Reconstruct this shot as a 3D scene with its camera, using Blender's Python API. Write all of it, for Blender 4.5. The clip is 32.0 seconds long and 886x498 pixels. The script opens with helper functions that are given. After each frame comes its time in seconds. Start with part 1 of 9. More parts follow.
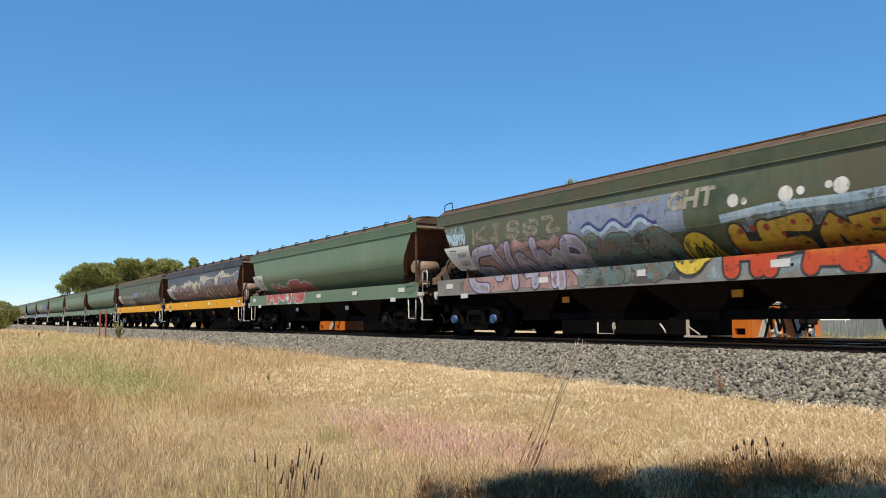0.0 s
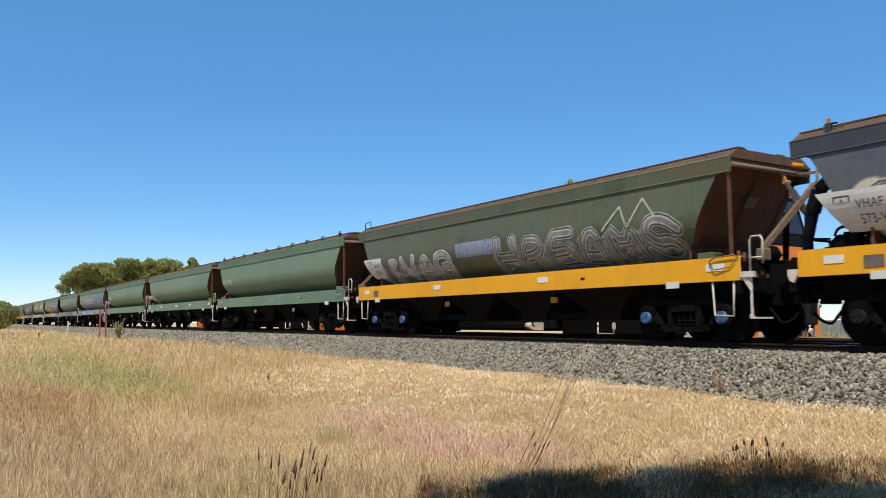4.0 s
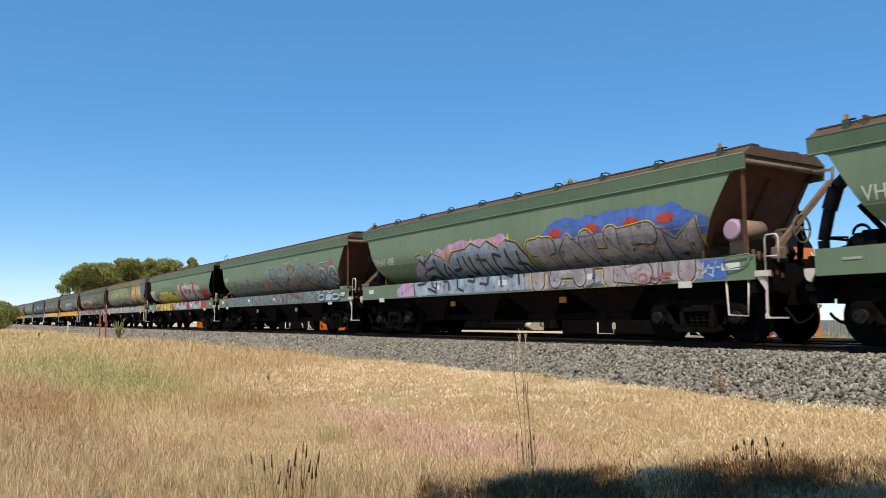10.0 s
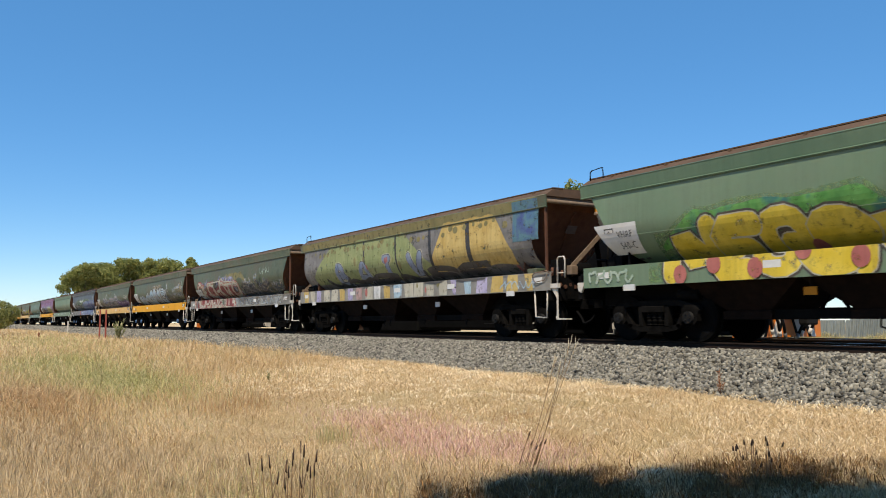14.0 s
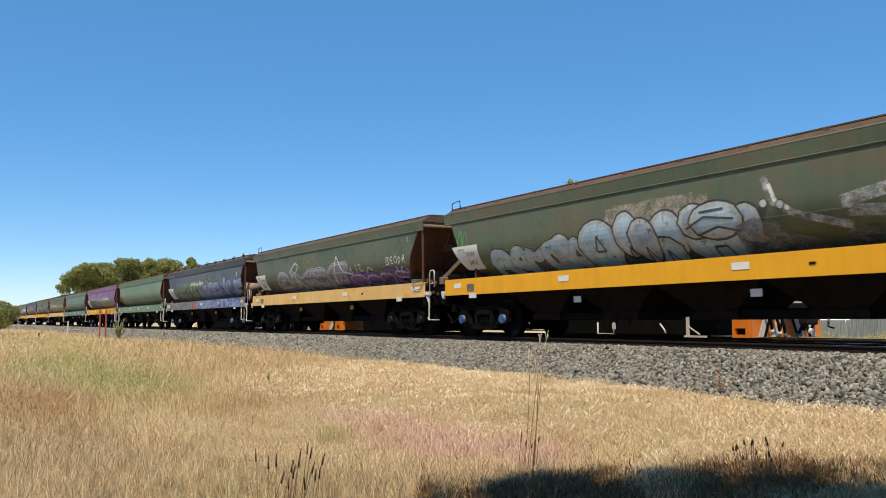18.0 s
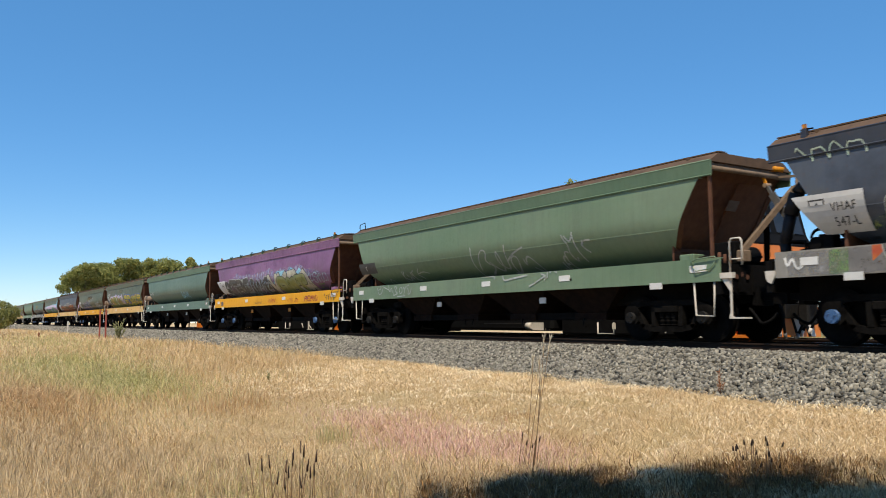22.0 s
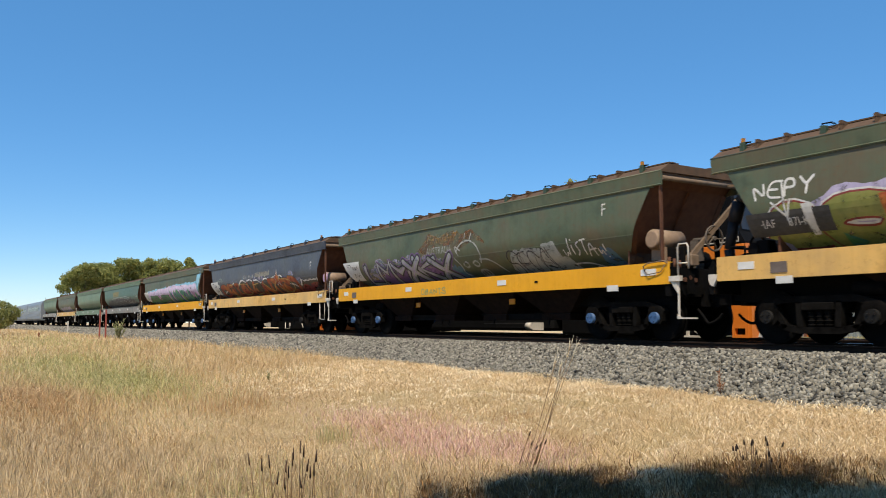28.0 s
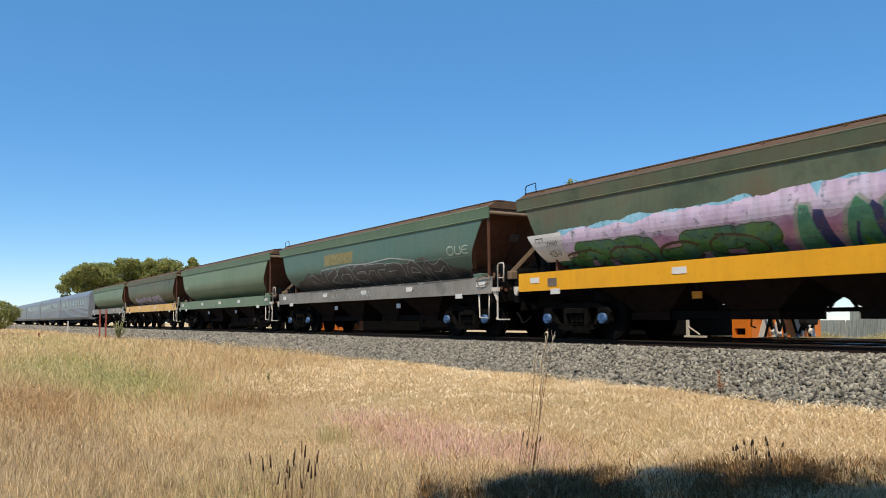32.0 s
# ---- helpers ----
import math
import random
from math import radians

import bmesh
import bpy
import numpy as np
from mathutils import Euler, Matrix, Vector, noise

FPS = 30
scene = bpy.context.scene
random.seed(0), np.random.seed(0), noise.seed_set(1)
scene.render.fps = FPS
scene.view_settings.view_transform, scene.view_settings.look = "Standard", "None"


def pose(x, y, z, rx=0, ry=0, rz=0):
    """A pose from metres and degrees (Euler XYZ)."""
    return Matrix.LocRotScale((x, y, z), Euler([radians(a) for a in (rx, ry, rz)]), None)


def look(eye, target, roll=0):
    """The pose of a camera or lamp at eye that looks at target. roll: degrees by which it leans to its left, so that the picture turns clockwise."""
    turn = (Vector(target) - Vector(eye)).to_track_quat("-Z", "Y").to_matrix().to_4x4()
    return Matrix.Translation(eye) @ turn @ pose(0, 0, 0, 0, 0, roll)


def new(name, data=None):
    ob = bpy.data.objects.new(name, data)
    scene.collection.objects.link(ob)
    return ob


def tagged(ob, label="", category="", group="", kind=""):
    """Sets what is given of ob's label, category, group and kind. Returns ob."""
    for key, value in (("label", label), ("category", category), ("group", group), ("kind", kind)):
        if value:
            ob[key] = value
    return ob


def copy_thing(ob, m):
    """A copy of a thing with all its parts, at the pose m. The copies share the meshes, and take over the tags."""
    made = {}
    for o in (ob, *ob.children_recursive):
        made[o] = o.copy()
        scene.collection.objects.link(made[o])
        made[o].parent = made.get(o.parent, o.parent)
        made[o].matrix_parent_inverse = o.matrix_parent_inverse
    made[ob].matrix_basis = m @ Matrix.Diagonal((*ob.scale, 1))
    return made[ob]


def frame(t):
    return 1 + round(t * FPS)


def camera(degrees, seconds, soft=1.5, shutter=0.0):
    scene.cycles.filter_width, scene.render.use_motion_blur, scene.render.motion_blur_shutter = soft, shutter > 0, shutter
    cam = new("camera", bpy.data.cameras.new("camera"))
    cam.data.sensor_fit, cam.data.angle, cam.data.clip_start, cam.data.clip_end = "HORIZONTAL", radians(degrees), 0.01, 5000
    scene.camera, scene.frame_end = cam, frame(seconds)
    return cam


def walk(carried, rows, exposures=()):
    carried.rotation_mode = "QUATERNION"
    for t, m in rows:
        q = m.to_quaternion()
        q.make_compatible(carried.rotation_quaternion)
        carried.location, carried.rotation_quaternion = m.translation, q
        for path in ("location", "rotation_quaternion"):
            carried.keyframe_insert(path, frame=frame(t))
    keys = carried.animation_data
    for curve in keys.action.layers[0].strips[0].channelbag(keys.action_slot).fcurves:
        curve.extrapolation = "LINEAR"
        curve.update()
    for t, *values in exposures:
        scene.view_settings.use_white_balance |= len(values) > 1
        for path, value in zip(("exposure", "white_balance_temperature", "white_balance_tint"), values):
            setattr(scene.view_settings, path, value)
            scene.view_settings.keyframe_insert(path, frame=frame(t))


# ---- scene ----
# ---- camera: it stands still on a tripod beside the line ----
cam = camera(57.59, 32.0, soft=0.95, shutter=0.1)
EYE = (0.0, 0.0, 0.396)
YAW, PITCH = radians(58.243), radians(5.218)
AIM = (-math.sin(YAW) * math.cos(PITCH), math.cos(YAW) * math.cos(PITCH), 0.396 + math.sin(PITCH))
walk(cam, [(0.0, look(EYE, AIM)), (32.0, look(EYE, AIM))], exposures=[(0.0, 0.15), (32.0, 0.15)])

# ---- the plan, in metres: x along the line (the train goes to +x), y away from the camera, z over the rail's top ----
NEAR = 12.85            # near side of the train
HALF = 1.283            # half a wagon's width
TRACK = NEAR + HALF     # middle of the main line
TRACK_B = TRACK + 4.6   # middle of the second line
PITCH_L = 17.77         # from wagon to wagon
BODY = 16.455           # length of a wagon's top
HB = BODY / 2
REAR12 = -20.384        # rear end of the wagon number 0 at 12 s
BOGIE = 6.387           # bogie centre from the wagon's middle
WB = 1.0035             # half a bogie's wheelbase
WHEEL_R = 0.50


def run(t):
    """How far the train has gone at t seconds, counted from 12 s."""
    u = (t - 12.0) / 10.0
    return 118.37 * u - 0.714 * u ** 2 - 0.038 * u ** 3 + 0.048 * u ** 4


def ground_z(x, y):
    """Height of the natural ground."""
    a = min(max((y - 2.0) / 8.0, 0.0), 1.0)
    z = -1.15 + 0.42 * a * a * (3 - 2 * a)
    if y > 22.0:
        z -= 0.35 * min((y - 22.0) / 10.0, 1.0)
    d = math.hypot(x, y)
    n = noise.noise((x * 0.35, y * 0.35, 0.0)) * 0.10 + noise.noise((x * 0.08, y * 0.08, 3.0)) * 0.12
    return z + n * min(1.0, d / 6.0) * (0.25 if 10.0 < y < 24 else 1.0)


# ---- daylight ----
SUN_EL, SUN_DIR = radians(57), (0.70, -0.714)
world = bpy.data.worlds.new("sky")
scene.world = world
world.use_nodes = True
wn = world.node_tree
sky = wn.nodes.new("ShaderNodeTexSky")
sky.sky_type, sky.sun_disc, sky.sun_elevation = "NISHITA", False, SUN_EL
sky.sun_rotation = math.atan2(SUN_DIR[0], SUN_DIR[1])
sky.altitude, sky.air_density, sky.dust_density, sky.ozone_density = 0, 0.80, 0.0, 2.0
deep = wn.nodes.new("ShaderNodeHueSaturation")
deep.inputs["Saturation"].default_value = 1.34
wn.links.new(sky.outputs[0], deep.inputs["Color"])
clear = wn.nodes.new("ShaderNodeMixRGB")
clear.inputs[0].default_value, clear.inputs[2].default_value = 0.36, (1.25, 3.15, 6.0, 1)     # evens the haze out between horizon and zenith
wn.links.new(deep.outputs[0], clear.inputs[1])
wn.links.new(clear.outputs[0], wn.nodes["Background"].inputs[0])
wn.nodes["Background"].inputs[1].default_value = 0.131
sun = new("sun", bpy.data.lights.new("sun", "SUN"))
sun.data.energy, sun.data.angle, sun.data.color = 5.0, radians(0.53), (1.0, 0.88, 0.70)
sun.matrix_world = look((SUN_DIR[0] * math.cos(SUN_EL) * 50, SUN_DIR[1] * math.cos(SUN_EL) * 50, math.sin(SUN_EL) * 50), (0, 0, 0))


# ---- materials ----
def shader(name):
    m = bpy.data.materials.new(name)
    m.use_nodes = True
    return m, m.node_tree, m.node_tree.nodes["Principled BSDF"]


def node(nt, kind, **inputs):
    n = nt.nodes.new(kind)
    for k, v in inputs.items():
        s = n.inputs[k.replace("_", " ")]
        if hasattr(v, "links"):
            nt.links.new(v, s)
        else:
            s.default_value = v
    return n


def coords(nt, sx=1.0, sy=1.0, sz=1.0):
    tc = nt.nodes.new("ShaderNodeTexCoord")
    mp = node(nt, "ShaderNodeMapping", Vector=tc.outputs["Object"])
    mp.inputs["Scale"].default_value = (sx, sy, sz)
    return mp.outputs[0]


def noise_of(nt, vec, scale, detail=4.0, rough=0.6):
    return node(nt, "ShaderNodeTexNoise", Vector=vec, Scale=scale, Detail=detail, Roughness=rough).outputs["Fac"]


def ramp(nt, fac, *stops):
    r = nt.nodes.new("ShaderNodeValToRGB")
    nt.links.new(fac, r.inputs[0])
    e = r.color_ramp.elements
    while len(e) < len(stops):
        e.new(0.5)
    for k, (p, c) in zip(e, stops):
        k.position, k.color = p, (*c, 1) if len(c) == 3 else c
    return r.outputs[0]


def mix(nt, fac, a, b, mode="MIX"):
    m = nt.nodes.new("ShaderNodeMixRGB")
    m.blend_type = mode
    for s, v in zip(m.inputs, (fac, a, b)):
        if hasattr(v, "links"):
            nt.links.new(v, s)
        else:
            s.default_value = v if isinstance(v, float) else (*v, 1)
    return m.outputs[0]


def bump(nt, bsdf, h, strength=0.3, dist=0.02):
    b = node(nt, "ShaderNodeBump", Height=h, Strength=strength, Distance=dist)
    nt.links.new(b.outputs[0], bsdf.inputs["Normal"])


def paint(name, col, faded, rust=0.15, rough=0.5, grime=0.35, stain=None, much=0.0):
    """Weathered wagon paint: faded patches, streaks down the side, spots of rust, dust."""
    col, faded = tuple(min(x * 1.27, 0.8) for x in col), tuple(min(x * 1.27, 0.8) for x in faded)
    m, nt, b = shader(name)
    info = nt.nodes.new("ShaderNodeObjectInfo")
    off = node(nt, "ShaderNodeVectorMath", Vector=coords(nt))
    off.operation = "ADD"
    sh = node(nt, "ShaderNodeMath")
    sh.operation = "MULTIPLY"
    nt.links.new(info.outputs["Random"], sh.inputs[0])
    sh.inputs[1].default_value = 37.0
    nt.links.new(sh.outputs[0], off.inputs[1])
    v = off.outputs[0]
    big = noise_of(nt, v, 0.45, 5)
    c = mix(nt, ramp(nt, big, (0.35, (0, 0, 0)), (0.65, (1, 1, 1))), col, faded)
    if stain:
        blot = noise_of(nt, v, 0.9, 7, 0.62)
        c = mix(nt, ramp(nt, blot, (0.47, (0, 0, 0)), (0.66, (much, much, much))), c, stain)
        c = c if much < 0.4 else mix(nt, ramp(nt, blot, (0.30, (0.7, 0.7, 0.7)), (0.45, (0, 0, 0))), c, tuple(x * 0.5 for x in col))
    st = node(nt, "ShaderNodeMapping", Vector=v)
    st.inputs["Scale"].default_value = (5.0, 5.0, 0.25)
    streak = noise_of(nt, st.outputs[0], 1.3, 6, 0.7)
    dark = tuple(x * 0.55 for x in col)
    c = mix(nt, mix(nt, grime, (0, 0, 0), ramp(nt, streak, (0.45, (0, 0, 0)), (0.75, (1, 1, 1)))), c, dark)
    fine = noise_of(nt, v, 9.0, 8, 0.75)
    c = mix(nt, ramp(nt, fine, (0.60 - 0.1 * rust, (0, 0, 0)), (0.72, (rust, rust, rust))), c, (0.16, 0.065, 0.03))
    nt.links.new(c, b.inputs["Base Color"])
    r = ramp(nt, fine, (0.3, (rough - 0.08,) * 3), (0.7, (rough + 0.2,) * 3))
    nt.links.new(r, b.inputs["Roughness"])
    bump(nt, b, mix(nt, 0.5, big, fine), 0.12, 0.02)
    return m


def plain(name, a, b_, scale=6.0, rough=0.7, metal=0.0, relief=0.2, dist=0.01, gloss=0.5):
    m, nt, b = shader(name)
    v = coords(nt)
    n1, n2 = noise_of(nt, v, scale, 6, 0.65), noise_of(nt, v, scale * 0.13, 3)
    c = mix(nt, ramp(nt, mix(nt, 0.4, n1, n2), (0.36, (0, 0, 0)), (0.64, (1, 1, 1))), a, b_)
    nt.links.new(c, b.inputs["Base Color"])
    b.inputs["Roughness"].default_value, b.inputs["Metallic"].default_value = rough, metal
    b.inputs["Specular IOR Level"].default_value = gloss
    bump(nt, b, n1, relief, dist)
    return m


def islands(name, stops, rough=0.85, patch=None, through_light=0.0):
    """For heaps of small pieces: a colour to each piece, in patches over the place."""
    m, nt, b = shader(name)
    g = nt.nodes.new("ShaderNodeNewGeometry")
    c = ramp(nt, g.outputs["Random Per Island"], *stops)
    if patch:
        c = patch(nt, c)
    nt.links.new(c, b.inputs["Base Color"])
    b.inputs["Roughness"].default_value = rough
    if through_light:
        tr = node(nt, "ShaderNodeBsdfTranslucent", Color=c)
        mx = nt.nodes.new("ShaderNodeMixShader")
        mx.inputs[0].default_value = through_light
        nt.links.new(b.outputs[0], mx.inputs[1])
        nt.links.new(tr.outputs[0], mx.inputs[2])
        nt.links.new(mx.outputs[0], nt.nodes["Material Output"].inputs["Surface"])
    return m


GREEN = paint("green_paint", (0.092, 0.144, 0.084), (0.126, 0.178, 0.112), 0.14, stain=(0.105, 0.130, 0.086), much=0.35)
# the green again for top plates, darkened for how their angle takes light
GREEN_SHADED = paint("green_paint_shaded", (0.062, 0.112, 0.066), (0.086, 0.136, 0.084), 0.16)
GREYGREEN = paint("grey_green_paint", (0.070, 0.120, 0.090), (0.098, 0.150, 0.115), 0.14, stain=(0.085, 0.125, 0.105), much=0.35)
OLIVE = paint("olive_green_paint", (0.054, 0.074, 0.042), (0.080, 0.096, 0.056), 0.5, stain=(0.110, 0.074, 0.042), much=0.6)
NAVY = paint("navy_grey_paint", (0.044, 0.054, 0.074), (0.074, 0.086, 0.104), 0.35, stain=(0.070, 0.074, 0.068), much=0.6)
NAVY_DARK = paint("dark_navy_paint", (0.022, 0.027, 0.040), (0.038, 0.046, 0.064), 0.3, stain=(0.045, 0.048, 0.05), much=0.4)
PURPLE = paint("purple_paint", (0.140, 0.058, 0.140), (0.205, 0.100, 0.200), 0.2, stain=(0.130, 0.075, 0.120), much=0.6)
TEAL = paint("teal_green_paint", (0.050, 0.110, 0.085), (0.070, 0.110, 0.085), 0.4)
YELLOW = paint("yellow_sill_paint", (0.54, 0.255, 0.001), (0.57, 0.275, 0.003), 0.2, rough=0.65, grime=0.2, stain=(0.44, 0.20, 0.004), much=0.3)
OCHRE = paint("ochre_sill_paint", (0.52, 0.30, 0.075), (0.55, 0.36, 0.12), 0.4, stain=(0.40, 0.25, 0.10), much=0.5)
GREYSILL = paint("grey_sill_paint", (0.15, 0.145, 0.125), (0.23, 0.22, 0.20), 0.4, stain=(0.12, 0.10, 0.075), much=0.7)
RUST = plain("rusty_steel", (0.074, 0.027, 0.012), (0.135, 0.055, 0.026), 5, 0.85)
ROOFRUST = plain("rusty_roof_steel", (0.060, 0.034, 0.018), (0.115, 0.066, 0.035), 4, 0.85)
# underframe brown taken close to black, the shade below the wagons included
UNDER = plain("shade_brown_underframe", (0.006, 0.004, 0.003), (0.018, 0.010, 0.007), 5, 0.9, gloss=0.08)
# black steel, deepened further to hold shade under and between wagons
BLACK = plain("shade_deepened_black_steel", (0.003, 0.003, 0.003), (0.007, 0.0065, 0.0065), 8, 0.8, gloss=0.05)
STEEL = plain("worn_steel", (0.12, 0.115, 0.11), (0.22, 0.21, 0.20), 8, 0.5, 0.6)
# wheels carry the wagon's shade in their colour, far darker than bare steel
WHEELM = plain("shade_black_wheel_steel", (0.0025, 0.0024, 0.0022), (0.006, 0.0055, 0.005), 8, 0.85, gloss=0.04)
WHITE = plain("white_painted_steel", (0.46, 0.42, 0.36), (0.58, 0.54, 0.48), 12, 0.6)
PLATE = plain("off_white_panel_paint", (0.50, 0.50, 0.49), (0.62, 0.62, 0.60), 4, 0.6)
TAN = plain("tan_reservoir_paint", (0.20, 0.135, 0.090), (0.29, 0.205, 0.14), 6, 0.7)
LILAC = plain("lilac_reservoir_paint", (0.30, 0.20, 0.32), (0.38, 0.27, 0.36), 6, 0.6)
BLUECAP = plain("blue_axle_cap_paint", (0.025, 0.07, 0.17), (0.05, 0.12, 0.26), 9, 0.6)
GREYCAP = plain("grey_axle_cap", (0.005, 0.0047, 0.0044), (0.014, 0.0128, 0.0115), 9, 0.75, gloss=0.2)
# bogie castings near black: shade under the sill is part of the colour
FRAMEM = plain("shade_black_bogie_casting", (0.0035, 0.0033, 0.0031), (0.013, 0.012, 0.011), 5, 0.9, gloss=0.0)
AMBER = plain("amber_reflector", (0.46, 0.17, 0.008), (0.54, 0.22, 0.015), 5, 0.5, gloss=0.15)
ORANGE = plain("orange_loco_paint", (0.62, 0.16, 0.015), (0.68, 0.20, 0.025), 3, 0.4)
LOCOBLACK = plain("black_loco_paint", (0.003, 0.003, 0.0035), (0.007, 0.007, 0.007), 4, 0.7, gloss=0.08)
SILVER = plain("fluted_stainless_steel", (0.17, 0.19, 0.21), (0.24, 0.26, 0.28), 2, 0.45, 0.3)
DARKGLASS = plain("dark_window_glass", (0.015, 0.02, 0.025), (0.03, 0.035, 0.045), 2, 0.16, gloss=0.25)
RAILM = plain("rail_steel_side", (0.018, 0.012, 0.009), (0.035, 0.022, 0.016), 9, 0.8, gloss=0.1)
RAILTOP = plain("polished_rail_head", (0.35, 0.34, 0.33), (0.45, 0.44, 0.43), 9, 0.25, 0.9)
SLEEPER = plain("grey_concrete", (0.22, 0.21, 0.20), (0.32, 0.31, 0.29), 7, 0.9)
REDPOST = plain("red_oxide_steel", (0.22, 0.045, 0.03), (0.30, 0.07, 0.045), 9, 0.7)
FENCEM = plain("grey_corrugated_steel", (0.17, 0.19, 0.175), (0.25, 0.27, 0.25), 3, 0.5, 0.2)
SHEDWHITE = plain("white_shed_cladding", (0.72, 0.72, 0.70), (0.80, 0.80, 0.78), 3, 0.6)
BARK = plain("grey_brown_bark", (0.12, 0.09, 0.065), (0.22, 0.17, 0.13), 8, 0.95, 0.0, 0.6, 0.03)
WHITEPAINT = plain("white_marking", (0.55, 0.55, 0.53), (0.66, 0.66, 0.64), 11, 0.6)
BLACKPAINT = plain("black_marking", (0.03, 0.03, 0.032), (0.06, 0.06, 0.06), 11, 0.6)


# ---- mesh helpers ----
def box(bm, x0, x1, y0, y1, z0, z1, mat=0, bevel=0.0):
    vs = [bm.verts.new((x, y, z)) for x in (x0, x1) for y in (y0, y1) for z in (z0, z1)]
    fs = [bm.faces.new([vs[i] for i in q]) for q in ((0, 1, 3, 2), (4, 6, 7, 5), (0, 4, 5, 1), (2, 3, 7, 6), (0, 2, 6, 4), (1, 5, 7, 3))]
    for f in fs:
        f.material_index = mat
    if bevel:
        es = list({e for f in fs for e in f.edges})
        bmesh.ops.bevel(bm, geom=es, offset=bevel, segments=1, affect="EDGES", profile=0.5)
    return fs


def prism(bm, pts, axis, a, b, mat=0):
    """A closed outline, pulled along x or y from a to b. The outline is in (y, z) for axis x, in (x, z) for axis y."""
    def at(p, c):
        return (c, p[0], p[1]) if axis == "x" else (p[0], c, p[1])
    v0 = [bm.verts.new(at(p, a)) for p in pts]
    v1 = [bm.verts.new(at(p, b)) for p in pts]
    n = len(pts)
    fs = [bm.faces.new((v0[i], v0[(i + 1) % n], v1[(i + 1) % n], v1[i])) for i in range(n)]
    fs += [bm.faces.new(v0), bm.faces.new(v1[::-1])]
    for f in fs:
        f.material_index = mat
    return fs


def rod(bm, p0, p1, r, seg=8, mat=0, r1=None, smooth=True):
    p0, p1 = Vector(p0), Vector(p1)
    d = (p1 - p0).normalized()
    u = d.orthogonal().normalized()
    w = d.cross(u)
    r1 = r if r1 is None else r1
    ring = lambda p, q: [bm.verts.new(p + (u * math.cos(a) + w * math.sin(a)) * q) for a in (2 * math.pi * i / seg for i in range(seg))]
    a, b = ring(p0, r), ring(p1, r1)
    for i in range(seg):
        f = bm.faces.new((a[i], a[(i + 1) % seg], b[(i + 1) % seg], b[i]))
        f.material_index, f.smooth = mat, smooth
    for q in (a[::-1], b):
        bm.faces.new(q).material_index = mat


def pipe(bm, pts, r, seg=6, mat=0):
    """A bent round bar or hose: one skin swept along the points."""
    pts = [Vector(p) for p in pts]
    n, old, u = len(pts), None, None
    for i, p in enumerate(pts):
        d = ((pts[min(i + 1, n - 1)] - p).normalized() + (p - pts[max(i - 1, 0)]).normalized()).normalized()
        u = d.orthogonal() if u is None else u - d * u.dot(d)
        u.normalize()
        w = d.cross(u)
        ring = [bm.verts.new(p + (u * math.cos(a) + w * math.sin(a)) * r) for a in (2 * math.pi * j / seg for j in range(seg))]
        if old:
            for j in range(seg):
                f = bm.faces.new((old[j], old[(j + 1) % seg], ring[(j + 1) % seg], ring[j]))
                f.material_index, f.smooth = mat, True
        if i in (0, n - 1):
            bm.faces.new(ring if i else ring[::-1]).material_index = mat
        old = ring


def beam(bm, p0, p1, w, h, mat=0):
    """A square bar between two points."""
    p0, p1 = Vector(p0), Vector(p1)
    d = (p1 - p0).normalized()
    up = Vector((0, 0, 1)) if abs(d.z) < 0.9 else Vector((0, 1, 0))
    s = d.cross(up).normalized()
    u = s.cross(d)
    ring = lambda p: [bm.verts.new(p + s * (i * w / 2) + u * (j * h / 2)) for i, j in ((-1, -1), (1, -1), (1, 1), (-1, 1))]
    a, b = ring(p0), ring(p1)
    fs = [bm.faces.new((a[i], a[(i + 1) % 4], b[(i + 1) % 4], b[i])) for i in range(4)] + [bm.faces.new(a[::-1]), bm.faces.new(b)]
    for f in fs:
        f.material_index = mat


def mesh_of(name, bm, *mats):
    bmesh.ops.recalc_face_normals(bm, faces=bm.faces)
    me = bpy.data.meshes.new(name)
    bm.to_mesh(me)
    bm.free()
    for m in mats:
        me.materials.append(m)
    return me


def part(name, bm, material, parent, label="", at=None):
    """One mesh object under a thing or under a part. bm: a bmesh or a finished mesh."""
    me = bm if isinstance(bm, bpy.types.Mesh) else mesh_of(name, bm, *(material if isinstance(material, tuple) else (material,)))
    ob = new(name, me)
    ob.parent = parent
    if at is not None:
        ob.matrix_basis = at
    if label:
        tagged(ob, label)
    return ob


def thing(name, label, category, m=None, group="", kind="", data=None):
    ob = new(name, data)
    if m is not None:
        ob.matrix_basis = m
    return tagged(ob, label, category, group, kind)


STORE = {}


def shared(key, make, *mats):
    """One mesh for all alike pieces in the same materials."""
    k = (key, *(m.name for m in mats))
    if k not in STORE:
        bm = bmesh.new()
        make(bm)
        STORE[k] = mesh_of(key, bm, *mats)
    return STORE[k]


def raw_mesh(name, verts, faces, mat):
    """A mesh from arrays: verts (n, 3), faces (m, k) of one size."""
    me = bpy.data.meshes.new(name)
    verts, faces = np.asarray(verts, np.float32), np.asarray(faces, np.int32)
    n, k = faces.shape
    me.vertices.add(len(verts))
    me.vertices.foreach_set("co", verts.ravel())
    me.loops.add(n * k)
    me.loops.foreach_set("vertex_index", faces.ravel())
    me.polygons.add(n)
    me.polygons.foreach_set("loop_start", np.arange(n, dtype=np.int32) * k)
    me.update(calc_edges=True)
    me.materials.append(mat)
    return me


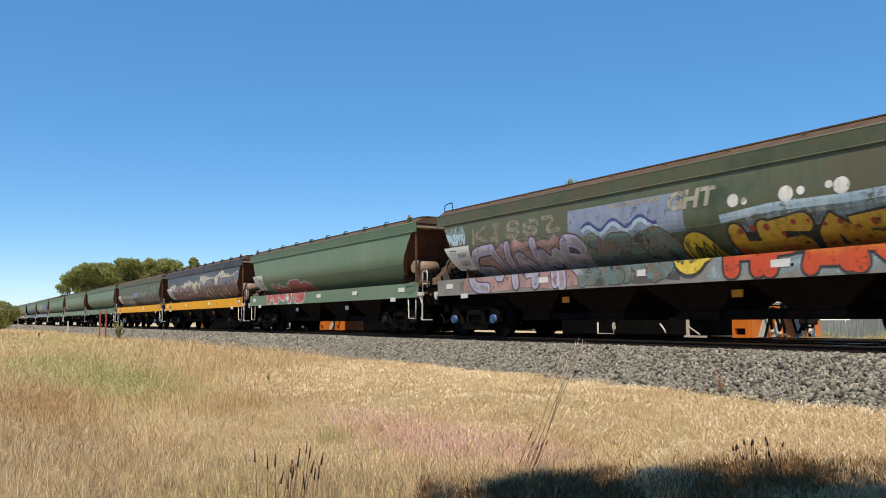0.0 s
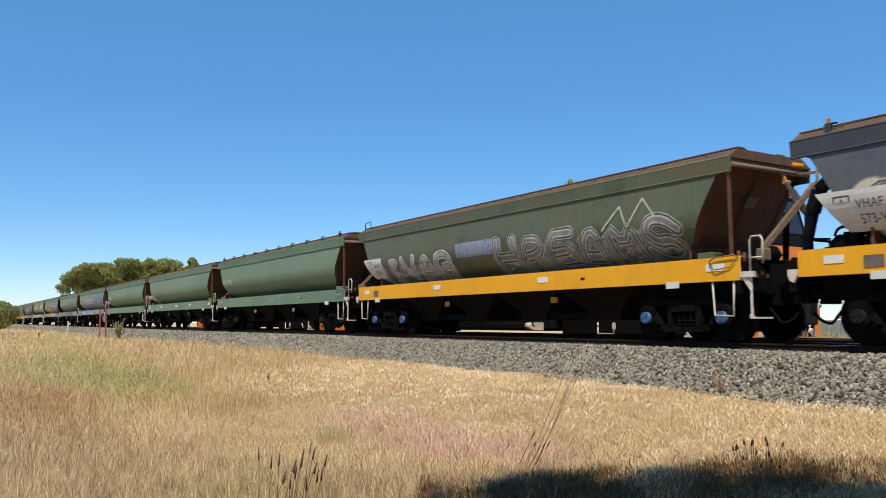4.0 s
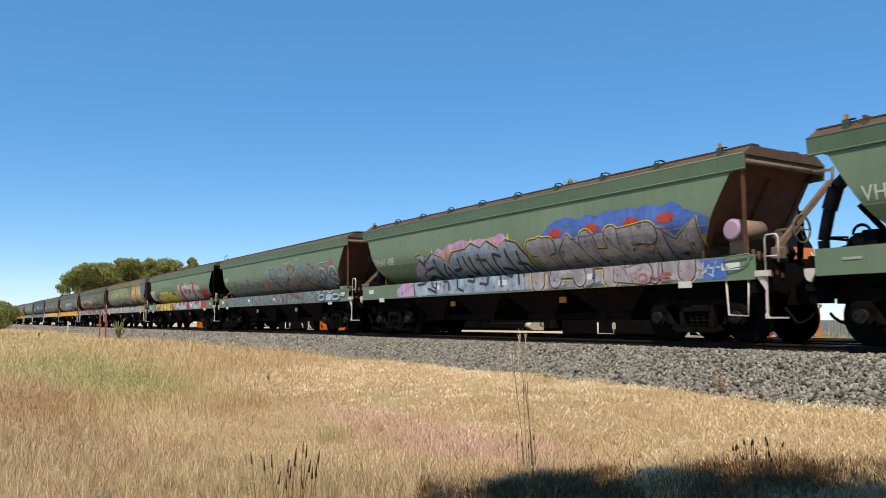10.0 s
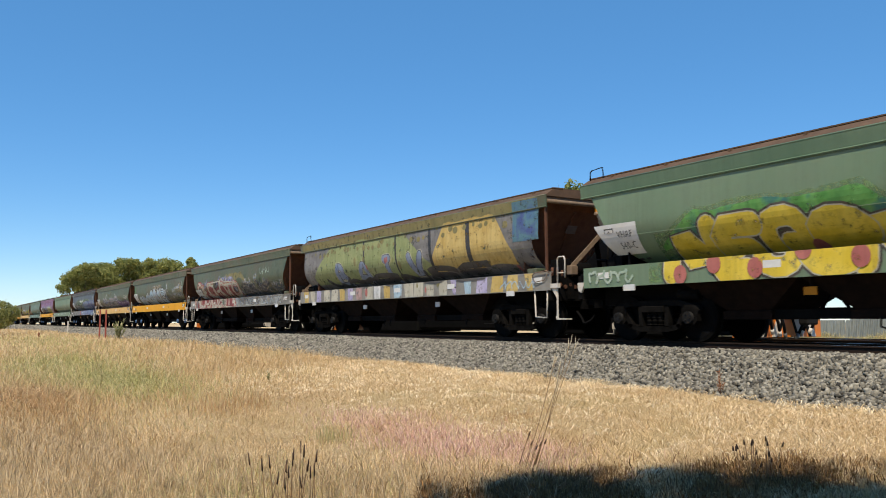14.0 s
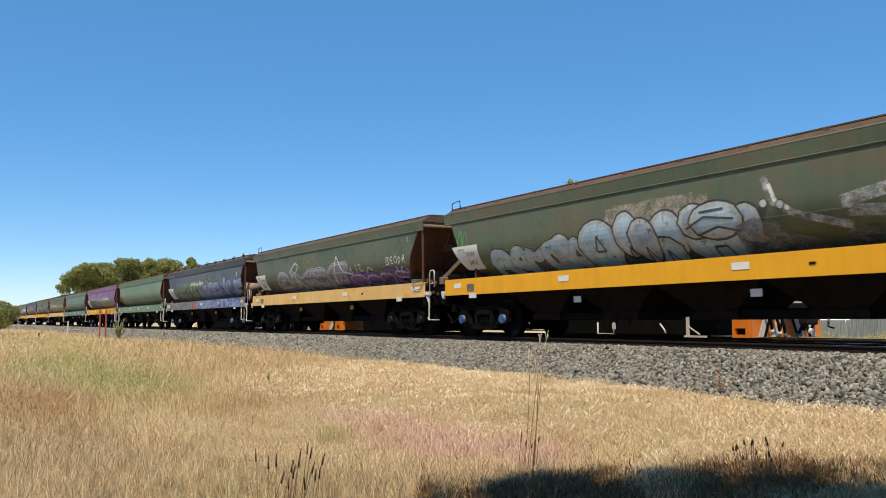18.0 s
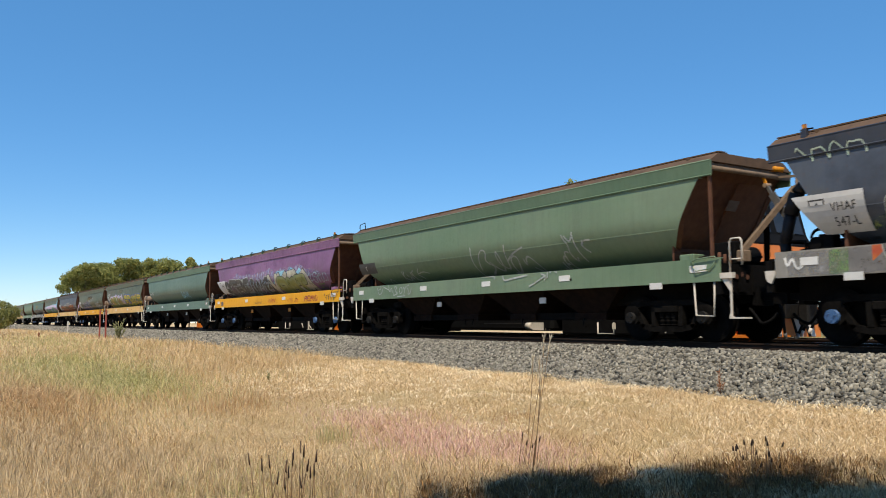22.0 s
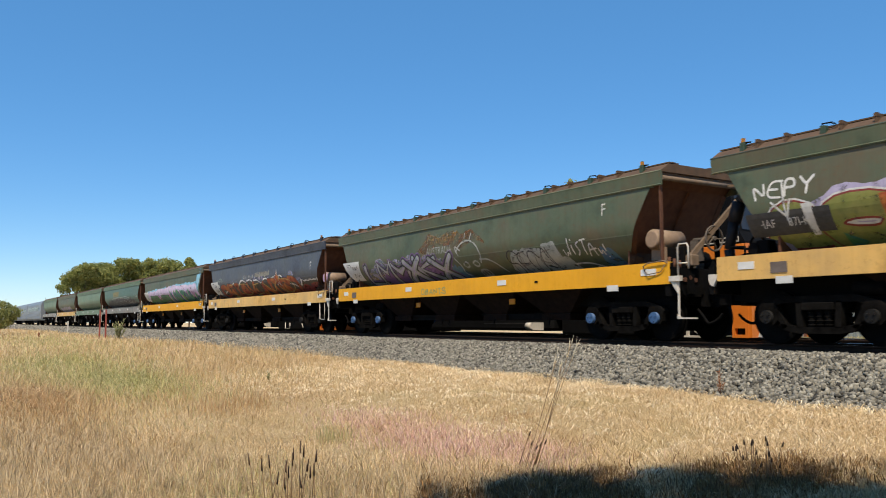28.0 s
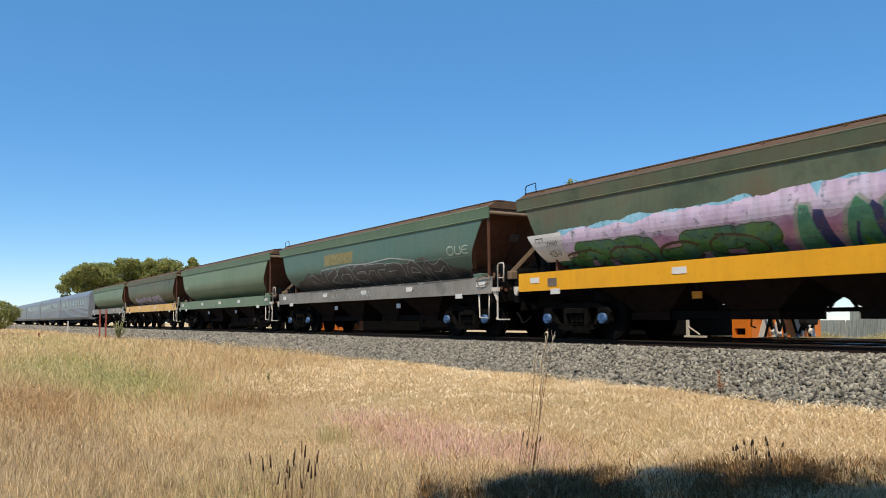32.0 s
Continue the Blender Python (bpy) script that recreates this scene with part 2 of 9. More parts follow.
# ---- ground, ballast, rails ----
def grass_patch(nt, c):
    geo = nt.nodes.new("ShaderNodeNewGeometry")
    n = noise_of(nt, geo.outputs["Position"], 0.22, 4)
    c = mix(nt, ramp(nt, n, (0.42, (0, 0, 0)), (0.60, (0.75, 0.75, 0.75))), c, (0.52, 0.36, 0.18))
    n = noise_of(nt, node(nt, "ShaderNodeMapping", Vector=geo.outputs["Position"], Location=(7, 3, 0)).outputs[0], 0.35, 5, 0.65)
    c = mix(nt, ramp(nt, n, (0.50, (0, 0, 0)), (0.64, (0.65, 0.65, 0.65))), c, (0.50, 0.42, 0.20))
    st = node(nt, "ShaderNodeMapping", Vector=geo.outputs["Position"])
    st.inputs["Rotation"].default_value = (0, 0, 0.55)
    st.inputs["Scale"].default_value = (1.0, 2.2, 1.0)
    n = noise_of(nt, st.outputs[0], 1.5, 5, 0.65)
    c = mix(nt, ramp(nt, n, (0.48, (0, 0, 0)), (0.64, (0.55, 0.55, 0.55))), c, (0.44, 0.28, 0.12))
    n = noise_of(nt, st.outputs[0], 5.0, 4, 0.7)
    return mix(nt, ramp(nt, n, (0.50, (0, 0, 0)), (0.68, (0.5, 0.5, 0.5))), c, (0.92, 0.76, 0.50))


def field_material():
    """Thatch and bare earth between the blades."""
    m, nt, b = shader("dry_ground")
    v = coords(nt)
    n1, n2, n3 = noise_of(nt, v, 26.0, 8, 0.8), noise_of(nt, v, 0.8, 6, 0.65), noise_of(nt, v, 0.09, 3)
    c = mix(nt, ramp(nt, n1, (0.35, (0, 0, 0)), (0.65, (1, 1, 1))), (0.30, 0.20, 0.095), (0.70, 0.53, 0.30))
    c = mix(nt, ramp(nt, n2, (0.42, (0, 0, 0)), (0.66, (0.6, 0.6, 0.6))), c, (0.44, 0.30, 0.14))
    c = mix(nt, ramp(nt, n3, (0.5, (0, 0, 0)), (0.75, (0.4, 0.4, 0.4))), c, (0.34, 0.29, 0.13))
    nt.links.new(c, b.inputs["Base Color"])
    b.inputs["Roughness"].default_value = 0.95
    bump(nt, b, n1, 0.9, 0.05)
    return m


def ballast_material():
    m, nt, b = shader("shade_dark_ballast_bed")
    v = coords(nt)
    vo = node(nt, "ShaderNodeTexVoronoi", Vector=v, Scale=17.0)
    n = noise_of(nt, v, 0.6, 4)
    # near black: the shadowed gaps between stones are put into the bed's colour
    c = mix(nt, vo.outputs["Color"], (0.006, 0.0055, 0.005), (0.036, 0.033, 0.027))
    c = mix(nt, ramp(nt, n, (0.5, (0, 0, 0)), (0.75, (0.4, 0.4, 0.4))), c, (0.10, 0.085, 0.065))
    nt.links.new(c, b.inputs["Base Color"])
    b.inputs["Roughness"].default_value = 0.95
    bump(nt, b, vo.outputs["Distance"], 1.0, 0.06)
    return m


FIELD, BED = field_material(), ballast_material()


def ground():
    xs = [-4000, -1500, -600, -300, -200, -150] + list(np.arange(-120, -40, 2.5)) + list(np.arange(-40, 4, 0.5)) + list(np.arange(5, 41, 2.5)) + [60, 100, 200, 500, 1500, 4000]
    ys = [-4000, -1200, -300, -100, -40, -20] + list(np.arange(-10, -1, 1.0)) + list(np.arange(-1, 11.1, 0.5)) + [12, 14, 16, 18, 20, 22, 24, 27, 31, 36, 45, 60, 90, 150, 300, 800, 2000, 4500]
    verts = [(x, y, ground_z(x, y) if abs(x) < 300 and abs(y) < 300 else -1.2) for x in xs for y in ys]
    n = len(ys)
    faces = [(i * n + j, (i + 1) * n + j, (i + 1) * n + j + 1, i * n + j + 1) for i in range(len(xs) - 1) for j in range(n - 1)]
    return thing("ground", "dry grassy ground along the railway line", "ground", kind="structure", data=raw_mesh("ground", verts, faces, FIELD))


ground()
X0, X1 = -520.0, 430.0
BED_TOP = -0.19


def ballast_bed():
    """Two tracks' shoulder of crushed stone; its outline across the line runs the whole way."""
    bm = bmesh.new()
    out = [(10.2, -1.1), (10.2, -0.86), (11.9, -0.17), (12.2, -0.14), (16.0, BED_TOP), (20.9, BED_TOP), (22.6, -0.8), (22.6, -1.1)]
    prism(bm, out, "x", X0, X1)
    return thing("ballast", "grey crushed stone ballast under two railway tracks", "ballast", kind="structure", data=mesh_of("ballast", bm, BED))


ballast_bed()


def track(yc, label):
    t = thing("railway_track", label, "railway track", pose(0, yc, 0), kind="structure")
    outline = [(-0.07, -0.16), (0.07, -0.16), (0.07, -0.145), (0.012, -0.12), (0.012, -0.04), (0.035, -0.03), (0.035, 0), (-0.035, 0), (-0.035, -0.03), (-0.012, -0.04), (-0.012, -0.12), (-0.07, -0.145)]
    for s in (-1, 1):
        bm = bmesh.new()
        prism(bm, [(p[0] + s * 0.7525, p[1]) for p in outline], "x", X0, X1)
        for f in bm.faces:
            f.material_index = 1 if f.calc_center_median().z > -0.004 else 0
        part("rail", bm, (RAILM, RAILTOP), t, "steel rail with a polished head")
    me = shared("sleeper", lambda b: prism(b, [(-0.11, -0.26), (0.11, -0.26), (0.09, -0.165), (-0.09, -0.165)], "y", -1.25, 1.25), SLEEPER)
    for i in range(150):
        part("sleeper", me, None, t, at=pose(-70 + i * 0.62, 0, 0))
    bm = bmesh.new()
    for i in range(130):
        for sgn in (-1, 1):
            x = -70 - (i + 1) * 0.62 if sgn < 0 else 22.4 + (i + 1) * 0.62
            prism(bm, [(x - 0.11, -0.26), (x + 0.11, -0.26), (x + 0.09, -0.165), (x - 0.09, -0.165)], "y", -1.25, 1.25)
    tagged(part("sleepers_further_on", bm, SLEEPER, t), kind="stuff")
    return t


track(TRACK, "main railway track on concrete sleepers in grey ballast")
track(TRACK_B, "second railway track beside the main one")


# ---- the grain wagon ----
def side_profile():
    """Half-width of the hopper's side at each height: nearly upright at the top, rolling under in one even bend."""
    y, out = 1.247, []
    for i in range(19):
        z = 3.33 - i * 0.1
        out.append((y, z))
        tilt = 3.2 - 3.2 * (3.28 - z) / 0.55 if z > 2.73 else -66.0 * min((2.73 - z) / 1.0, 1.0) ** 1.08
        y += math.tan(radians(tilt)) * 0.1
    return out


PROFILE = side_profile()
SILL_Z0, SILL_Z1, PLATE_Z0, PLATE_Z1 = 1.20, 1.668, 3.317, 3.632


def side_y(z):
    for (y0, z0), (y1, z1) in zip(PROFILE, PROFILE[1:]):
        if z >= z1:
            return y0 + (y1 - y0) * (z0 - z) / (z0 - z1)
    return PROFILE[-1][0]


def cut_x(z):
    return HB - 0.34 - (3.33 - z) * 0.60 - 0.7 * max(2.3 - z, 0.0) ** 2


def make_body(bm):
    rings = []
    for y, z in PROFILE:
        e = cut_x(z)
        xs = [-e + 2 * e * i / 12 for i in range(13)]
        rings.append([[bm.verts.new((x, s * y, z)) for x in xs] for s in (-1, 1)])
    for a, b in zip(rings, rings[1:]):
        for s in (0, 1):
            for i in range(12):
                bm.faces.new((a[s][i], a[s][i + 1], b[s][i + 1], b[s][i])).smooth = True
    for i in range(12):
        bm.faces.new((rings[-1][0][i], rings[-1][0][i + 1], rings[-1][1][i + 1], rings[-1][1][i]))
    # weld bead along the side
    for s in (-1, 1):
        e = cut_x(2.34)
        beam(bm, (-e, s * (side_y(2.34) + 0.001), 2.34), (e, s * (side_y(2.34) + 0.001), 2.34), 0.010, 0.014)


def make_plate(bm):
    prism(bm, [(-1.272, PLATE_Z1), (-1.297, PLATE_Z1 - 0.004), (-1.262, PLATE_Z0), (-1.243, PLATE_Z0), (-1.243, PLATE_Z1 - 0.02)], "x", -HB, HB)
    rod(bm, (-HB, -1.283, PLATE_Z1 - 0.004), (HB, -1.283, PLATE_Z1 - 0.004), 0.020, 6)
    # folded lip along the foot of the plate
    prism(bm, [(-1.262, PLATE_Z0), (-1.284, PLATE_Z0 + 0.004), (-1.290, PLATE_Z0 + 0.020), (-1.264, PLATE_Z0 + 0.040)], "x", -HB, HB)
    box(bm, -HB + 0.3, HB - 0.3, -1.262, -1.17, PLATE_Z0 - 0.012, PLATE_Z0 + 0.002)


def make_roof(bm):
    prism(bm, [(-1.272, 3.61), (-1.272, 3.635), (-1.03, 3.80), (1.03, 3.80), (1.272, 3.635), (1.272, 3.61)], "x", -HB, HB)


def make_walkway(bm):
    box(bm, -HB + 0.01, HB - 0.01, -1.01, -0.80, 3.82, 3.845)
    for i in range(10):
        x = -7.35 + 1.65 * i
        box(bm, x - 0.03, x + 0.03, -1.11, -0.86, 3.70, 3.82)


def make_hatch_long(bm):
    prism(bm, [(-0.42, 3.80), (-0.42, 3.90), (-0.30, 3.94), (0.30, 3.94), (0.42, 3.90), (0.42, 3.80)], "x", -HB + 0.5, HB - 0.5)
    for y in (-0.62, 0.62):
        box(bm, -HB + 0.2, HB - 0.2, y - 0.12, y + 0.12, 3.86, 3.89)


def make_clip(bm):
    """Hatch clip on the near edge of the roof: a painted block and a bent black lever."""
    box(bm, -0.055, 0.055, -1.20, -1.10, 3.68, 3.83, 0, 0.008)
    pipe(bm, [(-0.04, -1.15, 3.82), (-0.03, -1.15, 3.875), (0.13, -1.13, 3.87), (0.20, -1.11, 3.83)], 0.016, 5, 1)


def make_clip_tipped(bm):
    box(bm, -0.055, 0.055, -1.20, -1.10, 3.68, 3.85, 0, 0.008)
    box(bm, -0.035, 0.035, -1.18, -1.12, 3.85, 3.94, 2, 0.008)
    rod(bm, (-0.02, -1.15, 3.85), (0.16, -1.13, 3.84), 0.016, 5, 1)


def make_rib(bm):
    box(bm, -0.022, 0.022, -1.2, -0.80, 3.68, 3.845)
    box(bm, -0.03, 0.03, -1.21, -1.13, 3.79, 3.85)


def make_end_sheet(bm):
    """The sloping end of the hopper, at +x, with stiffeners and the upright sheet below it."""
    prof = PROFILE
    a = [bm.verts.new((cut_x(z) - 0.02, -y + 0.01, z)) for y, z in prof]
    b = [bm.verts.new((cut_x(z) - 0.02, y - 0.01, z)) for y, z in prof]
    for i in range(len(prof) - 1):
        bm.faces.new((a[i], b[i], b[i + 1], a[i + 1]))
    v = [bm.verts.new(p) for p in ((cut_x(3.33) - 0.02, -1.2, 3.33), (cut_x(3.33) - 0.02, 1.2, 3.33), (HB - 0.05, 1.2, 3.62), (HB - 0.05, -1.2, 3.62))]
    bm.faces.new(v)


def make_bulkhead(bm):
    box(bm, HB - 1.30, HB - 1.25, -1.0, 1.0, 1.50, 2.12)


def make_stiffener(bm):
    beam(bm, (cut_x(3.3), 0, 3.3), (cut_x(2.1), 0, 2.1), 0.07, 0.07)


def make_edge_flange(bm):
    """The stiff edge of a side sheet, at +x and the near side."""
    pts = [(cut_x(z) - 0.02, -y + 0.085, z) for y, z in PROFILE[:-1]]
    for p, q in zip(pts, pts[1:]):
        beam(bm, p, q, 0.12, 0.04)


def make_post(bm):
    beam(bm, (HB - 0.09, -1.21, 3.34), (HB - 0.09, -1.19, 1.56), 0.055, 0.055)


def make_top_bar(bm):
    rod(bm, (HB - 0.03, -1.23, 3.48), (HB - 0.03, 1.23, 3.48), 0.055, 8)
    box(bm, HB - 0.12, HB - 0.05, -1.24, 1.24, 3.52, 3.60)


def make_sill(bm):
    prism(bm, [(-1.283, SILL_Z0), (-1.283, SILL_Z1), (-1.20, SILL_Z1), (-1.20, SILL_Z1 - 0.02), (-1.265, SILL_Z1 - 0.02), (-1.265, SILL_Z0 + 0.02), (-1.20, SILL_Z0 + 0.02), (-1.20, SILL_Z0)], "x", -HB + 0.07, HB + 0.17)


def make_deck(bm):
    for s in (-1, 1):
        a, b = sorted((s * (HB - 2.0), s * (HB + 0.12)))
        box(bm, a, b, -1.2, 1.2, 1.50, 1.56)
        a, b = sorted((s * (HB + 0.02), s * (HB + 0.14)))
        box(bm, a, b, -1.26, 1.26, 0.95, 1.50)
        beam(bm, (s * (HB - 0.5), 1.05, 1.56), (s * (HB + 0.05), 0.35, 2.6), 0.12, 0.08)
    box(bm, -HB - 0.1, HB + 0.1, -0.22, 0.22, 1.06, 1.45)
    box(bm, -BOGIE - 1.4, BOGIE + 1.4, -1.0, 1.0, 1.25, 1.45)
    for s in (-1, 1):
        box(bm, s * BOGIE - 1.75, s * BOGIE + 1.55, -0.62, 0.62, 0.80, 1.25)


def make_chute(bm):
    """One discharge hopper under the floor, tapering to its outlet gate, in one shell."""
    rings = [[(-a, -b, z), (a, -b, z), (a, b, z), (-a, b, z)] for a, b, z in ((1.345, 1.08, 1.5), (1.345, 1.03, 1.22), (0.50, 0.68, 0.63), (0.56, 0.74, 0.62), (0.56, 0.74, 0.46))]
    vs = [[bm.verts.new(p) for p in r] for r in rings]
    for a, b in zip(vs, vs[1:]):
        for i in range(4):
            bm.faces.new((a[i], a[(i + 1) % 4], b[(i + 1) % 4], b[i]))
    bm.faces.new(vs[-1])


def make_strut(bm):
    """Rods and a cross pipe between two neighbouring outlets."""
    pipe(bm, [(-0.34, 0.1, 0.60), (-0.10, 0.1, 0.98), (-0.06, 0.1, 1.10)], 0.035, 6)
    pipe(bm, [(0.30, 0.1, 0.60), (0.14, 0.1, 0.80), (0.06, 0.1, 1.10)], 0.030, 6)
    box(bm, -0.5, 0.5, 0.05, 0.15, 0.60, 0.68)


def make_side_frame(bm):
    """Cast side frame of a bogie in the plane y = 0: arched top, drooping belly, a window beside each axle box."""
    y = 0.07
    prism(bm, [(-1.24, 0.62), (-1.16, 0.72), (-0.72, 0.84), (0.72, 0.84), (1.16, 0.72), (1.24, 0.62), (1.20, 0.56), (0.72, 0.72), (-0.72, 0.72), (-1.20, 0.56)], "y", -y, y)
    prism(bm, [(-0.80, 0.34), (-0.66, 0.22), (-0.40, 0.17), (0.40, 0.17), (0.66, 0.22), (0.80, 0.34), (0.62, 0.33), (0.38, 0.29), (-0.38, 0.29), (-0.62, 0.33)], "y", -y, y)
    for s in (-1, 1):
        beam(bm, (s * 0.86, 0, 0.62), (s * 0.66, 0, 0.27), 0.14, 0.10)
        prism(bm, [(s * 0.44, 0.74), (s * 0.34, 0.74), (s * 0.30, 0.28), (s * 0.42, 0.28)], "y", -y, y)
        prism(bm, [(s * WB - 0.19, 0.40), (s * WB - 0.21, 0.64), (s * WB - 0.12, 0.73), (s * WB + 0.12, 0.73), (s * WB + 0.21, 0.64), (s * WB + 0.19, 0.40), (s * WB + 0.12, 0.33), (s * WB - 0.12, 0.33)], "y", -0.085, 0.06)
    for x in (-0.16, 0.0, 0.16):
        rod(bm, (x, 0, 0.28), (x, 0, 0.60), 0.062, 8)
        for j in range(4):
            rod(bm, (x, 0, 0.31 + j * 0.075), (x, 0, 0.335 + j * 0.075), 0.075, 8)
    box(bm, -0.31, 0.31, -0.11, 0.09, 0.58, 0.72, 0, 0.015)


def make_wheelset(bm):
    rod(bm, (0, -0.98, 0), (0, 0.98, 0), 0.08, 10)
    for s in (-1, 1):
        yi = s * 0.69
        rod(bm, (0, yi, 0), (0, yi + s * 0.13, 0), WHEEL_R, 24)
        rod(bm, (0, yi - s * 0.03, 0), (0, yi, 0), WHEEL_R + 0.028, 24)
        rod(bm, (0, yi + s * 0.13, 0), (0, yi + s * 0.135, 0), WHEEL_R - 0.07, 24, 2)
        rod(bm, (0, s * 0.9, 0), (0, s * 1.16, 0), 0.125, 12, 1)
        for i in range(3):
            a = i * 2 * math.pi / 3
            rod(bm, (0.07 * math.cos(a), s * 1.16, 0.07 * math.sin(a)), (0.07 * math.cos(a), s * 1.185, 0.07 * math.sin(a)), 0.022, 6, 1)


def make_bolster(bm):
    box(bm, -0.22, 0.22, -1.0, 1.0, 0.55, 0.82, 0, 0.02)
    rod(bm, (0, 0, 0.8), (0, 0, 0.95), 0.22, 12)
    for s in (-1, 1):
        beam(bm, (s * 0.45, -0.85, 0.42), (s * 0.45, 0.85, 0.42), 0.10, 0.08)


def make_coupler(bm):
    """Knuckle coupler at +x."""
    x = HB + 0.1
    box(bm, x, x + 0.45, -0.08, 0.08, 0.84, 0.98)
    prism(bm, [(x + 0.40, 0.76), (x + 0.66, 0.76), (x + 0.66, 1.06), (x + 0.40, 1.06)], "y", -0.16, 0.16)
    box(bm, x - 0.02, x + 0.12, -0.24, 0.24, 0.74, 1.10)


def hose_points(dy):
    x = HB + 0.14
    return [(x + 0.45 * i / 8 * 1.35, dy + 0.05 * math.sin(i), 0.86 - 0.48 * math.sin(math.pi * (0.12 + 0.68 * i / 8))) for i in range(9)]


def make_hose(bm):
    pipe(bm, hose_points(-0.42), 0.030, 6)


def make_step(bm):
    """White shunter's step at the corner, +x and the near side: bracket, gusset, one leg and a bent foot plate."""
    x = HB + 0.32
    prism(bm, [(x - 0.16, 1.36), (x + 0.14, 1.36), (x + 0.14, 1.25), (x - 0.16, 1.25)], "y", -1.30, -1.22)
    prism(bm, [(x - 0.14, 1.25), (x + 0.02, 1.25), (x + 0.06, 0.98)], "y", -1.27, -1.25)
    beam(bm, (x + 0.05, -1.24, 1.25), (x + 0.05, -1.24, 0.50), 0.042, 0.025)
    box(bm, x + 0.02, x + 0.36, -1.27, -1.05, 0.47, 0.50)
    prism(bm, [(x + 0.02, 0.47), (x + 0.20, 0.47), (x + 0.02, 0.56)], "y", -1.27, -1.25)


def make_hoop(bm):
    """Hand hold over the corner step."""
    x = HB + 0.33
    pipe(bm, [(x, -1.2, 1.32), (x, -1.2, 1.95), (x + 0.04, -1.2, 2.02), (x + 0.24, -1.2, 2.02), (x + 0.28, -1.2, 1.95), (x + 0.28, -1.2, 1.5)], 0.019, 6)
    pipe(bm, [(x, -1.2, 1.62), (x + 0.28, -1.2, 1.62)], 0.015, 6)


def make_stirrup(bm):
    """Hanging foot step under the sill."""
    pipe(bm, [(-0.27, -1.24, 1.22), (-0.23, -1.24, 0.54), (0.22, -1.24, 0.52), (0.24, -1.24, 1.22)], 0.019, 6)


def make_reservoir(bm):
    """Air cylinder lying across the end platform."""
    x, z = HB - 0.55, 2.21
    rod(bm, (x, -0.98, z), (x, -0.2, z), 0.23, 16)
    rod(bm, (x, -1.04, z), (x, -0.98, z), 0.17, 16, 1, 0.23)
    rod(bm, (x, -0.2, z), (x, -0.14, z), 0.23, 16, 0, 0.17)
    for y in (-0.8, -0.4):
        box(bm, x - 0.2, x + 0.2, y - 0.03, y + 0.03, 1.56, 2.04)


def make_valve_box(bm):
    box(bm, HB - 1.0, HB - 0.62, -1.12, -0.8, 1.57, 1.80, 0, 0.015)
    box(bm, HB - 0.9, HB - 0.72, -1.14, -1.12, 1.62, 1.76)


def make_valves(bm):
    """Pipes, cocks and brackets on the end platform."""
    box(bm, HB - 1.15, HB - 0.98, -1.10, -0.85, 1.58, 1.86)
    rod(bm, (HB - 1.06, -1.14, 1.74), (HB - 1.06, -1.08, 1.74), 0.07, 10)
    pipe(bm, [(HB - 0.98, -0.95, 1.7), (HB - 0.5, -0.95, 1.72), (HB - 0.2, -0.9, 1.62)], 0.03, 6)


def make_brake_wheel(bm):
    x, y, z = HB + 0.30, -0.02, 2.21
    n = 20
    ring = [(x, y + 0.27 * math.cos(2 * math.pi * i / n), z + 0.27 * math.sin(2 * math.pi * i / n)) for i in range(n + 1)]
    pipe(bm, ring, 0.022, 6)
    for i in range(0, n, 4):
        rod(bm, (x - 0.04, y, z), ring[i], 0.016, 5)
    rod(bm, (x - 0.55, y, z), (x + 0.03, y, z), 0.05, 8)
    box(bm, x - 0.55, x - 0.4, y - 0.13, y + 0.13, 1.56, 2.2)


def make_ladder(bm):
    """End ladder at the rear, -x, near the far side."""
    x = -HB - 0.30
    for y in (0.62, 1.0):
        beam(bm, (x, y, 1.5), (x, y, 3.72), 0.045, 0.03)
    for i in range(8):
        rod(bm, (x, 0.62, 1.75 + i * 0.26), (x, 1.0, 1.75 + i * 0.26), 0.016, 5)
    for z in (1.56, 3.60):
        for y in (0.62, 1.0):
            beam(bm, (x, y, z), (x + 0.34, y, z), 0.045, 0.03)


def make_roof_rail(bm):
    """Hoop of pipe over the roof's rear end."""
    x = -HB + 0.1
    pipe(bm, [(x, -1.05, 3.72), (x, -1.05, 3.98), (x + 0.05, -1.05, 4.02), (x + 0.42, -1.05, 4.05), (x + 0.46, -1.05, 3.8)], 0.014, 6)


def make_bracket(bm):
    """Small white bracket at the rear corner of the near side."""
    x = -HB - 0.12
    prism(bm, [(x - 0.02, 1.34), (x + 0.18, 1.34), (x + 0.18, 1.25), (x + 0.10, 1.10), (x + 0.02, 1.14), (x - 0.02, 1.24)], "y", -1.29, -1.24)


def make_brace(bm):
    """Flat lever arm from the platform up to the far side of the end, and the upright rod that it hangs from."""
    a, b = (HB + 0.46, 0.77, 3.20), (HB + 0.16, -0.60, 1.80)
    beam(bm, a, b, 0.045, 0.10)
    beam(bm, (a[0] - 0.06, a[1] + 0.02, a[2] + 0.02), (b[0] - 0.06, b[1] + 0.02, b[2] + 0.02), 0.12, 0.03)
    rod(bm, (HB + 0.44, 0.86, 3.50), (HB + 0.44, 0.82, 3.05), 0.03, 6)
    beam(bm, (HB - 0.05, 0.86, 3.48), (HB + 0.46, 0.86, 3.44), 0.05, 0.05)
    box(bm, b[0] - 0.16, b[0] + 0.10, b[1] - 0.10, b[1] + 0.14, 1.60, 1.84, 0, 0.02)


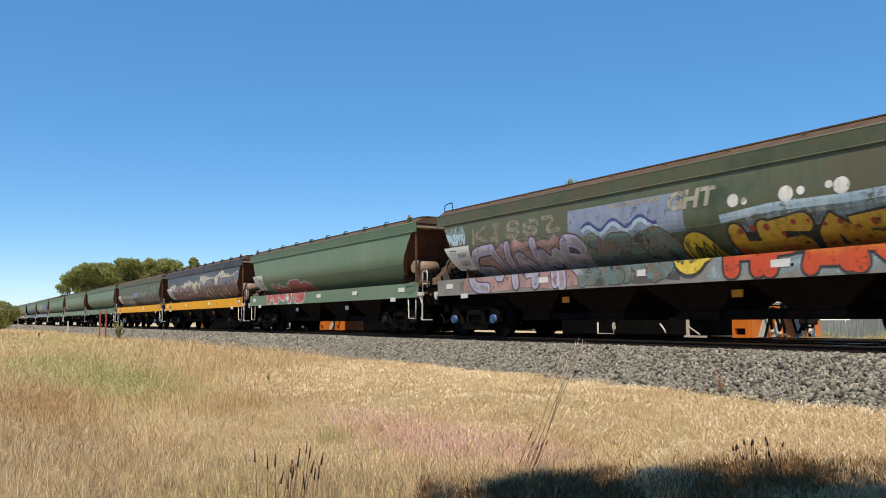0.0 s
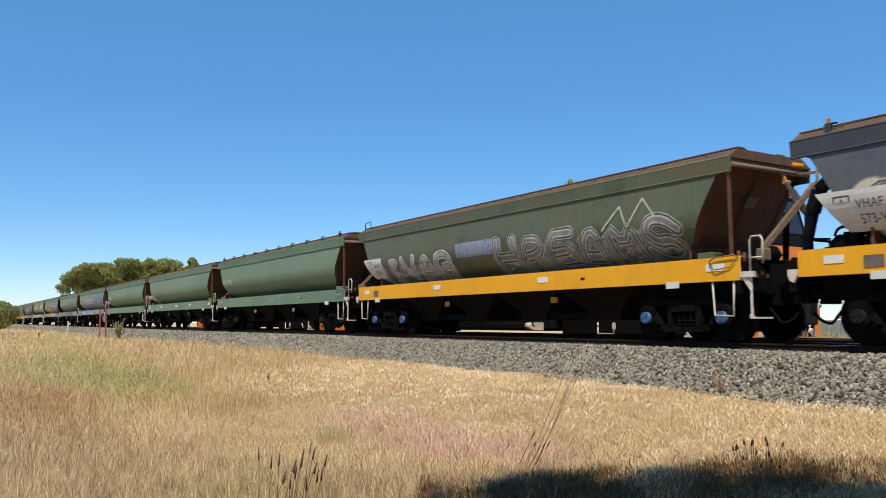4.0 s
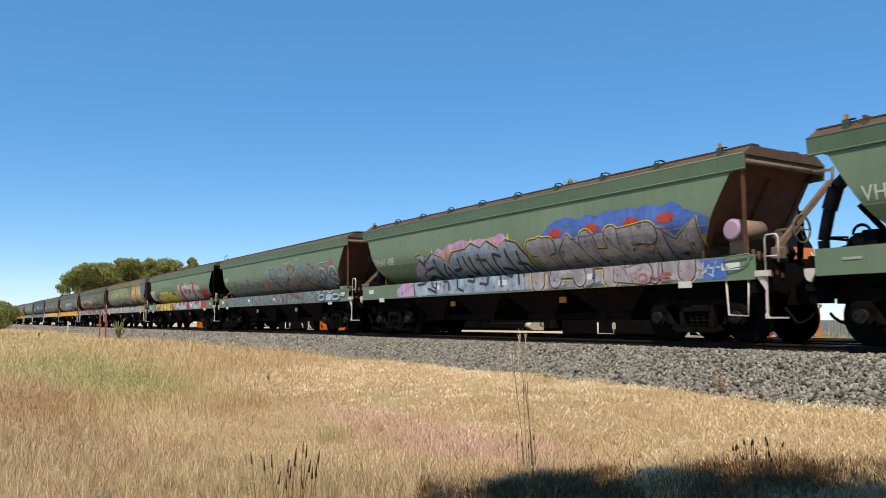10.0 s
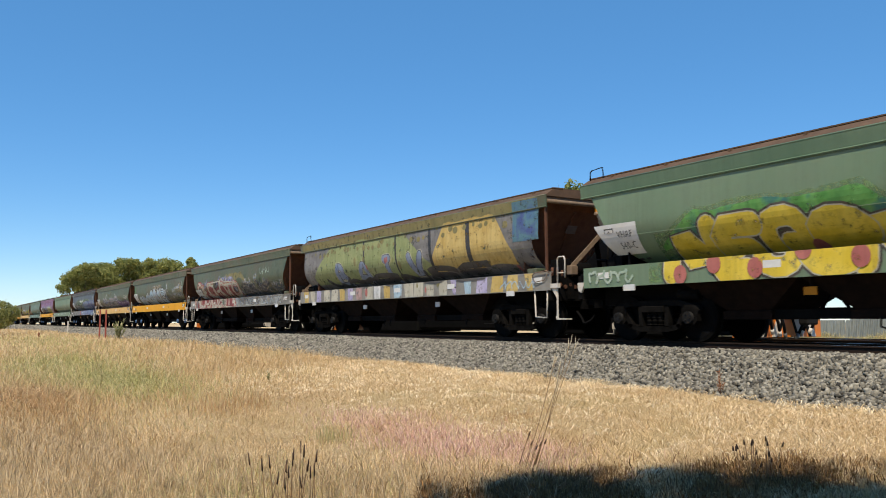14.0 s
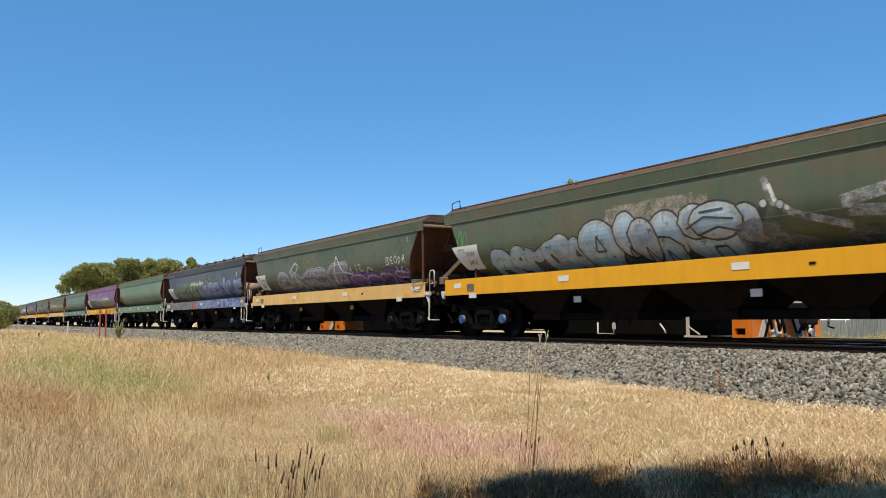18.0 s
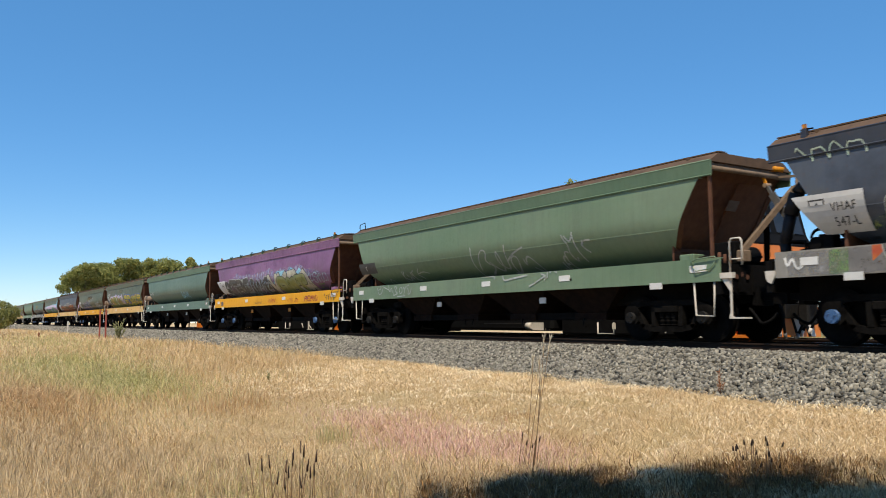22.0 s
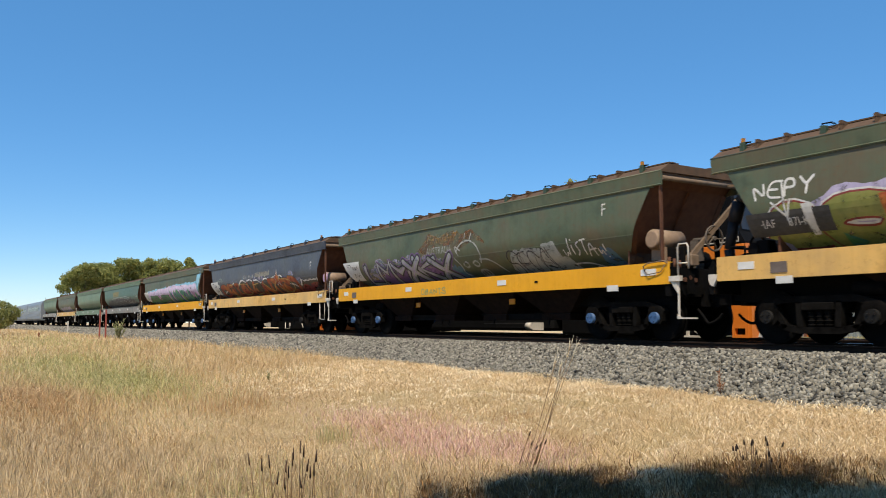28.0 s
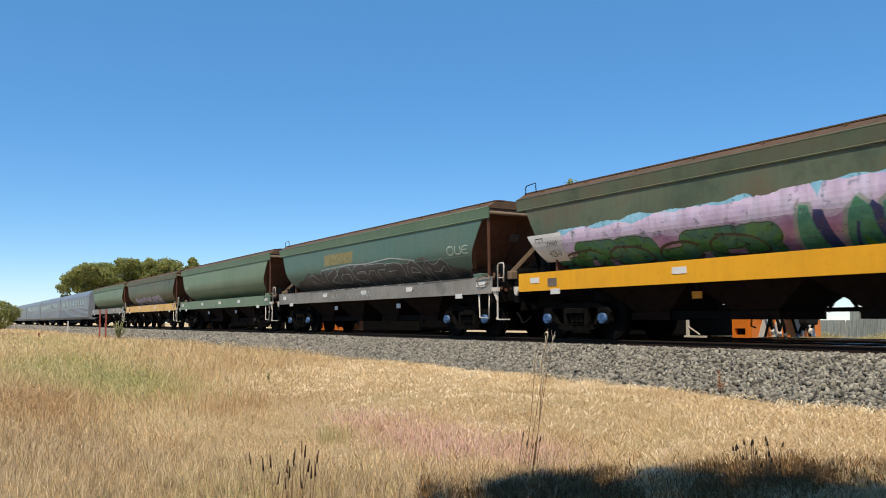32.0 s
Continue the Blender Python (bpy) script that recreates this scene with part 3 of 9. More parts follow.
def make_gear(bm):
    """Cylinders, levers and cocks crowded behind the corner step, at +x."""
    x = HB + 0.05
    rod(bm, (x - 0.35, -0.55, 1.78), (x - 0.35, 0.35, 1.78), 0.20, 12)
    box(bm, x - 0.55, x + 0.05, -0.75, -0.55, 1.56, 2.02, 0, 0.02)
    box(bm, x - 0.30, x + 0.02, 0.30, 0.95, 1.56, 1.66, 0, 0.02)
    beam(bm, (x - 0.1, -0.9, 1.6), (x - 0.05, 0.2, 1.75), 0.07, 0.05)
    for i in range(5):
        a = 0.16 * i
        rod(bm, (x - 0.05, -1.10 + a, 1.56), (x - 0.08, -1.06 + a, 1.78 - 0.03 * (i % 3)), 0.035, 7, 1)
        rod(bm, (x + 0.04, -1.12 + a, 1.30 + 0.05 * (i % 2)), (x + 0.12, -1.12 + a, 1.30 + 0.05 * (i % 2)), 0.05, 8, 1)
    pipe(bm, [(x + 0.1, -1.0, 1.2), (x + 0.12, -0.9, 1.0), (x + 0.06, -0.7, 0.9)], 0.025, 6)
    for y in (-0.62, -0.2, 0.3, 0.7):
        box(bm, x + 0.06, x + 0.12, y - 0.1, y + 0.1, 1.0, 1.5)


def make_grip(bm):
    pipe(bm, [(-0.40, -1.31, 1.50), (-0.42, -1.33, 1.60), (-0.30, -1.33, 1.66), (0.16, -1.33, 1.69), (0.22, -1.31, 1.64)], 0.013, 6)
    pipe(bm, [(-0.40, -1.31, 1.50), (-0.30, -1.33, 1.42), (0.05, -1.31, 1.46), (0.18, -1.33, 1.60)], 0.011, 6)
    for x, z in ((-0.40, 1.50), (0.22, 1.64)):
        rod(bm, (x, -1.275, z), (x, -1.315, z), 0.014, 6)


def make_hatch_gear(bm):
    """Hinged hatch lever hanging over the wagon's end: knuckle, yellow link, grey strap, long rod."""
    rod(bm, (HB - 0.30, 0.42, 3.80), (HB - 0.12, 0.47, 3.74), 0.08, 8, 2)
    rod(bm, (HB - 0.05, 0.70, 3.66), (HB + 0.10, 0.90, 3.62), 0.06, 8, 1)
    rod(bm, (HB - 0.17, 0.38, 3.76), (HB - 0.17, 0.52, 3.76), 0.06, 8, 3)
    beam(bm, (HB - 0.17, 0.45, 3.76), (HB - 0.06, 0.45, 3.45), 0.06, 0.07, 3)
    beam(bm, (HB - 0.08, 0.44, 3.50), (HB + 0.00, 0.44, 3.28), 0.05, 0.05, 1)
    rod(bm, (HB + 0.00, 0.38, 3.26), (HB + 0.02, 0.54, 3.26), 0.05, 8, 2)
    beam(bm, (HB + 0.00, 0.45, 3.28), (HB + 0.12, 0.45, 3.05), 0.05, 0.06, 0)
    beam(bm, (HB + 0.12, 0.45, 3.07), (HB + 0.44, 0.45, 2.58), 0.05, 0.15, 0)
    rod(bm, (HB + 0.42, 0.45, 2.62), (HB + 0.50, 0.30, 1.70), 0.03, 7, 4)


def make_dump_pipe(bm):
    """Thick black rubber sleeve that hangs slanting at the rear end, -x."""
    x = -HB - 0.02
    pts = [(x + 0.12, -0.30, 3.02), (x, -0.42, 2.84), (x - 0.14, -0.43, 2.45), (x - 0.28, -0.43, 1.90), (x - 0.28, -0.40, 1.62)]
    for i, (p, q) in enumerate(zip(pts, pts[1:])):
        rod(bm, p, q, 0.125 - 0.006 * i, 12, 0, 0.119 - 0.006 * i)
    rod(bm, pts[1], pts[2], 0.140, 12)


def make_end_placard(bm):
    x, z = cut_x(2.86) + 0.035, 2.86
    prism(bm, [(x, z - 0.10), (x + 0.12, z + 0.10), (x + 0.14, z + 0.10), (x + 0.02, z - 0.10)], "y", -0.16, 0.16)


def make_end_pipe(bm):
    """Air pipe along the rear platform, -x."""
    x = -HB - 0.02
    pipe(bm, [(x + 0.5, -0.95, 1.58), (x + 0.5, -0.95, 1.86), (x + 0.2, -0.95, 1.88), (x + 0.1, -0.8, 1.88), (x + 0.1, 0.6, 1.88)], 0.024, 6)


def make_end_bend(bm):
    x, n = -HB - 0.02, 9
    pipe(bm, [(x + 0.62 + 0.16 * math.cos(math.pi * i / n), -0.72, 1.92 + 0.16 * math.sin(math.pi * i / n)) for i in range(n + 1)], 0.028, 6)


def make_triple_valve(bm):
    x = -HB - 0.02
    rod(bm, (x + 0.70, -0.98, 1.80), (x + 0.70, -0.55, 1.80), 0.12, 10)
    rod(bm, (x + 0.36, -0.90, 1.66), (x + 0.70, -0.75, 1.74), 0.06, 8)
    box(bm, x + 0.74, x + 1.02, -0.95, -0.70, 1.57, 1.96, 0, 0.02)


def make_gate_beam(bm):
    box(bm, 1.88, 3.52, -0.66, -0.60, 0.47, 0.64)


def make_brake_cylinder(bm):
    rod(bm, (-5.6, -0.86, 0.98), (-5.05, -0.86, 0.98), 0.13, 12)
    rod(bm, (-5.05, -0.86, 0.98), (-4.7, -0.86, 0.98), 0.025, 8)


def make_gate_lever(bm):
    pipe(bm, [(0, -0.80, 0.50), (0.02, -0.86, 0.33), (0.14, -0.88, 0.30)], 0.018, 5)


def make_label(w, h):
    def f(bm):
        box(bm, -w / 2, w / 2, -0.006, 0.006, -h / 2, h / 2)
    return f


def make_drop_plate(bm):
    box(bm, -0.17, 0.17, -1.292, -1.272, 1.10, 1.235)


def make_reflector(bm):
    box(bm, -0.13, 0.13, -0.012, 0.012, -0.075, 0.075, 0, 0.006)


def make_reflector_bracket(bm):
    box(bm, -0.03, 0.03, -1.045, -1.02, 0.90, 1.45)


TURN = Matrix.Rotation(math.pi, 4, "Z")


WHEELTAN = plain("dusty_brake_wheel", (0.07, 0.055, 0.045), (0.13, 0.105, 0.085), 9, 0.8)
DUSTY = plain("dusty_tan_steel", (0.11, 0.075, 0.048), (0.20, 0.14, 0.092), 7, 0.8)
GREYPLACARD = plain("grey_placard", (0.09, 0.07, 0.06), (0.15, 0.12, 0.105), 6, 0.7)
RUBBER = plain("black_rubber", (0.008, 0.008, 0.010), (0.018, 0.018, 0.022), 8, 0.6, gloss=0.25)
FADEDWHITE = plain("faded_white_marking", (0.25, 0.28, 0.24), (0.36, 0.38, 0.34), 11, 0.7)
CLIPM = (plain("dark_green_clip_paint", (0.022, 0.045, 0.026), (0.045, 0.075, 0.045), 6, 0.6), plain("dark_blue_clip_paint", (0.016, 0.020, 0.034), (0.030, 0.036, 0.055), 6, 0.6))


SHIFT_F, SHIFT_R = {12: 0.05, 8: 0.28}, {-8: -0.08, -4: 0.0, -2: -0.08, 4: -0.08}     # how far the bogies sit forward, where a wagon differs


def wagon(k, body, plate, sill, hatch="C", tank=None, cap=GREYCAP, label="", ends=RUST, stirrups=(1,), amber=False):
    w = thing("grain_wagon", label, "grain wagon", pose(REAR12 + HB - k * PITCH_L + run(0.0), TRACK, 0), "grain wagons of the train")
    P = lambda name, make, mats, lab="", at=None, key=None: part(name, shared(key or name, make, *(mats if isinstance(mats, tuple) else (mats,))), None, w, lab, at)
    P("hopper_body", make_body, body)
    for m, l in ((None, ""), (TURN, "")):
        P("top_plate", make_plate, plate, l, m)
        P("side_sill", make_sill, sill, l, m and Matrix.Diagonal((1, -1, 1, 1)))
        P("end_sheet", make_end_sheet, ends, "rust-brown sloping end sheet", m)
        P("top_bar", make_top_bar, BLACK if ends is BLACK else DUSTY, "", m, "top_bar%d" % (ends is BLACK))
        P("bulkhead", make_bulkhead, ends, "", m)
        P("stiffener", make_stiffener, ends, "", m)
        P("coupler", make_coupler, BLACK, "", m)
        P("air_hose", make_hose, BLACK, "black rubber air hoses", m)
        P("corner_step", make_step, WHITE, "white steel step", m)
        P("hand_hold", make_hoop, WHITE, "white pipe hand hold", m)
        for f in (None, "flip"):
            n = Matrix.Diagonal((1, -1, 1, 1)) if f else Matrix.Identity(4)
            n = (m or Matrix.Identity(4)) @ n
            P("edge_flange", make_edge_flange, ends, "", n)
            if m is None and not f:
                P("corner_post", make_post, ends, "", n)
    P("diagonal_brace", make_brace, DUSTY, "dusty tan lever arm across the wagon's end")
    P("corner_bracket", make_bracket, WHITE, "white steel bracket")
    P("roof", make_roof, ROOFRUST)
    P("platform", make_deck, BLACK)
    P("roof_walkway", make_walkway, ROOFRUST)
    P("roof_walkway", make_walkway, ROOFRUST, "", TURN)
    P("roof_hatch", make_hatch_long, ROOFRUST)
    if hatch in "AB":
        for i in range(10):
            last = i in (0, 9)
            P("hatch_clip", make_clip_tipped if last else make_clip, (CLIPM[body is NAVY], BLACK, AMBER), "dark painted hatch clip" + (" with a yellow tip" if last else ""), pose(-7.55 + 1.68 * i, 0, 0), "clip%d%d" % (last, body is NAVY))
    if hatch == "B":
        for i in range(9):
            for d in (0.34, 0.95):
                P("hatch_rib", make_rib, ROOFRUST, "", pose(-7.55 + 1.68 * i + d, 0, 0))
    if hatch == "C":
        P("roof_rail", make_roof_rail, BLACK, "bent pipe rail at the roof's end")
        P("ladder", make_ladder, BLACK, "black steel end ladder")
        P("hatch_lever", make_hatch_gear, (STEEL, AMBER, TAN, WHITE, BLACK), "worn hatch lever with a yellow link")
        P("end_placard", make_end_placard, GREYPLACARD, "grey placard on the end sheet")
    else:
        P("rubber_sleeve", make_dump_pipe, RUBBER, "black rubber sleeve hanging at the wagon's end")
    P("air_pipe", make_end_pipe, BLACK, "black air pipe on the rear platform")
    P("air_pipe", make_end_bend, BLACK, "bent black air pipe", None, "air_bend")
    P("triple_valve", make_triple_valve, BLACK)
    if tank:
        P("air_reservoir", make_reservoir, (TAN, tank), "tan air cylinder on the end platform")
        P("brake_wheel", make_brake_wheel, WHEELTAN, "spoked hand brake wheel")
    else:
        P("valve_box", make_valve_box, body, "painted steel box")
    P("brake_gear", make_gear, (BLACK, RUST), "black and rusty brake gear on the end platform")
    P("brake_gear", make_gear, (BLACK, RUST), "black and rusty brake gear on the end platform", TURN)
    P("sill_grip", make_grip, body if body is GREEN else DUSTY, "bent grab rail on the sill", pose(HB - 0.10, 0, 0))
    if sill in (YELLOW, OCHRE):
        P("sill_plate", make_label(0.34, 0.20), GREYPLACARD, "dark grey data plate on the sill", pose(-HB + 1.45, -1.290, 1.40), "sill_plate")
    P("sill_slot", make_label(0.13, 0.05), UNDER, "small dark slot in the sill", pose(3.95, -1.2875, 1.43), "sill_slot")
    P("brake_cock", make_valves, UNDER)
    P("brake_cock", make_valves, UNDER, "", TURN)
    for i in range(4):
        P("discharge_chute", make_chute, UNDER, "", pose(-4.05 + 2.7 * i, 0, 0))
    for sx, sy in ((1, 1), (-1, 1), (1, -1), (-1, -1)):
        P("gate_beam", make_gate_beam, BLACK, "", Matrix.Diagonal((sx, sy, 1, 1)))
    for x in (-2.7, 0.0, 2.7):
        P("strut", make_strut, BLACK, "", pose(x, 0, 0))
    P("brake_cylinder", make_brake_cylinder, BLACK)
    for x in (-1.35, -0.95, 1.45, 3.9):
        P("gate_lever", make_gate_lever, BLACK, "", pose(x, 0, 0))
    for s in stirrups:
        P("foot_stirrup", make_stirrup, WHITE, "white bent foot stirrup", pose(HB - 0.26 if s > 0 else -HB + 0.50, 0, 0))
    for x in (-HB + 1.55, HB - 1.52):
        P("drop_plate", make_drop_plate, PLATE, "white painted plate", pose(x, 0, 0))
    thin = k in (-4, -2)
    for x, ww in ((-HB + 0.75, 0.36), (-2.7, 0.38), (2.45, 0.40), (HB - 0.42, 0.44)) if sill in (YELLOW, OCHRE) else ((-HB + 0.75, 0.34), (-3.8 if k == -3 else -3.05, 0.38), (0.4, 0.40), (3.75, 0.40), (7.3 if k == -7 else HB - 0.38, 0.42)):
        P("sill_label", make_label(ww, 0.045 if thin else 0.14), FADEDWHITE if thin else WHITEPAINT, "white rectangle", pose(x, -1.288, 1.47), "sill_label%d%d" % (ww * 100, thin))
    for x in (-2.45, 2.62):
        P("reflector", make_reflector, AMBER if amber else PLATE, "square reflector under the sill", pose(x, -1.06, 0.96))
        P("reflector_bracket", make_reflector_bracket, UNDER, "", pose(x, 0, 0))
    for s in (-1, 1):
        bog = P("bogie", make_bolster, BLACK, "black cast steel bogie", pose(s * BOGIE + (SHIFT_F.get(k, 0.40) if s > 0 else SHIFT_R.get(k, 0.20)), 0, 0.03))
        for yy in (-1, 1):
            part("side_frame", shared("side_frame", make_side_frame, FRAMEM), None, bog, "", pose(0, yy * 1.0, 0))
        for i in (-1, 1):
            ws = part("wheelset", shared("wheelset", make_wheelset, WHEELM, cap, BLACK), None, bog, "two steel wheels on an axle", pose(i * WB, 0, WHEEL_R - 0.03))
            WHEELSETS.append((i, ws))
    WAGONS[k] = w
    return w


WHEELSETS, WAGONS = [], {}


# ---- the train, wagon by wagon ----
wagon(-8, OLIVE, OLIVE, GREYSILL, "C", None, BLUECAP, "olive grain hopper wagon covered in painted letters", amber=True, stirrups=())
wagon(-7, GREEN, GREEN_SHADED, GREEN, "A", TAN, GREYCAP, "faded green grain hopper wagon with red graffiti", stirrups=(1, -1))
wagon(-6, NAVY, NAVY_DARK, YELLOW, "A", TAN, GREYCAP, "navy grain hopper wagon with yellow sill and pink graffiti", amber=True)
wagon(-5, OLIVE, OLIVE, YELLOW, "C", None, BLUECAP, "olive grain hopper wagon with yellow sill and silver graffiti", stirrups=(1, -1), amber=True)
wagon(-4, GREEN, GREEN_SHADED, GREEN, "A", None, GREYCAP, "clean faded green grain hopper wagon with white lettering")
wagon(-3, GREEN, GREEN_SHADED, GREEN, "C", None, GREYCAP, "faded green grain hopper wagon with a white data panel", amber=True, stirrups=())
wagon(-2, GREEN, GREEN_SHADED, GREEN, "B", TAN, GREYCAP, "clean faded green grain hopper wagon with ribbed roof")
wagon(-1, GREEN, GREEN_SHADED, GREEN, "A", LILAC, GREYCAP, "green grain hopper wagon with grey and blue graffiti", amber=True)
wagon(0, GREEN, GREEN_SHADED, GREEN, "C", None, GREYCAP, "green grain hopper wagon with red-edged grey graffiti", stirrups=())
wagon(1, GREEN, GREEN_SHADED, GREEN, "C", None, GREYCAP, "green grain hopper wagon with yellow and pale blue graffiti", ends=BLACK, amber=True, stirrups=())
wagon(2, OLIVE, OLIVE, GREYSILL, "C", None, GREYCAP, "rusty grain hopper wagon painted over in yellow and green")
wagon(3, OLIVE, OLIVE, GREYSILL, "C", None, GREYCAP, "olive grain hopper wagon with red and white graffiti", stirrups=(1, -1))
wagon(4, OLIVE, OLIVE, YELLOW, "C", None, BLUECAP, "olive grain hopper wagon with yellow sill and pale graffiti")
wagon(5, OLIVE, OLIVE, OCHRE, "C", None, GREYCAP, "olive grain hopper wagon with ochre sill and purple graffiti", amber=True, stirrups=())
wagon(6, NAVY, NAVY_DARK, GREYSILL, "A", TAN, BLUECAP, "navy grain hopper wagon with blue graffiti", amber=True)
wagon(7, GREEN, GREEN_SHADED, GREEN, "C", None, GREYCAP, "faded green grain hopper wagon with white scribbles", stirrups=(1, -1))
wagon(8, PURPLE, PURPLE, YELLOW, "A", None, BLUECAP, "purple grain hopper wagon with yellow sill and graffiti", stirrups=(1,), amber=True)
wagon(9, GREYGREEN, GREEN_SHADED, GREYGREEN, "A", None, GREYCAP, "faded green grain hopper wagon with small white scribble", stirrups=())
wagon(10, OLIVE, OLIVE, OCHRE, "B", TAN, GREYCAP, "olive grain hopper wagon with ochre sill and yellow graffiti", amber=True)
wagon(11, OLIVE, OLIVE, YELLOW, "B", TAN, BLUECAP, "olive grain hopper wagon with yellow sill and white tags", amber=True, stirrups=())
wagon(12, NAVY, NAVY_DARK, OCHRE, "A", LILAC, GREYCAP, "navy grain hopper wagon with ochre sill and orange graffiti", amber=True)
wagon(13, OLIVE, OLIVE, YELLOW, "C", None, BLUECAP, "olive grain hopper wagon with pink clouds and green letters", amber=True, stirrups=())
wagon(14, TEAL, GREEN_SHADED, GREYSILL, "C", None, BLUECAP, "teal grain hopper wagon with blackened lower side", stirrups=(1,))
wagon(15, GREEN, GREEN_SHADED, GREEN, "C", None, GREYCAP, "pale green grain hopper wagon")
wagon(16, OLIVE, OLIVE, OCHRE, "C", None, GREYCAP, "olive grain hopper wagon with ochre sill and white graffiti", stirrups=(1,))
wagon(17, GREEN, GREEN_SHADED, GREYSILL, "C", None, GREYCAP, "faded green grain hopper wagon at the end of the rake")


# ---- lettering and spray paint on the sides ----
def make_glyphs(chars, offsets):
    """Flat letters of the built-in font, thin to fat: (character, offset) -> points, triangles, left and right edge."""
    obs, out = {}, {}
    for ch in chars:
        for off in offsets:
            cu = bpy.data.curves.new("letter", "FONT")
            cu.body, cu.offset, cu.resolution_u, cu.fill_mode = ch, off, 2, "FRONT"
            obs[ch, off] = new("letter", cu)
    dg = bpy.context.evaluated_depsgraph_get()
    dg.update()
    for k, ob in obs.items():
        me = bpy.data.meshes.new_from_object(ob.evaluated_get(dg))
        me.calc_loop_triangles()
        pts = [(v.co.x, v.co.y) for v in me.vertices]
        xs = [p[0] for p in pts] or [0, 0.3]
        out[k] = (pts, [tuple(t.vertices) for t in me.loop_triangles], min(xs), max(xs))
        bpy.data.meshes.remove(me)
    for ob in obs.values():
        cu = ob.data
        bpy.data.objects.remove(ob)
        bpy.data.curves.remove(cu)
    return out


THIN, BOLD = 0.0, 0.042
GLYPH = make_glyphs("ABCDEFGHIJKLMNOPRSTUVWXYZ0123456789-", (THIN, BOLD))
LEVELS = sorted({z for _, z in PROFILE if z > SILL_Z1} | {SILL_Z0 + 0.004, SILL_Z1, PLATE_Z0, PLATE_Z1 - 0.006})


def face_y(x, z, zc):
    """How far out the wagon's side lies at height z, on the strip whose middle is at zc."""
    if zc < SILL_Z1:
        return HALF
    if zc > PLATE_Z0:
        return 1.262 + (z - PLATE_Z0) / (PLATE_Z1 - PLATE_Z0) * 0.036
    return side_y(z)


class Sheet:
    """Collects flat shapes in (x, z), cuts them along the side's bends and lays them on the near side."""

    def __init__(self, clean_sill=False):
        self.bm, self.mats, self.clean_sill = bmesh.new(), [], clean_sill

    def slot(self, mat):
        if mat not in self.mats:
            self.mats.append(mat)
        return self.mats.index(mat)

    def tris(self, pts, faces, mat, lift):
        i = self.slot(mat)
        lifts = lift if isinstance(lift, list) else [lift] * len(pts)
        vs = [self.bm.verts.new((p[0], h, p[1])) for p, h in zip(pts, lifts)]
        for f in faces:
            try:
                self.bm.faces.new([vs[j] for j in f]).material_index = i
            except ValueError:
                pass

    def lay(self, wagon_ob, name, label):
        bm = self.bm
        for z in LEVELS:
            bmesh.ops.bisect_plane(bm, geom=bm.verts[:] + bm.edges[:] + bm.faces[:], plane_co=(0, 0, z), plane_no=(0, 0, 1))
        verts, faces, mi = [], [], []
        for f in bm.faces:
            c = f.calc_center_median()
            if self.clean_sill and 1.55 < c.z < SILL_Z1:
                continue
            if not LEVELS[0] < c.z < LEVELS[-1] or abs(c.x) > (cut_x(c.z) - 0.03 if SILL_Z1 < c.z < PLATE_Z0 else HB - 0.02):
                continue
            n = len(verts)
            for v in f.verts:
                verts.append((v.co.x, -face_y(v.co.x, v.co.z, c.z) - 0.004 - v.co.y, v.co.z))
            faces.append(tuple(range(n, len(verts))))
            mi.append(f.material_index)
        bm.free()
        me = bpy.data.meshes.new(name)
        me.from_pydata(verts, [], faces)
        me.polygons.foreach_set("material_index", mi)
        for m in self.mats:
            me.materials.append(m)
        me.update()
        return part(name, me, None, wagon_ob, label)


# letters as pen lines on a grid of five by five, column then row, counted from the foot
PEN = dict(A="00 13 24 33 40|11 31", B="00 04 24 33 22 02|22 32 41 30 10 00", C="43 34 14 03 01 10 30 41", D="00 04 24 43 41 20 00", E="44 04 00 40|02 32",
           F="44 04 00|02 32", G="43 34 14 03 01 10 30 41 42 22", H="00 04|40 44|02 42", I="20 24|10 30|14 34", J="44 41 30 10 01", K="00 04|44 02 40", L="04 00 40",
           M="00 04 22 44 40", N="00 04 40 44", O="14 03 01 10 30 41 43 34 14", P="00 04 34 43 32 02", R="00 04 34 43 32 02|22 40", S="43 34 14 03 12 32 41 30 10 01",
           T="04 44|24 20", U="04 01 10 30 41 44", V="04 20 44", W="04 10 22 30 44", X="04 40|00 44", Y="04 22 44|22 20", Z="04 44 00 40")


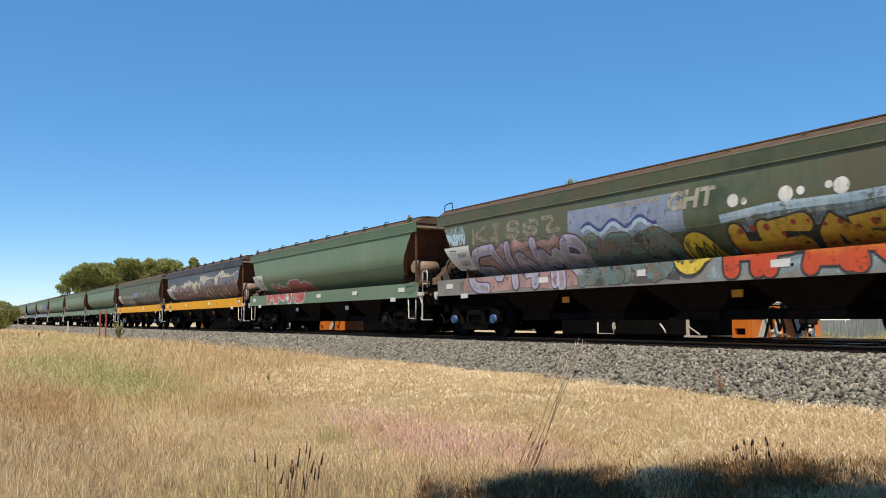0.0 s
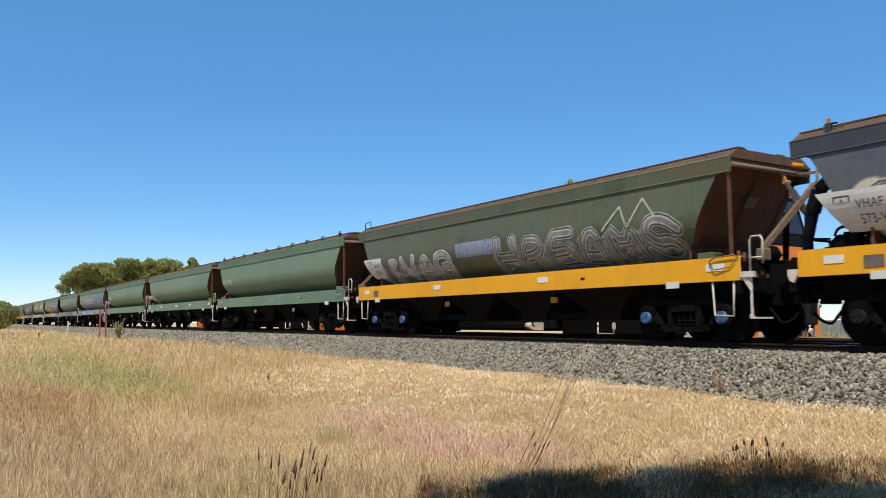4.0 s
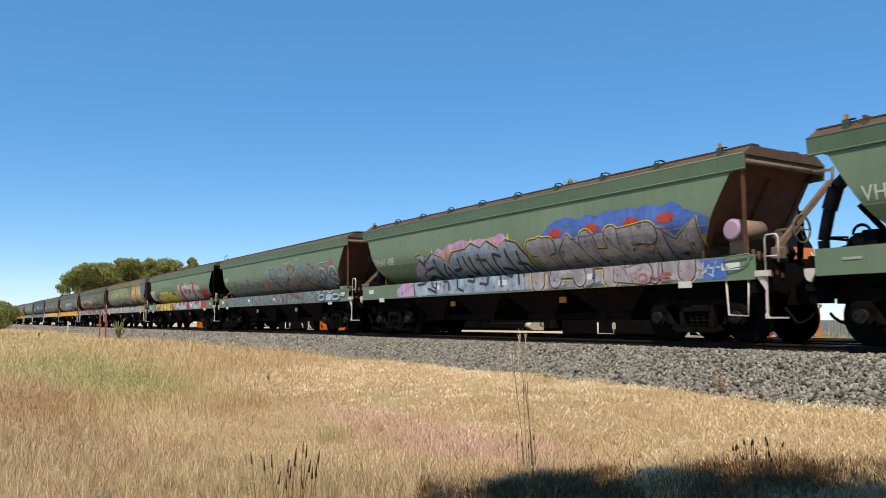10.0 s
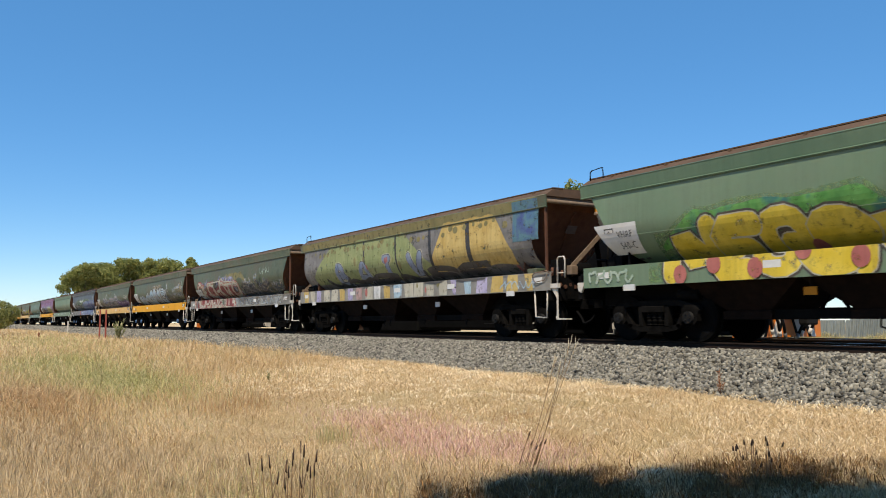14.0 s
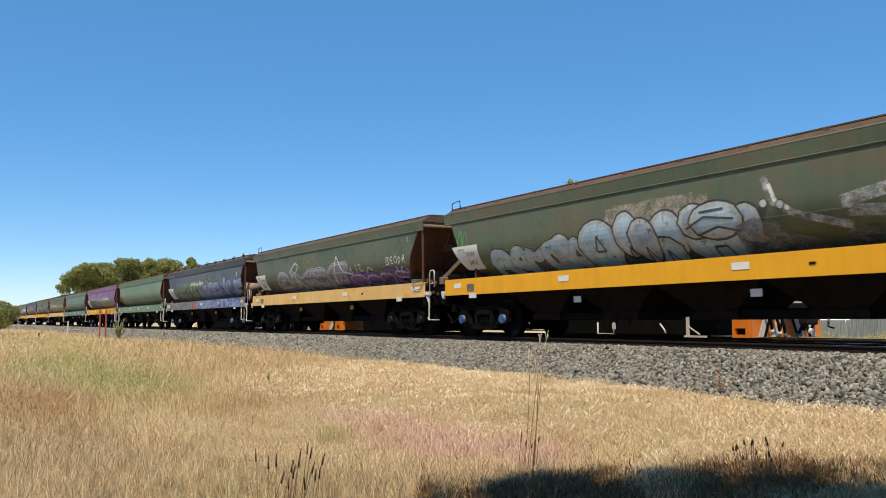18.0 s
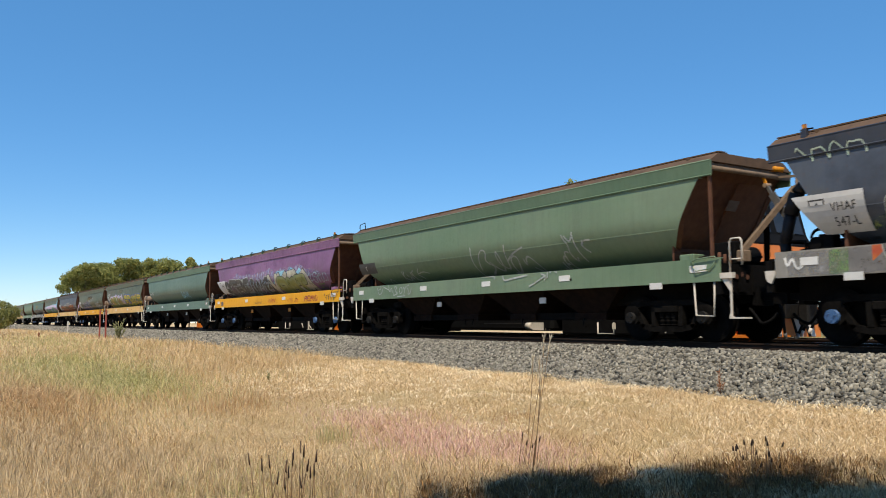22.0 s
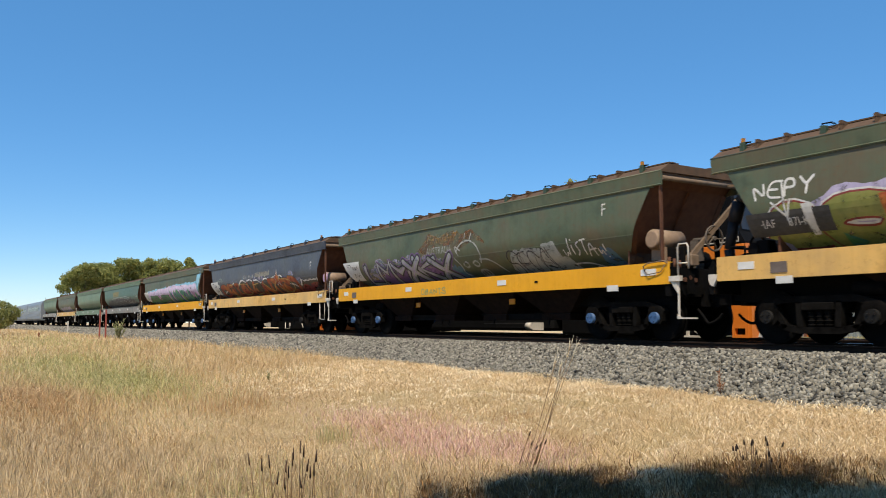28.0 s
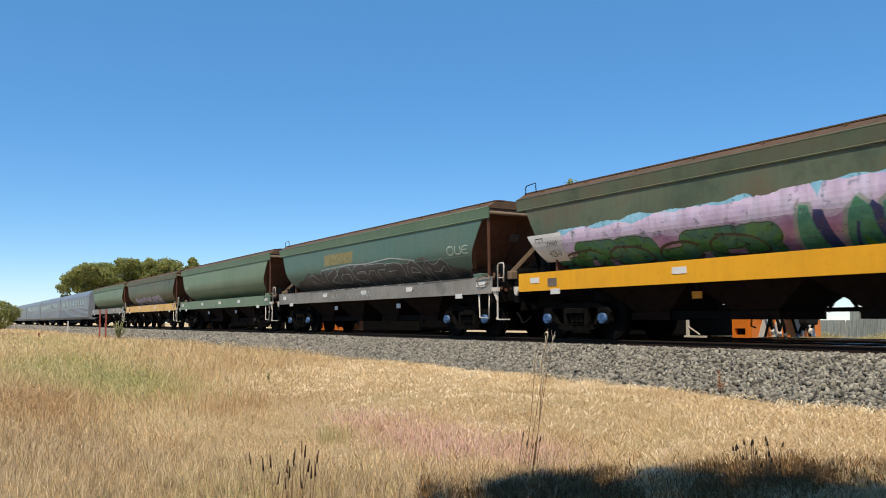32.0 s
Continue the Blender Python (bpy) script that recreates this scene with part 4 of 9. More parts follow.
def word(sh, s, x0, x1, z0, z1, w, layers, seed=1, wild=1.0, soft=2, over=0.86, base=0.002):
    """A sprayed word drawn with a thick round pen of width w; layers: (extra width, material), lowest first."""
    rng = random.Random(seed)
    step = (x1 - x0) / len(s)
    grow = (z1 - z0) - w
    strokes = []
    for i, ch in enumerate(s):
        tilt, size, wedge = rng.uniform(-0.16, 0.16) * wild, rng.uniform(0.86, 1.04), rng.uniform(-0.2, 0.2) * wild
        broad = step * over * rng.uniform(0.92, 1.10) - w * 0.72
        for n, line in enumerate(PEN[ch].split("|")):
            pts = [(int(a[0]) / 4 - 0.5 + rng.uniform(-0.05, 0.05) * wild, int(a[1]) / 4 + rng.uniform(-0.04, 0.04) * wild) for a in line.split()]
            for _ in range(soft):
                q = [pts[0]]
                for a, b in zip(pts, pts[1:]):
                    q += [(a[0] * 0.75 + b[0] * 0.25, a[1] * 0.75 + b[1] * 0.25), (a[0] * 0.25 + b[0] * 0.75, a[1] * 0.25 + b[1] * 0.75)]
                pts = q + [pts[-1]]
            fat = rng.uniform(0.85, 1.15)
            strokes.append((i, n, fat, [(x0 + (i + 0.5) * step + u * broad * (1 + wedge * (v - 0.5)) + tilt * (v - 0.5) * grow, z0 + w / 2 + v * size * grow) for u, v in pts]))
    for m, (extra, mat) in enumerate(layers):
        for i, n, fat, pts in strokes:
            r = (w * fat + extra) / 2
            lift = base + (m if m == 0 else m + (i % 2) * (len(layers) - 1)) * 0.0022 + n * 0.0004
            ring, k = [], len(pts)
            for j, p in enumerate(pts):
                a, b = pts[max(j - 1, 0)], pts[min(j + 1, k - 1)]
                d = math.hypot(b[0] - a[0], b[1] - a[1]) or 1e-6
                ring.append((p, ((b[0] - a[0]) / d, (b[1] - a[1]) / d)))
            out, hs, faces = [], [], []
            for j, (p, t) in enumerate(ring):
                out += [(p[0] - t[1] * r, p[1] + t[0] * r), (p[0] + t[1] * r, p[1] - t[0] * r)]
                hs += [lift + j * 0.00003] * 2
                if j:
                    faces.append((2 * j - 2, 2 * j - 1, 2 * j + 1, 2 * j))
            for j, sign in ((0, -1), (k - 1, 1)):
                p, t = ring[j]
                c = len(out)
                out += [(p[0] + sign * t[0] * r * math.cos(f) - t[1] * r * math.sin(f), p[1] + sign * t[1] * r * math.cos(f) + t[0] * r * math.sin(f)) for f in (-1.05, -0.5, 0, 0.5, 1.05)]
                hs += [lift + j * 0.00003] * 5
                faces.append((2 * j + 1, c, c + 1, c + 2, c + 3, c + 4, 2 * j))
            sh.tris(out, faces, mat, hs)


def text(sh, s, x, z, h, mat, lift=0.010):
    """Neat stencilled writing from x on."""
    for ch in s:
        if ch == " ":
            x += 0.35 * h
            continue
        pts, tris, a, b = GLYPH[ch, THIN]
        sc = h / 0.70
        sh.tris([(x + (p[0] - a) * sc * 0.85, z + p[1] * sc) for p in pts], tris, mat, lift)
        x += (b - a) * sc * 0.85 + 0.14 * h
    return x


def italics(sh, s, x, z, h, mat):
    """Faded bold slanting capitals."""
    for ch in s:
        pts, tris, a, b = GLYPH[ch, BOLD]
        k = h / 0.70
        sh.tris([(x + (p[0] - a) * k * 1.15 + 0.22 * p[1] * k, z + p[1] * k) for p in pts], tris, mat, 0.006)
        x += (b - a) * k * 1.15 + 0.06 * h


def cloud(sh, x0, x1, z0, z1, mat, seed=1, bumps=8, lift=0.0, rough=0.12, low=0.05, rise=0.0, taper=4.0):
    """A sprayed patch with a bumpy upper edge; rise: how much the top climbs along it."""
    rng = random.Random(seed)
    n = max(int((x1 - x0) * 12), 8)
    ph = [rng.uniform(0, 6.28) for _ in range(4)]
    top, bot = [], []
    for i in range(n + 1):
        u = i / n
        edge = min(1.0, taper * min(u, 1 - u) + 0.25)
        b = abs(math.sin(math.pi * bumps * u + ph[0] * 0.1)) * 0.6 + 0.25 * math.sin(17 * u + ph[1]) + 0.15 * math.sin(41 * u + ph[2]) + rng.uniform(-0.12, 0.12)
        top.append((x0 + (x1 - x0) * u, z0 + (z1 - z0 + rise * u) * edge * (1 - rough + rough * b)))
        bot.append((x0 + (x1 - x0) * u, z0 + low * (z1 - z0) * (0.5 + 0.5 * math.sin(13 * u + ph[3]))))
    pts = top + bot
    sh.tris(pts, [(i, i + 1, n + 2 + i, n + 1 + i) for i in range(n)], mat, lift)


def stroke(sh, pts, w, mat, lift=0.012):
    q, f = [], []
    for (xa, za), (xb, zb) in zip(pts, pts[1:]):
        d = math.hypot(xb - xa, zb - za) or 1e-6
        nx, nz = -(zb - za) / d * w / 2, (xb - xa) / d * w / 2
        k = len(q)
        q += [(xa - nx, za - nz), (xb - nx, zb - nz), (xb + nx, zb + nz), (xa + nx, za + nz)]
        f.append((k, k + 1, k + 2, k + 3))
    sh.tris(q, f, mat, lift)


def shape(sh, pts, mat, lift):
    """A filled patch with a centre that sees its whole edge."""
    c = (sum(p[0] for p in pts) / len(pts), sum(p[1] for p in pts) / len(pts))
    sh.tris([c] + list(pts), [(0, 1 + i, 1 + (i + 1) % len(pts)) for i in range(len(pts))], mat, lift)


def scrawl(sh, pts, w, mat, lift=0.012):
    """One free sweep of the spray can."""
    for _ in range(3):
        q = [pts[0]]
        for a, b in zip(pts, pts[1:]):
            q += [(a[0] * 0.75 + b[0] * 0.25, a[1] * 0.75 + b[1] * 0.25), (a[0] * 0.25 + b[0] * 0.75, a[1] * 0.25 + b[1] * 0.75)]
        pts = q + [pts[-1]]
    stroke(sh, pts, w, mat, lift)


def scribble(sh, x0, x1, z0, z1, mat, seed=1, turns=6, w=0.03, lift=0.012):
    """A quick one-line tag."""
    rng = random.Random(seed)
    n = turns * 9
    a, b, c = rng.uniform(0, 6), rng.uniform(0.7, 1.4), rng.uniform(0, 6)
    pts = []
    for i in range(n + 1):
        u = i / n
        r = (z1 - z0) / 2
        pts.append((x0 + (x1 - x0) * u + 0.45 * r * math.cos(turns * 6.28 * u + a), (z0 + z1) / 2 + r * (0.75 * math.sin(turns * 6.28 * u * b + c) + 0.25 * math.sin(turns * 15 * u))))
    stroke(sh, pts, w, mat, lift)


def disc(sh, x, z, r, mat, lift=0.012, n=20, flat=1.0):
    sh.tris([(x, z)] + [(x + r * math.cos(6.2832 * i / n), z + r * flat * math.sin(6.2832 * i / n)) for i in range(n)], [(0, 1 + i, 1 + (i + 1) % n) for i in range(n)], mat, lift)


def rect(sh, x0, x1, z0, z1, mat, lift=0.0, slant=0.0):
    sh.tris([(x0 + slant, z0), (x1, z0), (x1, z1), (x0, z1)], [(0, 1, 2, 3)], mat, lift)


def spray(name, *cols, thin=False, top=0.97, rise=None):
    """Sprayed paint: two or more colours blended in soft patches, chalky, streaked by rain and worn through in specks.
    rise: heights between which the colours run from the first to the last, in place of patches."""
    cols = [tuple(min(x * 1.18, 0.75) for x in c) for c in cols]
    m, nt, b = shader(name)
    v = coords(nt)
    n1, n2 = noise_of(nt, v, 1.7, 3), noise_of(nt, v, 14.0, 8, 0.75)
    stops = [(0.36 + 0.28 * i / max(len(cols) - 1, 1), c) for i, c in enumerate(cols)]
    if rise:
        sp = node(nt, "ShaderNodeSeparateXYZ", Vector=v)
        mr = node(nt, "ShaderNodeMapRange", Value=sp.outputs["Z"], From_Min=rise[0], From_Max=rise[1], To_Min=0.36, To_Max=0.64)
        wob = node(nt, "ShaderNodeMath")
        wob.operation = "MULTIPLY_ADD"
        nt.links.new(n1, wob.inputs[0])
        wob.inputs[1].default_value = 0.25
        nt.links.new(mr.outputs[0], wob.inputs[2])
        off = node(nt, "ShaderNodeMath")
        off.operation = "SUBTRACT"
        nt.links.new(wob.outputs[0], off.inputs[0])
        off.inputs[1].default_value = 0.125
        n1 = off.outputs[0]
    c = ramp(nt, n1, *stops) if len(cols) > 1 else cols[0]
    st = node(nt, "ShaderNodeMapping", Vector=v)
    st.inputs["Scale"].default_value = (4.0, 4.0, 0.3)
    streak = noise_of(nt, st.outputs[0], 1.6, 6, 0.7)
    c = mix(nt, ramp(nt, streak, (0.46, (0, 0, 0)), (0.72, (0.55, 0.55, 0.55))), c, tuple(x * 0.5 + 0.012 for x in cols[0]))
    c = mix(nt, ramp(nt, n2, (0.58, (0, 0, 0)), (0.75, (0.6, 0.6, 0.6))), c, tuple(x * 0.45 for x in cols[0]))
    nt.links.new(c, b.inputs["Base Color"])
    b.inputs["Roughness"].default_value = 0.62
    n3 = noise_of(nt, v, 4.5, 9, 0.72)
    lo, hi = (0.40, 0.66) if thin else (0.31, 0.45)
    nt.links.new(ramp(nt, n3, (lo, (0.05, 0.05, 0.05)), (hi, (top, top, top))), b.inputs["Alpha"])
    return m


S = dict(
    white=spray("white_spray", (0.50, 0.50, 0.49), (0.62, 0.62, 0.60)), black=spray("black_spray", (0.020, 0.020, 0.022), (0.045, 0.045, 0.05)),
    red=spray("red_spray", (0.30, 0.030, 0.022), (0.38, 0.055, 0.035)), salmon=spray("salmon_red_spray", (0.40, 0.095, 0.085), (0.48, 0.16, 0.14)), dustred=spray("dusty_red_spray", (0.30, 0.085, 0.075), (0.38, 0.13, 0.11)),
    pink=spray("dusty_pink_spray", (0.26, 0.15, 0.14), (0.36, 0.24, 0.22)), rose=spray("rose_violet_spray", (0.33, 0.17, 0.33), (0.42, 0.27, 0.42), (0.30, 0.33, 0.48)),
    cream=spray("cream_spray", (0.36, 0.34, 0.27), (0.44, 0.42, 0.34)), yellow=spray("yellow_spray", (0.52, 0.38, 0.02), (0.60, 0.46, 0.06)),
    pale=spray("pale_blue_spray", (0.25, 0.37, 0.46), (0.36, 0.46, 0.52)), blue=spray("blue_spray", (0.045, 0.10, 0.38), (0.07, 0.15, 0.45)),
    brownrose=spray("brown_rose_spray", (0.22, 0.075, 0.065), (0.30, 0.14, 0.12), (0.19, 0.165, 0.18), (0.27, 0.10, 0.09)), mistpale=spray("thin_pale_blue_mist", (0.25, 0.36, 0.42), (0.34, 0.44, 0.48), thin=True, top=0.95), indigo=spray("indigo_spray", (0.055, 0.060, 0.21), (0.09, 0.10, 0.27)), steel=spray("steel_blue_spray", (0.13, 0.17, 0.31), (0.20, 0.26, 0.38), (0.11, 0.20, 0.27)), navy=spray("dark_blue_spray", (0.03, 0.04, 0.14), (0.05, 0.06, 0.20)), violet=spray("violet_spray", (0.10, 0.055, 0.16), (0.16, 0.09, 0.23)),
    grey=spray("silver_grey_spray", (0.20, 0.195, 0.21), (0.32, 0.315, 0.33), (0.27, 0.215, 0.22)), mix1=spray("mixed_spray", (0.10, 0.14, 0.12), (0.16, 0.15, 0.12), (0.09, 0.19, 0.20), (0.13, 0.13, 0.10), (0.17, 0.12, 0.09)),
    silver=spray("pale_silver_spray", (0.26, 0.29, 0.27), (0.36, 0.38, 0.37)), green=spray("bright_green_spray", (0.045, 0.17, 0.03), (0.10, 0.26, 0.06), (0.03, 0.12, 0.11)),
    lime=spray("olive_lime_spray", (0.17, 0.20, 0.045), (0.26, 0.25, 0.07)), gold=spray("faded_gold_spray", (0.42, 0.29, 0.08), (0.48, 0.36, 0.13)),
    moss=spray("faded_moss_spray", (0.19, 0.23, 0.09), (0.26, 0.28, 0.12)), orange=spray("orange_spray", (0.42, 0.12, 0.02), (0.34, 0.05, 0.02), (0.50, 0.20, 0.04)),
    cyan=spray("sky_blue_spray", (0.16, 0.38, 0.52), (0.24, 0.46, 0.58)), lilac=spray("lilac_spray", (0.30, 0.27, 0.42), (0.42, 0.38, 0.52)),
    smoke=spray("grey_smoke_spray", (0.12, 0.115, 0.11), (0.20, 0.19, 0.185)), soot=spray("sooty_grime", (0.055, 0.052, 0.050), (0.085, 0.080, 0.075)),
    teal=spray("blue_teal_spray", (0.06, 0.12, 0.22), (0.08, 0.17, 0.20), (0.05, 0.07, 0.20)), chalk=spray("faint_chalk", (0.26, 0.34, 0.26), (0.34, 0.40, 0.33)),
    buff=spray("buff_patch_paint", (0.26, 0.25, 0.19), (0.33, 0.31, 0.25)), greyblue=spray("grey_blue_patch_paint", (0.16, 0.20, 0.29), (0.21, 0.25, 0.33)), brick=spray("dark_red_spray", (0.16, 0.022, 0.020), (0.24, 0.035, 0.028)), umber=spray("dark_brown_spray", (0.045, 0.036, 0.028), (0.075, 0.060, 0.045)),
    mistwhite=spray("thin_white_mist", (0.40, 0.41, 0.42), (0.52, 0.52, 0.52), thin=True, top=0.8), mistbuff=spray("thin_buff_mist", (0.30, 0.26, 0.20), (0.36, 0.32, 0.26), thin=True, top=0.85),
    mistgreen=spray("thin_green_mist", (0.12, 0.21, 0.08), (0.18, 0.26, 0.11), thin=True, top=0.95), mistlilac=spray("thin_lilac_mist", (0.30, 0.29, 0.44), (0.40, 0.38, 0.52), thin=True, top=0.9),
    mistgrey=spray("thin_grey_mist", (0.15, 0.145, 0.14), (0.24, 0.235, 0.23), thin=True, top=0.95), mistred=spray("thin_red_mist", (0.22, 0.045, 0.04), (0.30, 0.08, 0.065), thin=True, top=0.9),
    squares=spray("pale_green_squares", (0.15, 0.24, 0.14), (0.20, 0.28, 0.17), thin=True, top=0.98), ghost=spray("ghosted_ochre_lettering", (0.24, 0.17, 0.07), (0.28, 0.21, 0.10), thin=True, top=0.75), rust=spray("rust_stain", (0.13, 0.055, 0.022), (0.20, 0.085, 0.03), thin=True, top=0.85),
    flame=spray("red_to_yellow_spray", (0.46, 0.055, 0.02), (0.48, 0.075, 0.02), (0.50, 0.30, 0.03), (0.52, 0.36, 0.05), rise=(1.3, 2.3)), block=spray("brick_to_slate_spray", (0.25, 0.10, 0.085), (0.20, 0.13, 0.125), (0.13, 0.15, 0.18), rise=(1.7, 2.9)),
    viridian=spray("viridian_spray", (0.04, 0.19, 0.14), (0.08, 0.27, 0.19), (0.06, 0.22, 0.10)), lavender=spray("lavender_spray", (0.46, 0.36, 0.52), (0.56, 0.46, 0.60), (0.52, 0.48, 0.62)), leaf=spray("leaf_green_spray", (0.10, 0.30, 0.03), (0.15, 0.36, 0.05)), jade=spray("jade_green_spray", (0.035, 0.13, 0.04), (0.07, 0.20, 0.06), (0.05, 0.16, 0.14), (0.10, 0.24, 0.09)), ember=spray("ember_orange_spray", (0.20, 0.022, 0.016), (0.34, 0.07, 0.02), (0.42, 0.16, 0.03)), slate=spray("slate_blue_spray", (0.19, 0.245, 0.32), (0.29, 0.35, 0.43), (0.21, 0.25, 0.31)), peach=spray("peach_pink_spray", (0.46, 0.20, 0.19), (0.48, 0.25, 0.30), (0.50, 0.28, 0.17)),
    khaki=spray("khaki_patch", (0.16, 0.14, 0.05), (0.20, 0.17, 0.07)),
)


def panel(k, number="", dark=False, x=None, z0=1.74, w=1.28, h=0.88):
    """Painted data panel at the rear end of a side: a square mark, class and number, small bars below."""
    x = -HB + 0.50 if x is None else x
    sh = Sheet(k in COLOURED_SILL)
    z1 = z0 + h
    if dark:
        rect(sh, x, x + w, z0, z1, BLACKPAINT, 0.018)
        low = h < 0.5
        text(sh, "VHAF", x + 0.12, z1 - (0.28 if low else 0.26), 0.15, WHITEPAINT, 0.028)
        text(sh, number, x + (0.86 if low else 0.30), z1 - (0.28 if low else 0.52), 0.15, WHITEPAINT, 0.028)
    else:
        sh.tris([(x + 0.58 * h, z0), (x + w, z0), (x + w, z1), (x - 0.05, z1)], [(0, 1, 2, 3)], PLATE, 0.018)
        small = h < 0.6
        cx, cz = x + 0.42, z1 - 0.24
        for r0, m in () if small else ((0.150, BLACKPAINT), (0.122, PLATE)):
            rect(sh, cx - r0, cx + r0, cz - r0, cz + r0, m, 0.021 + (0.20 - r0) * 0.03)
        for r0, m, up in () if small else ((0.105, BLACKPAINT, 0.024), (0.065, PLATE, 0.026)):
            sh.tris([(cx - r0, cz - r0 * 0.85), (cx + r0, cz - r0 * 0.85), (cx, cz + r0)], [(0, 1, 2)], m, up)
        text(sh, "VHAF", x + (0.40 if small else 0.66), z1 - (0.20 if small else 0.32), 0.11 if small else 0.15, BLACKPAINT, 0.028)
        for i in range(5 if small else 0):
            rect(sh, x + 0.46 + i * 0.09, x + 0.52 + i * 0.09, z1 - 0.36, z1 - 0.26, BLACKPAINT, 0.022)
        text(sh, number, x + 0.68, z1 - 0.57, 0.15, BLACKPAINT, 0.028)
        for i in range(3):
            rect(sh, x + 0.74 + i * 0.20, x + 0.87 + i * 0.20, z0 + 0.06, z0 + 0.10, BLACKPAINT, 0.022)
    sh.lay(WAGONS[k], "data_panel", "black panel with white lettering" if dark else "white painted data panel with black lettering")


def stencil(k, s, x=-HB + 0.95, z=2.40, h=0.26):
    sh = Sheet()
    text(sh, s, x, z, h, WHITEPAINT, 0.004)
    sh.lay(WAGONS[k], "stencil_lettering", "white stencilled wagon lettering")


def bars(k, x0, x1, z0, z1, mat, n=6):
    """Lettering that stays plain: a row of bars."""
    sh = Sheet()
    s = (x1 - x0) / n
    for i in range(n):
        h = z1 - z0
        lo, hi = z0 - (0.3 * h if i % 5 == 0 else 0), z1 + (0.25 * h if i % 4 == 2 else 0)
        sh.tris([(x0 + i * s, lo), (x0 + (i + 0.55) * s, lo), (x0 + (i + 0.55) * s + 0.2 * h, hi), (x0 + i * s + 0.2 * h, hi)], [(0, 1, 2, 3)], mat, 0.003)
    sh.lay(WAGONS[k], "faded_marking", "faded block marking")


COLOURED_SILL = (-6, -5, 4, 5, 8, 10, 11, 12, 13, 16)


def piece(k, label, draw, name="graffiti"):
    sh = Sheet(k in COLOURED_SILL)
    draw(sh)
    sh.lay(WAGONS[k], name, label)


def g_m8(s):
    cloud(s, -6.9, -1.5, 1.22, 2.72, S["mistgrey"], 2, 9)
    word(s, "KISSZ", -6.3, -2.4, 2.62, 3.12, 0.12, [(0.0, S["mistbuff"])], 3)
    cloud(s, -6.7, -1.6, 1.24, 2.6, S["pink"], 2, 9, 0.0006)
    word(s, "EVNMR", -6.4, -1.5, 1.26, 2.52, 0.26, [(0.10, S["umber"]), (0.02, S["lilac"]), (-0.12, S["grey"])], 5, 1.4, over=1.0)
    scribble(s, -7.9, -6.7, 2.65, 3.05, S["pale"], 12, 9, 0.05)
    scribble(s, -7.9, -6.7, 2.75, 3.2, S["mistpale"], 13, 7, 0.08)
    cloud(s, -1.9, -0.9, 1.7, 2.5, S["lime"], 6, 2, 0.0008)
    rect(s, -2.1, 1.5, 2.28, 3.10, S["greyblue"], 0.0)
    for dz, m in ((0.0, "navy"), (0.08, "pale")):
        stroke(s, [(-1.6 + 0.14 * i, 2.62 - dz + 0.11 * math.sin(i * 1.05)) for i in range(18)], 0.10, S[m], 0.004 + dz * 0.02)
    cloud(s, -1.5, 1.4, 1.24, 2.42, S["soot"], 16, 4, 0.0015)
    word(s, "BEND", -1.6, 1.2, 1.26, 2.46, 0.30, [(0.10, S["mistwhite"]), (0.05, S["umber"]), (0.0, S["mix1"])], 6, 1.6, over=1.05)
    scribble(s, -1.4, 1.1, 1.5, 2.3, S["smoke"], 36, 5, 0.05, 0.02)
    italics(s, "GHT", 1.05, 2.74, 0.36, S["buff"])
    rect(s, -0.7, 0.9, 2.98, 3.08, S["mistbuff"], 0.0006)
    for r, m, lift in ((0.47, "umber", 0.022), (0.43, "yellow", 0.025)):
        disc(s, 1.68, 1.80, r, S[m], lift)
        s.tris([(2.0, 1.80 + r * 0.55), (2.0, 1.80 - r * 0.55), (1.80 + r, 1.66)], [(0, 1, 2)], S[m], lift)
    scribble(s, 1.42, 1.95, 1.55, 2.05, S["umber"], 8, 4, 0.035, 0.028)
    cloud(s, 2.1, 8.0, 1.22, 2.62, S["mistpale"], 9, 4, 0.0, 0.06)
    stroke(s, [(2.4, 2.42), (3.6, 2.52), (5.0, 2.50), (6.6, 2.55), (7.6, 2.5)], 0.16, S["pale"], 0.0008)
    rect(s, 2.55, 7.6, 1.60, 2.12, S["black"], 0.001)
    word(s, "HFARDE", 2.55, 7.7, 1.22, 2.36, 0.36, [(0.10, S["black"]), (0.0, S["flame"])], 10, 0.7, soft=0, over=1.06)
    rng = random.Random(5)
    for i in range(16):
        disc(s, 2.8 + i * 0.29, rng.uniform(2.02, 2.22), rng.uniform(0.03, 0.07), S["red"], 0.022, 9)
    for x, z, r in ((2.75, 2.74, 0.13), (3.0, 2.70, 0.07), (3.9, 2.72, 0.15), (4.2, 2.74, 0.08), (4.97, 2.72, 0.15), (4.74, 2.77, 0.07), (6.2, 2.75, 0.2)):
        disc(s, x, z, r, S["white"], 0.004)


piece(-8, "row of painted letters, yellow disc and white bubbles", g_m8)
panel(-8, "668-B")


def g_m7(s):
    word(s, "HNTS", -5.6, -1.1, 1.22, 2.22, 0.46, [(0.10, S["white"]), (0.0, S["salmon"]), (-0.30, S["dustred"])], 4, 0.8, over=1.06)
    for x, z in ((-5.1, 1.6), (-3.3, 1.5), (-2.2, 1.55)):
        scrawl(s, [(x, z + 0.25), (x + 0.15, z - 0.1), (x + 0.4, z - 0.15)], 0.03, S["white"], 0.02)


piece(-7, "dusty red bubble letters with a white edge", g_m7)
panel(-7, "628-F")


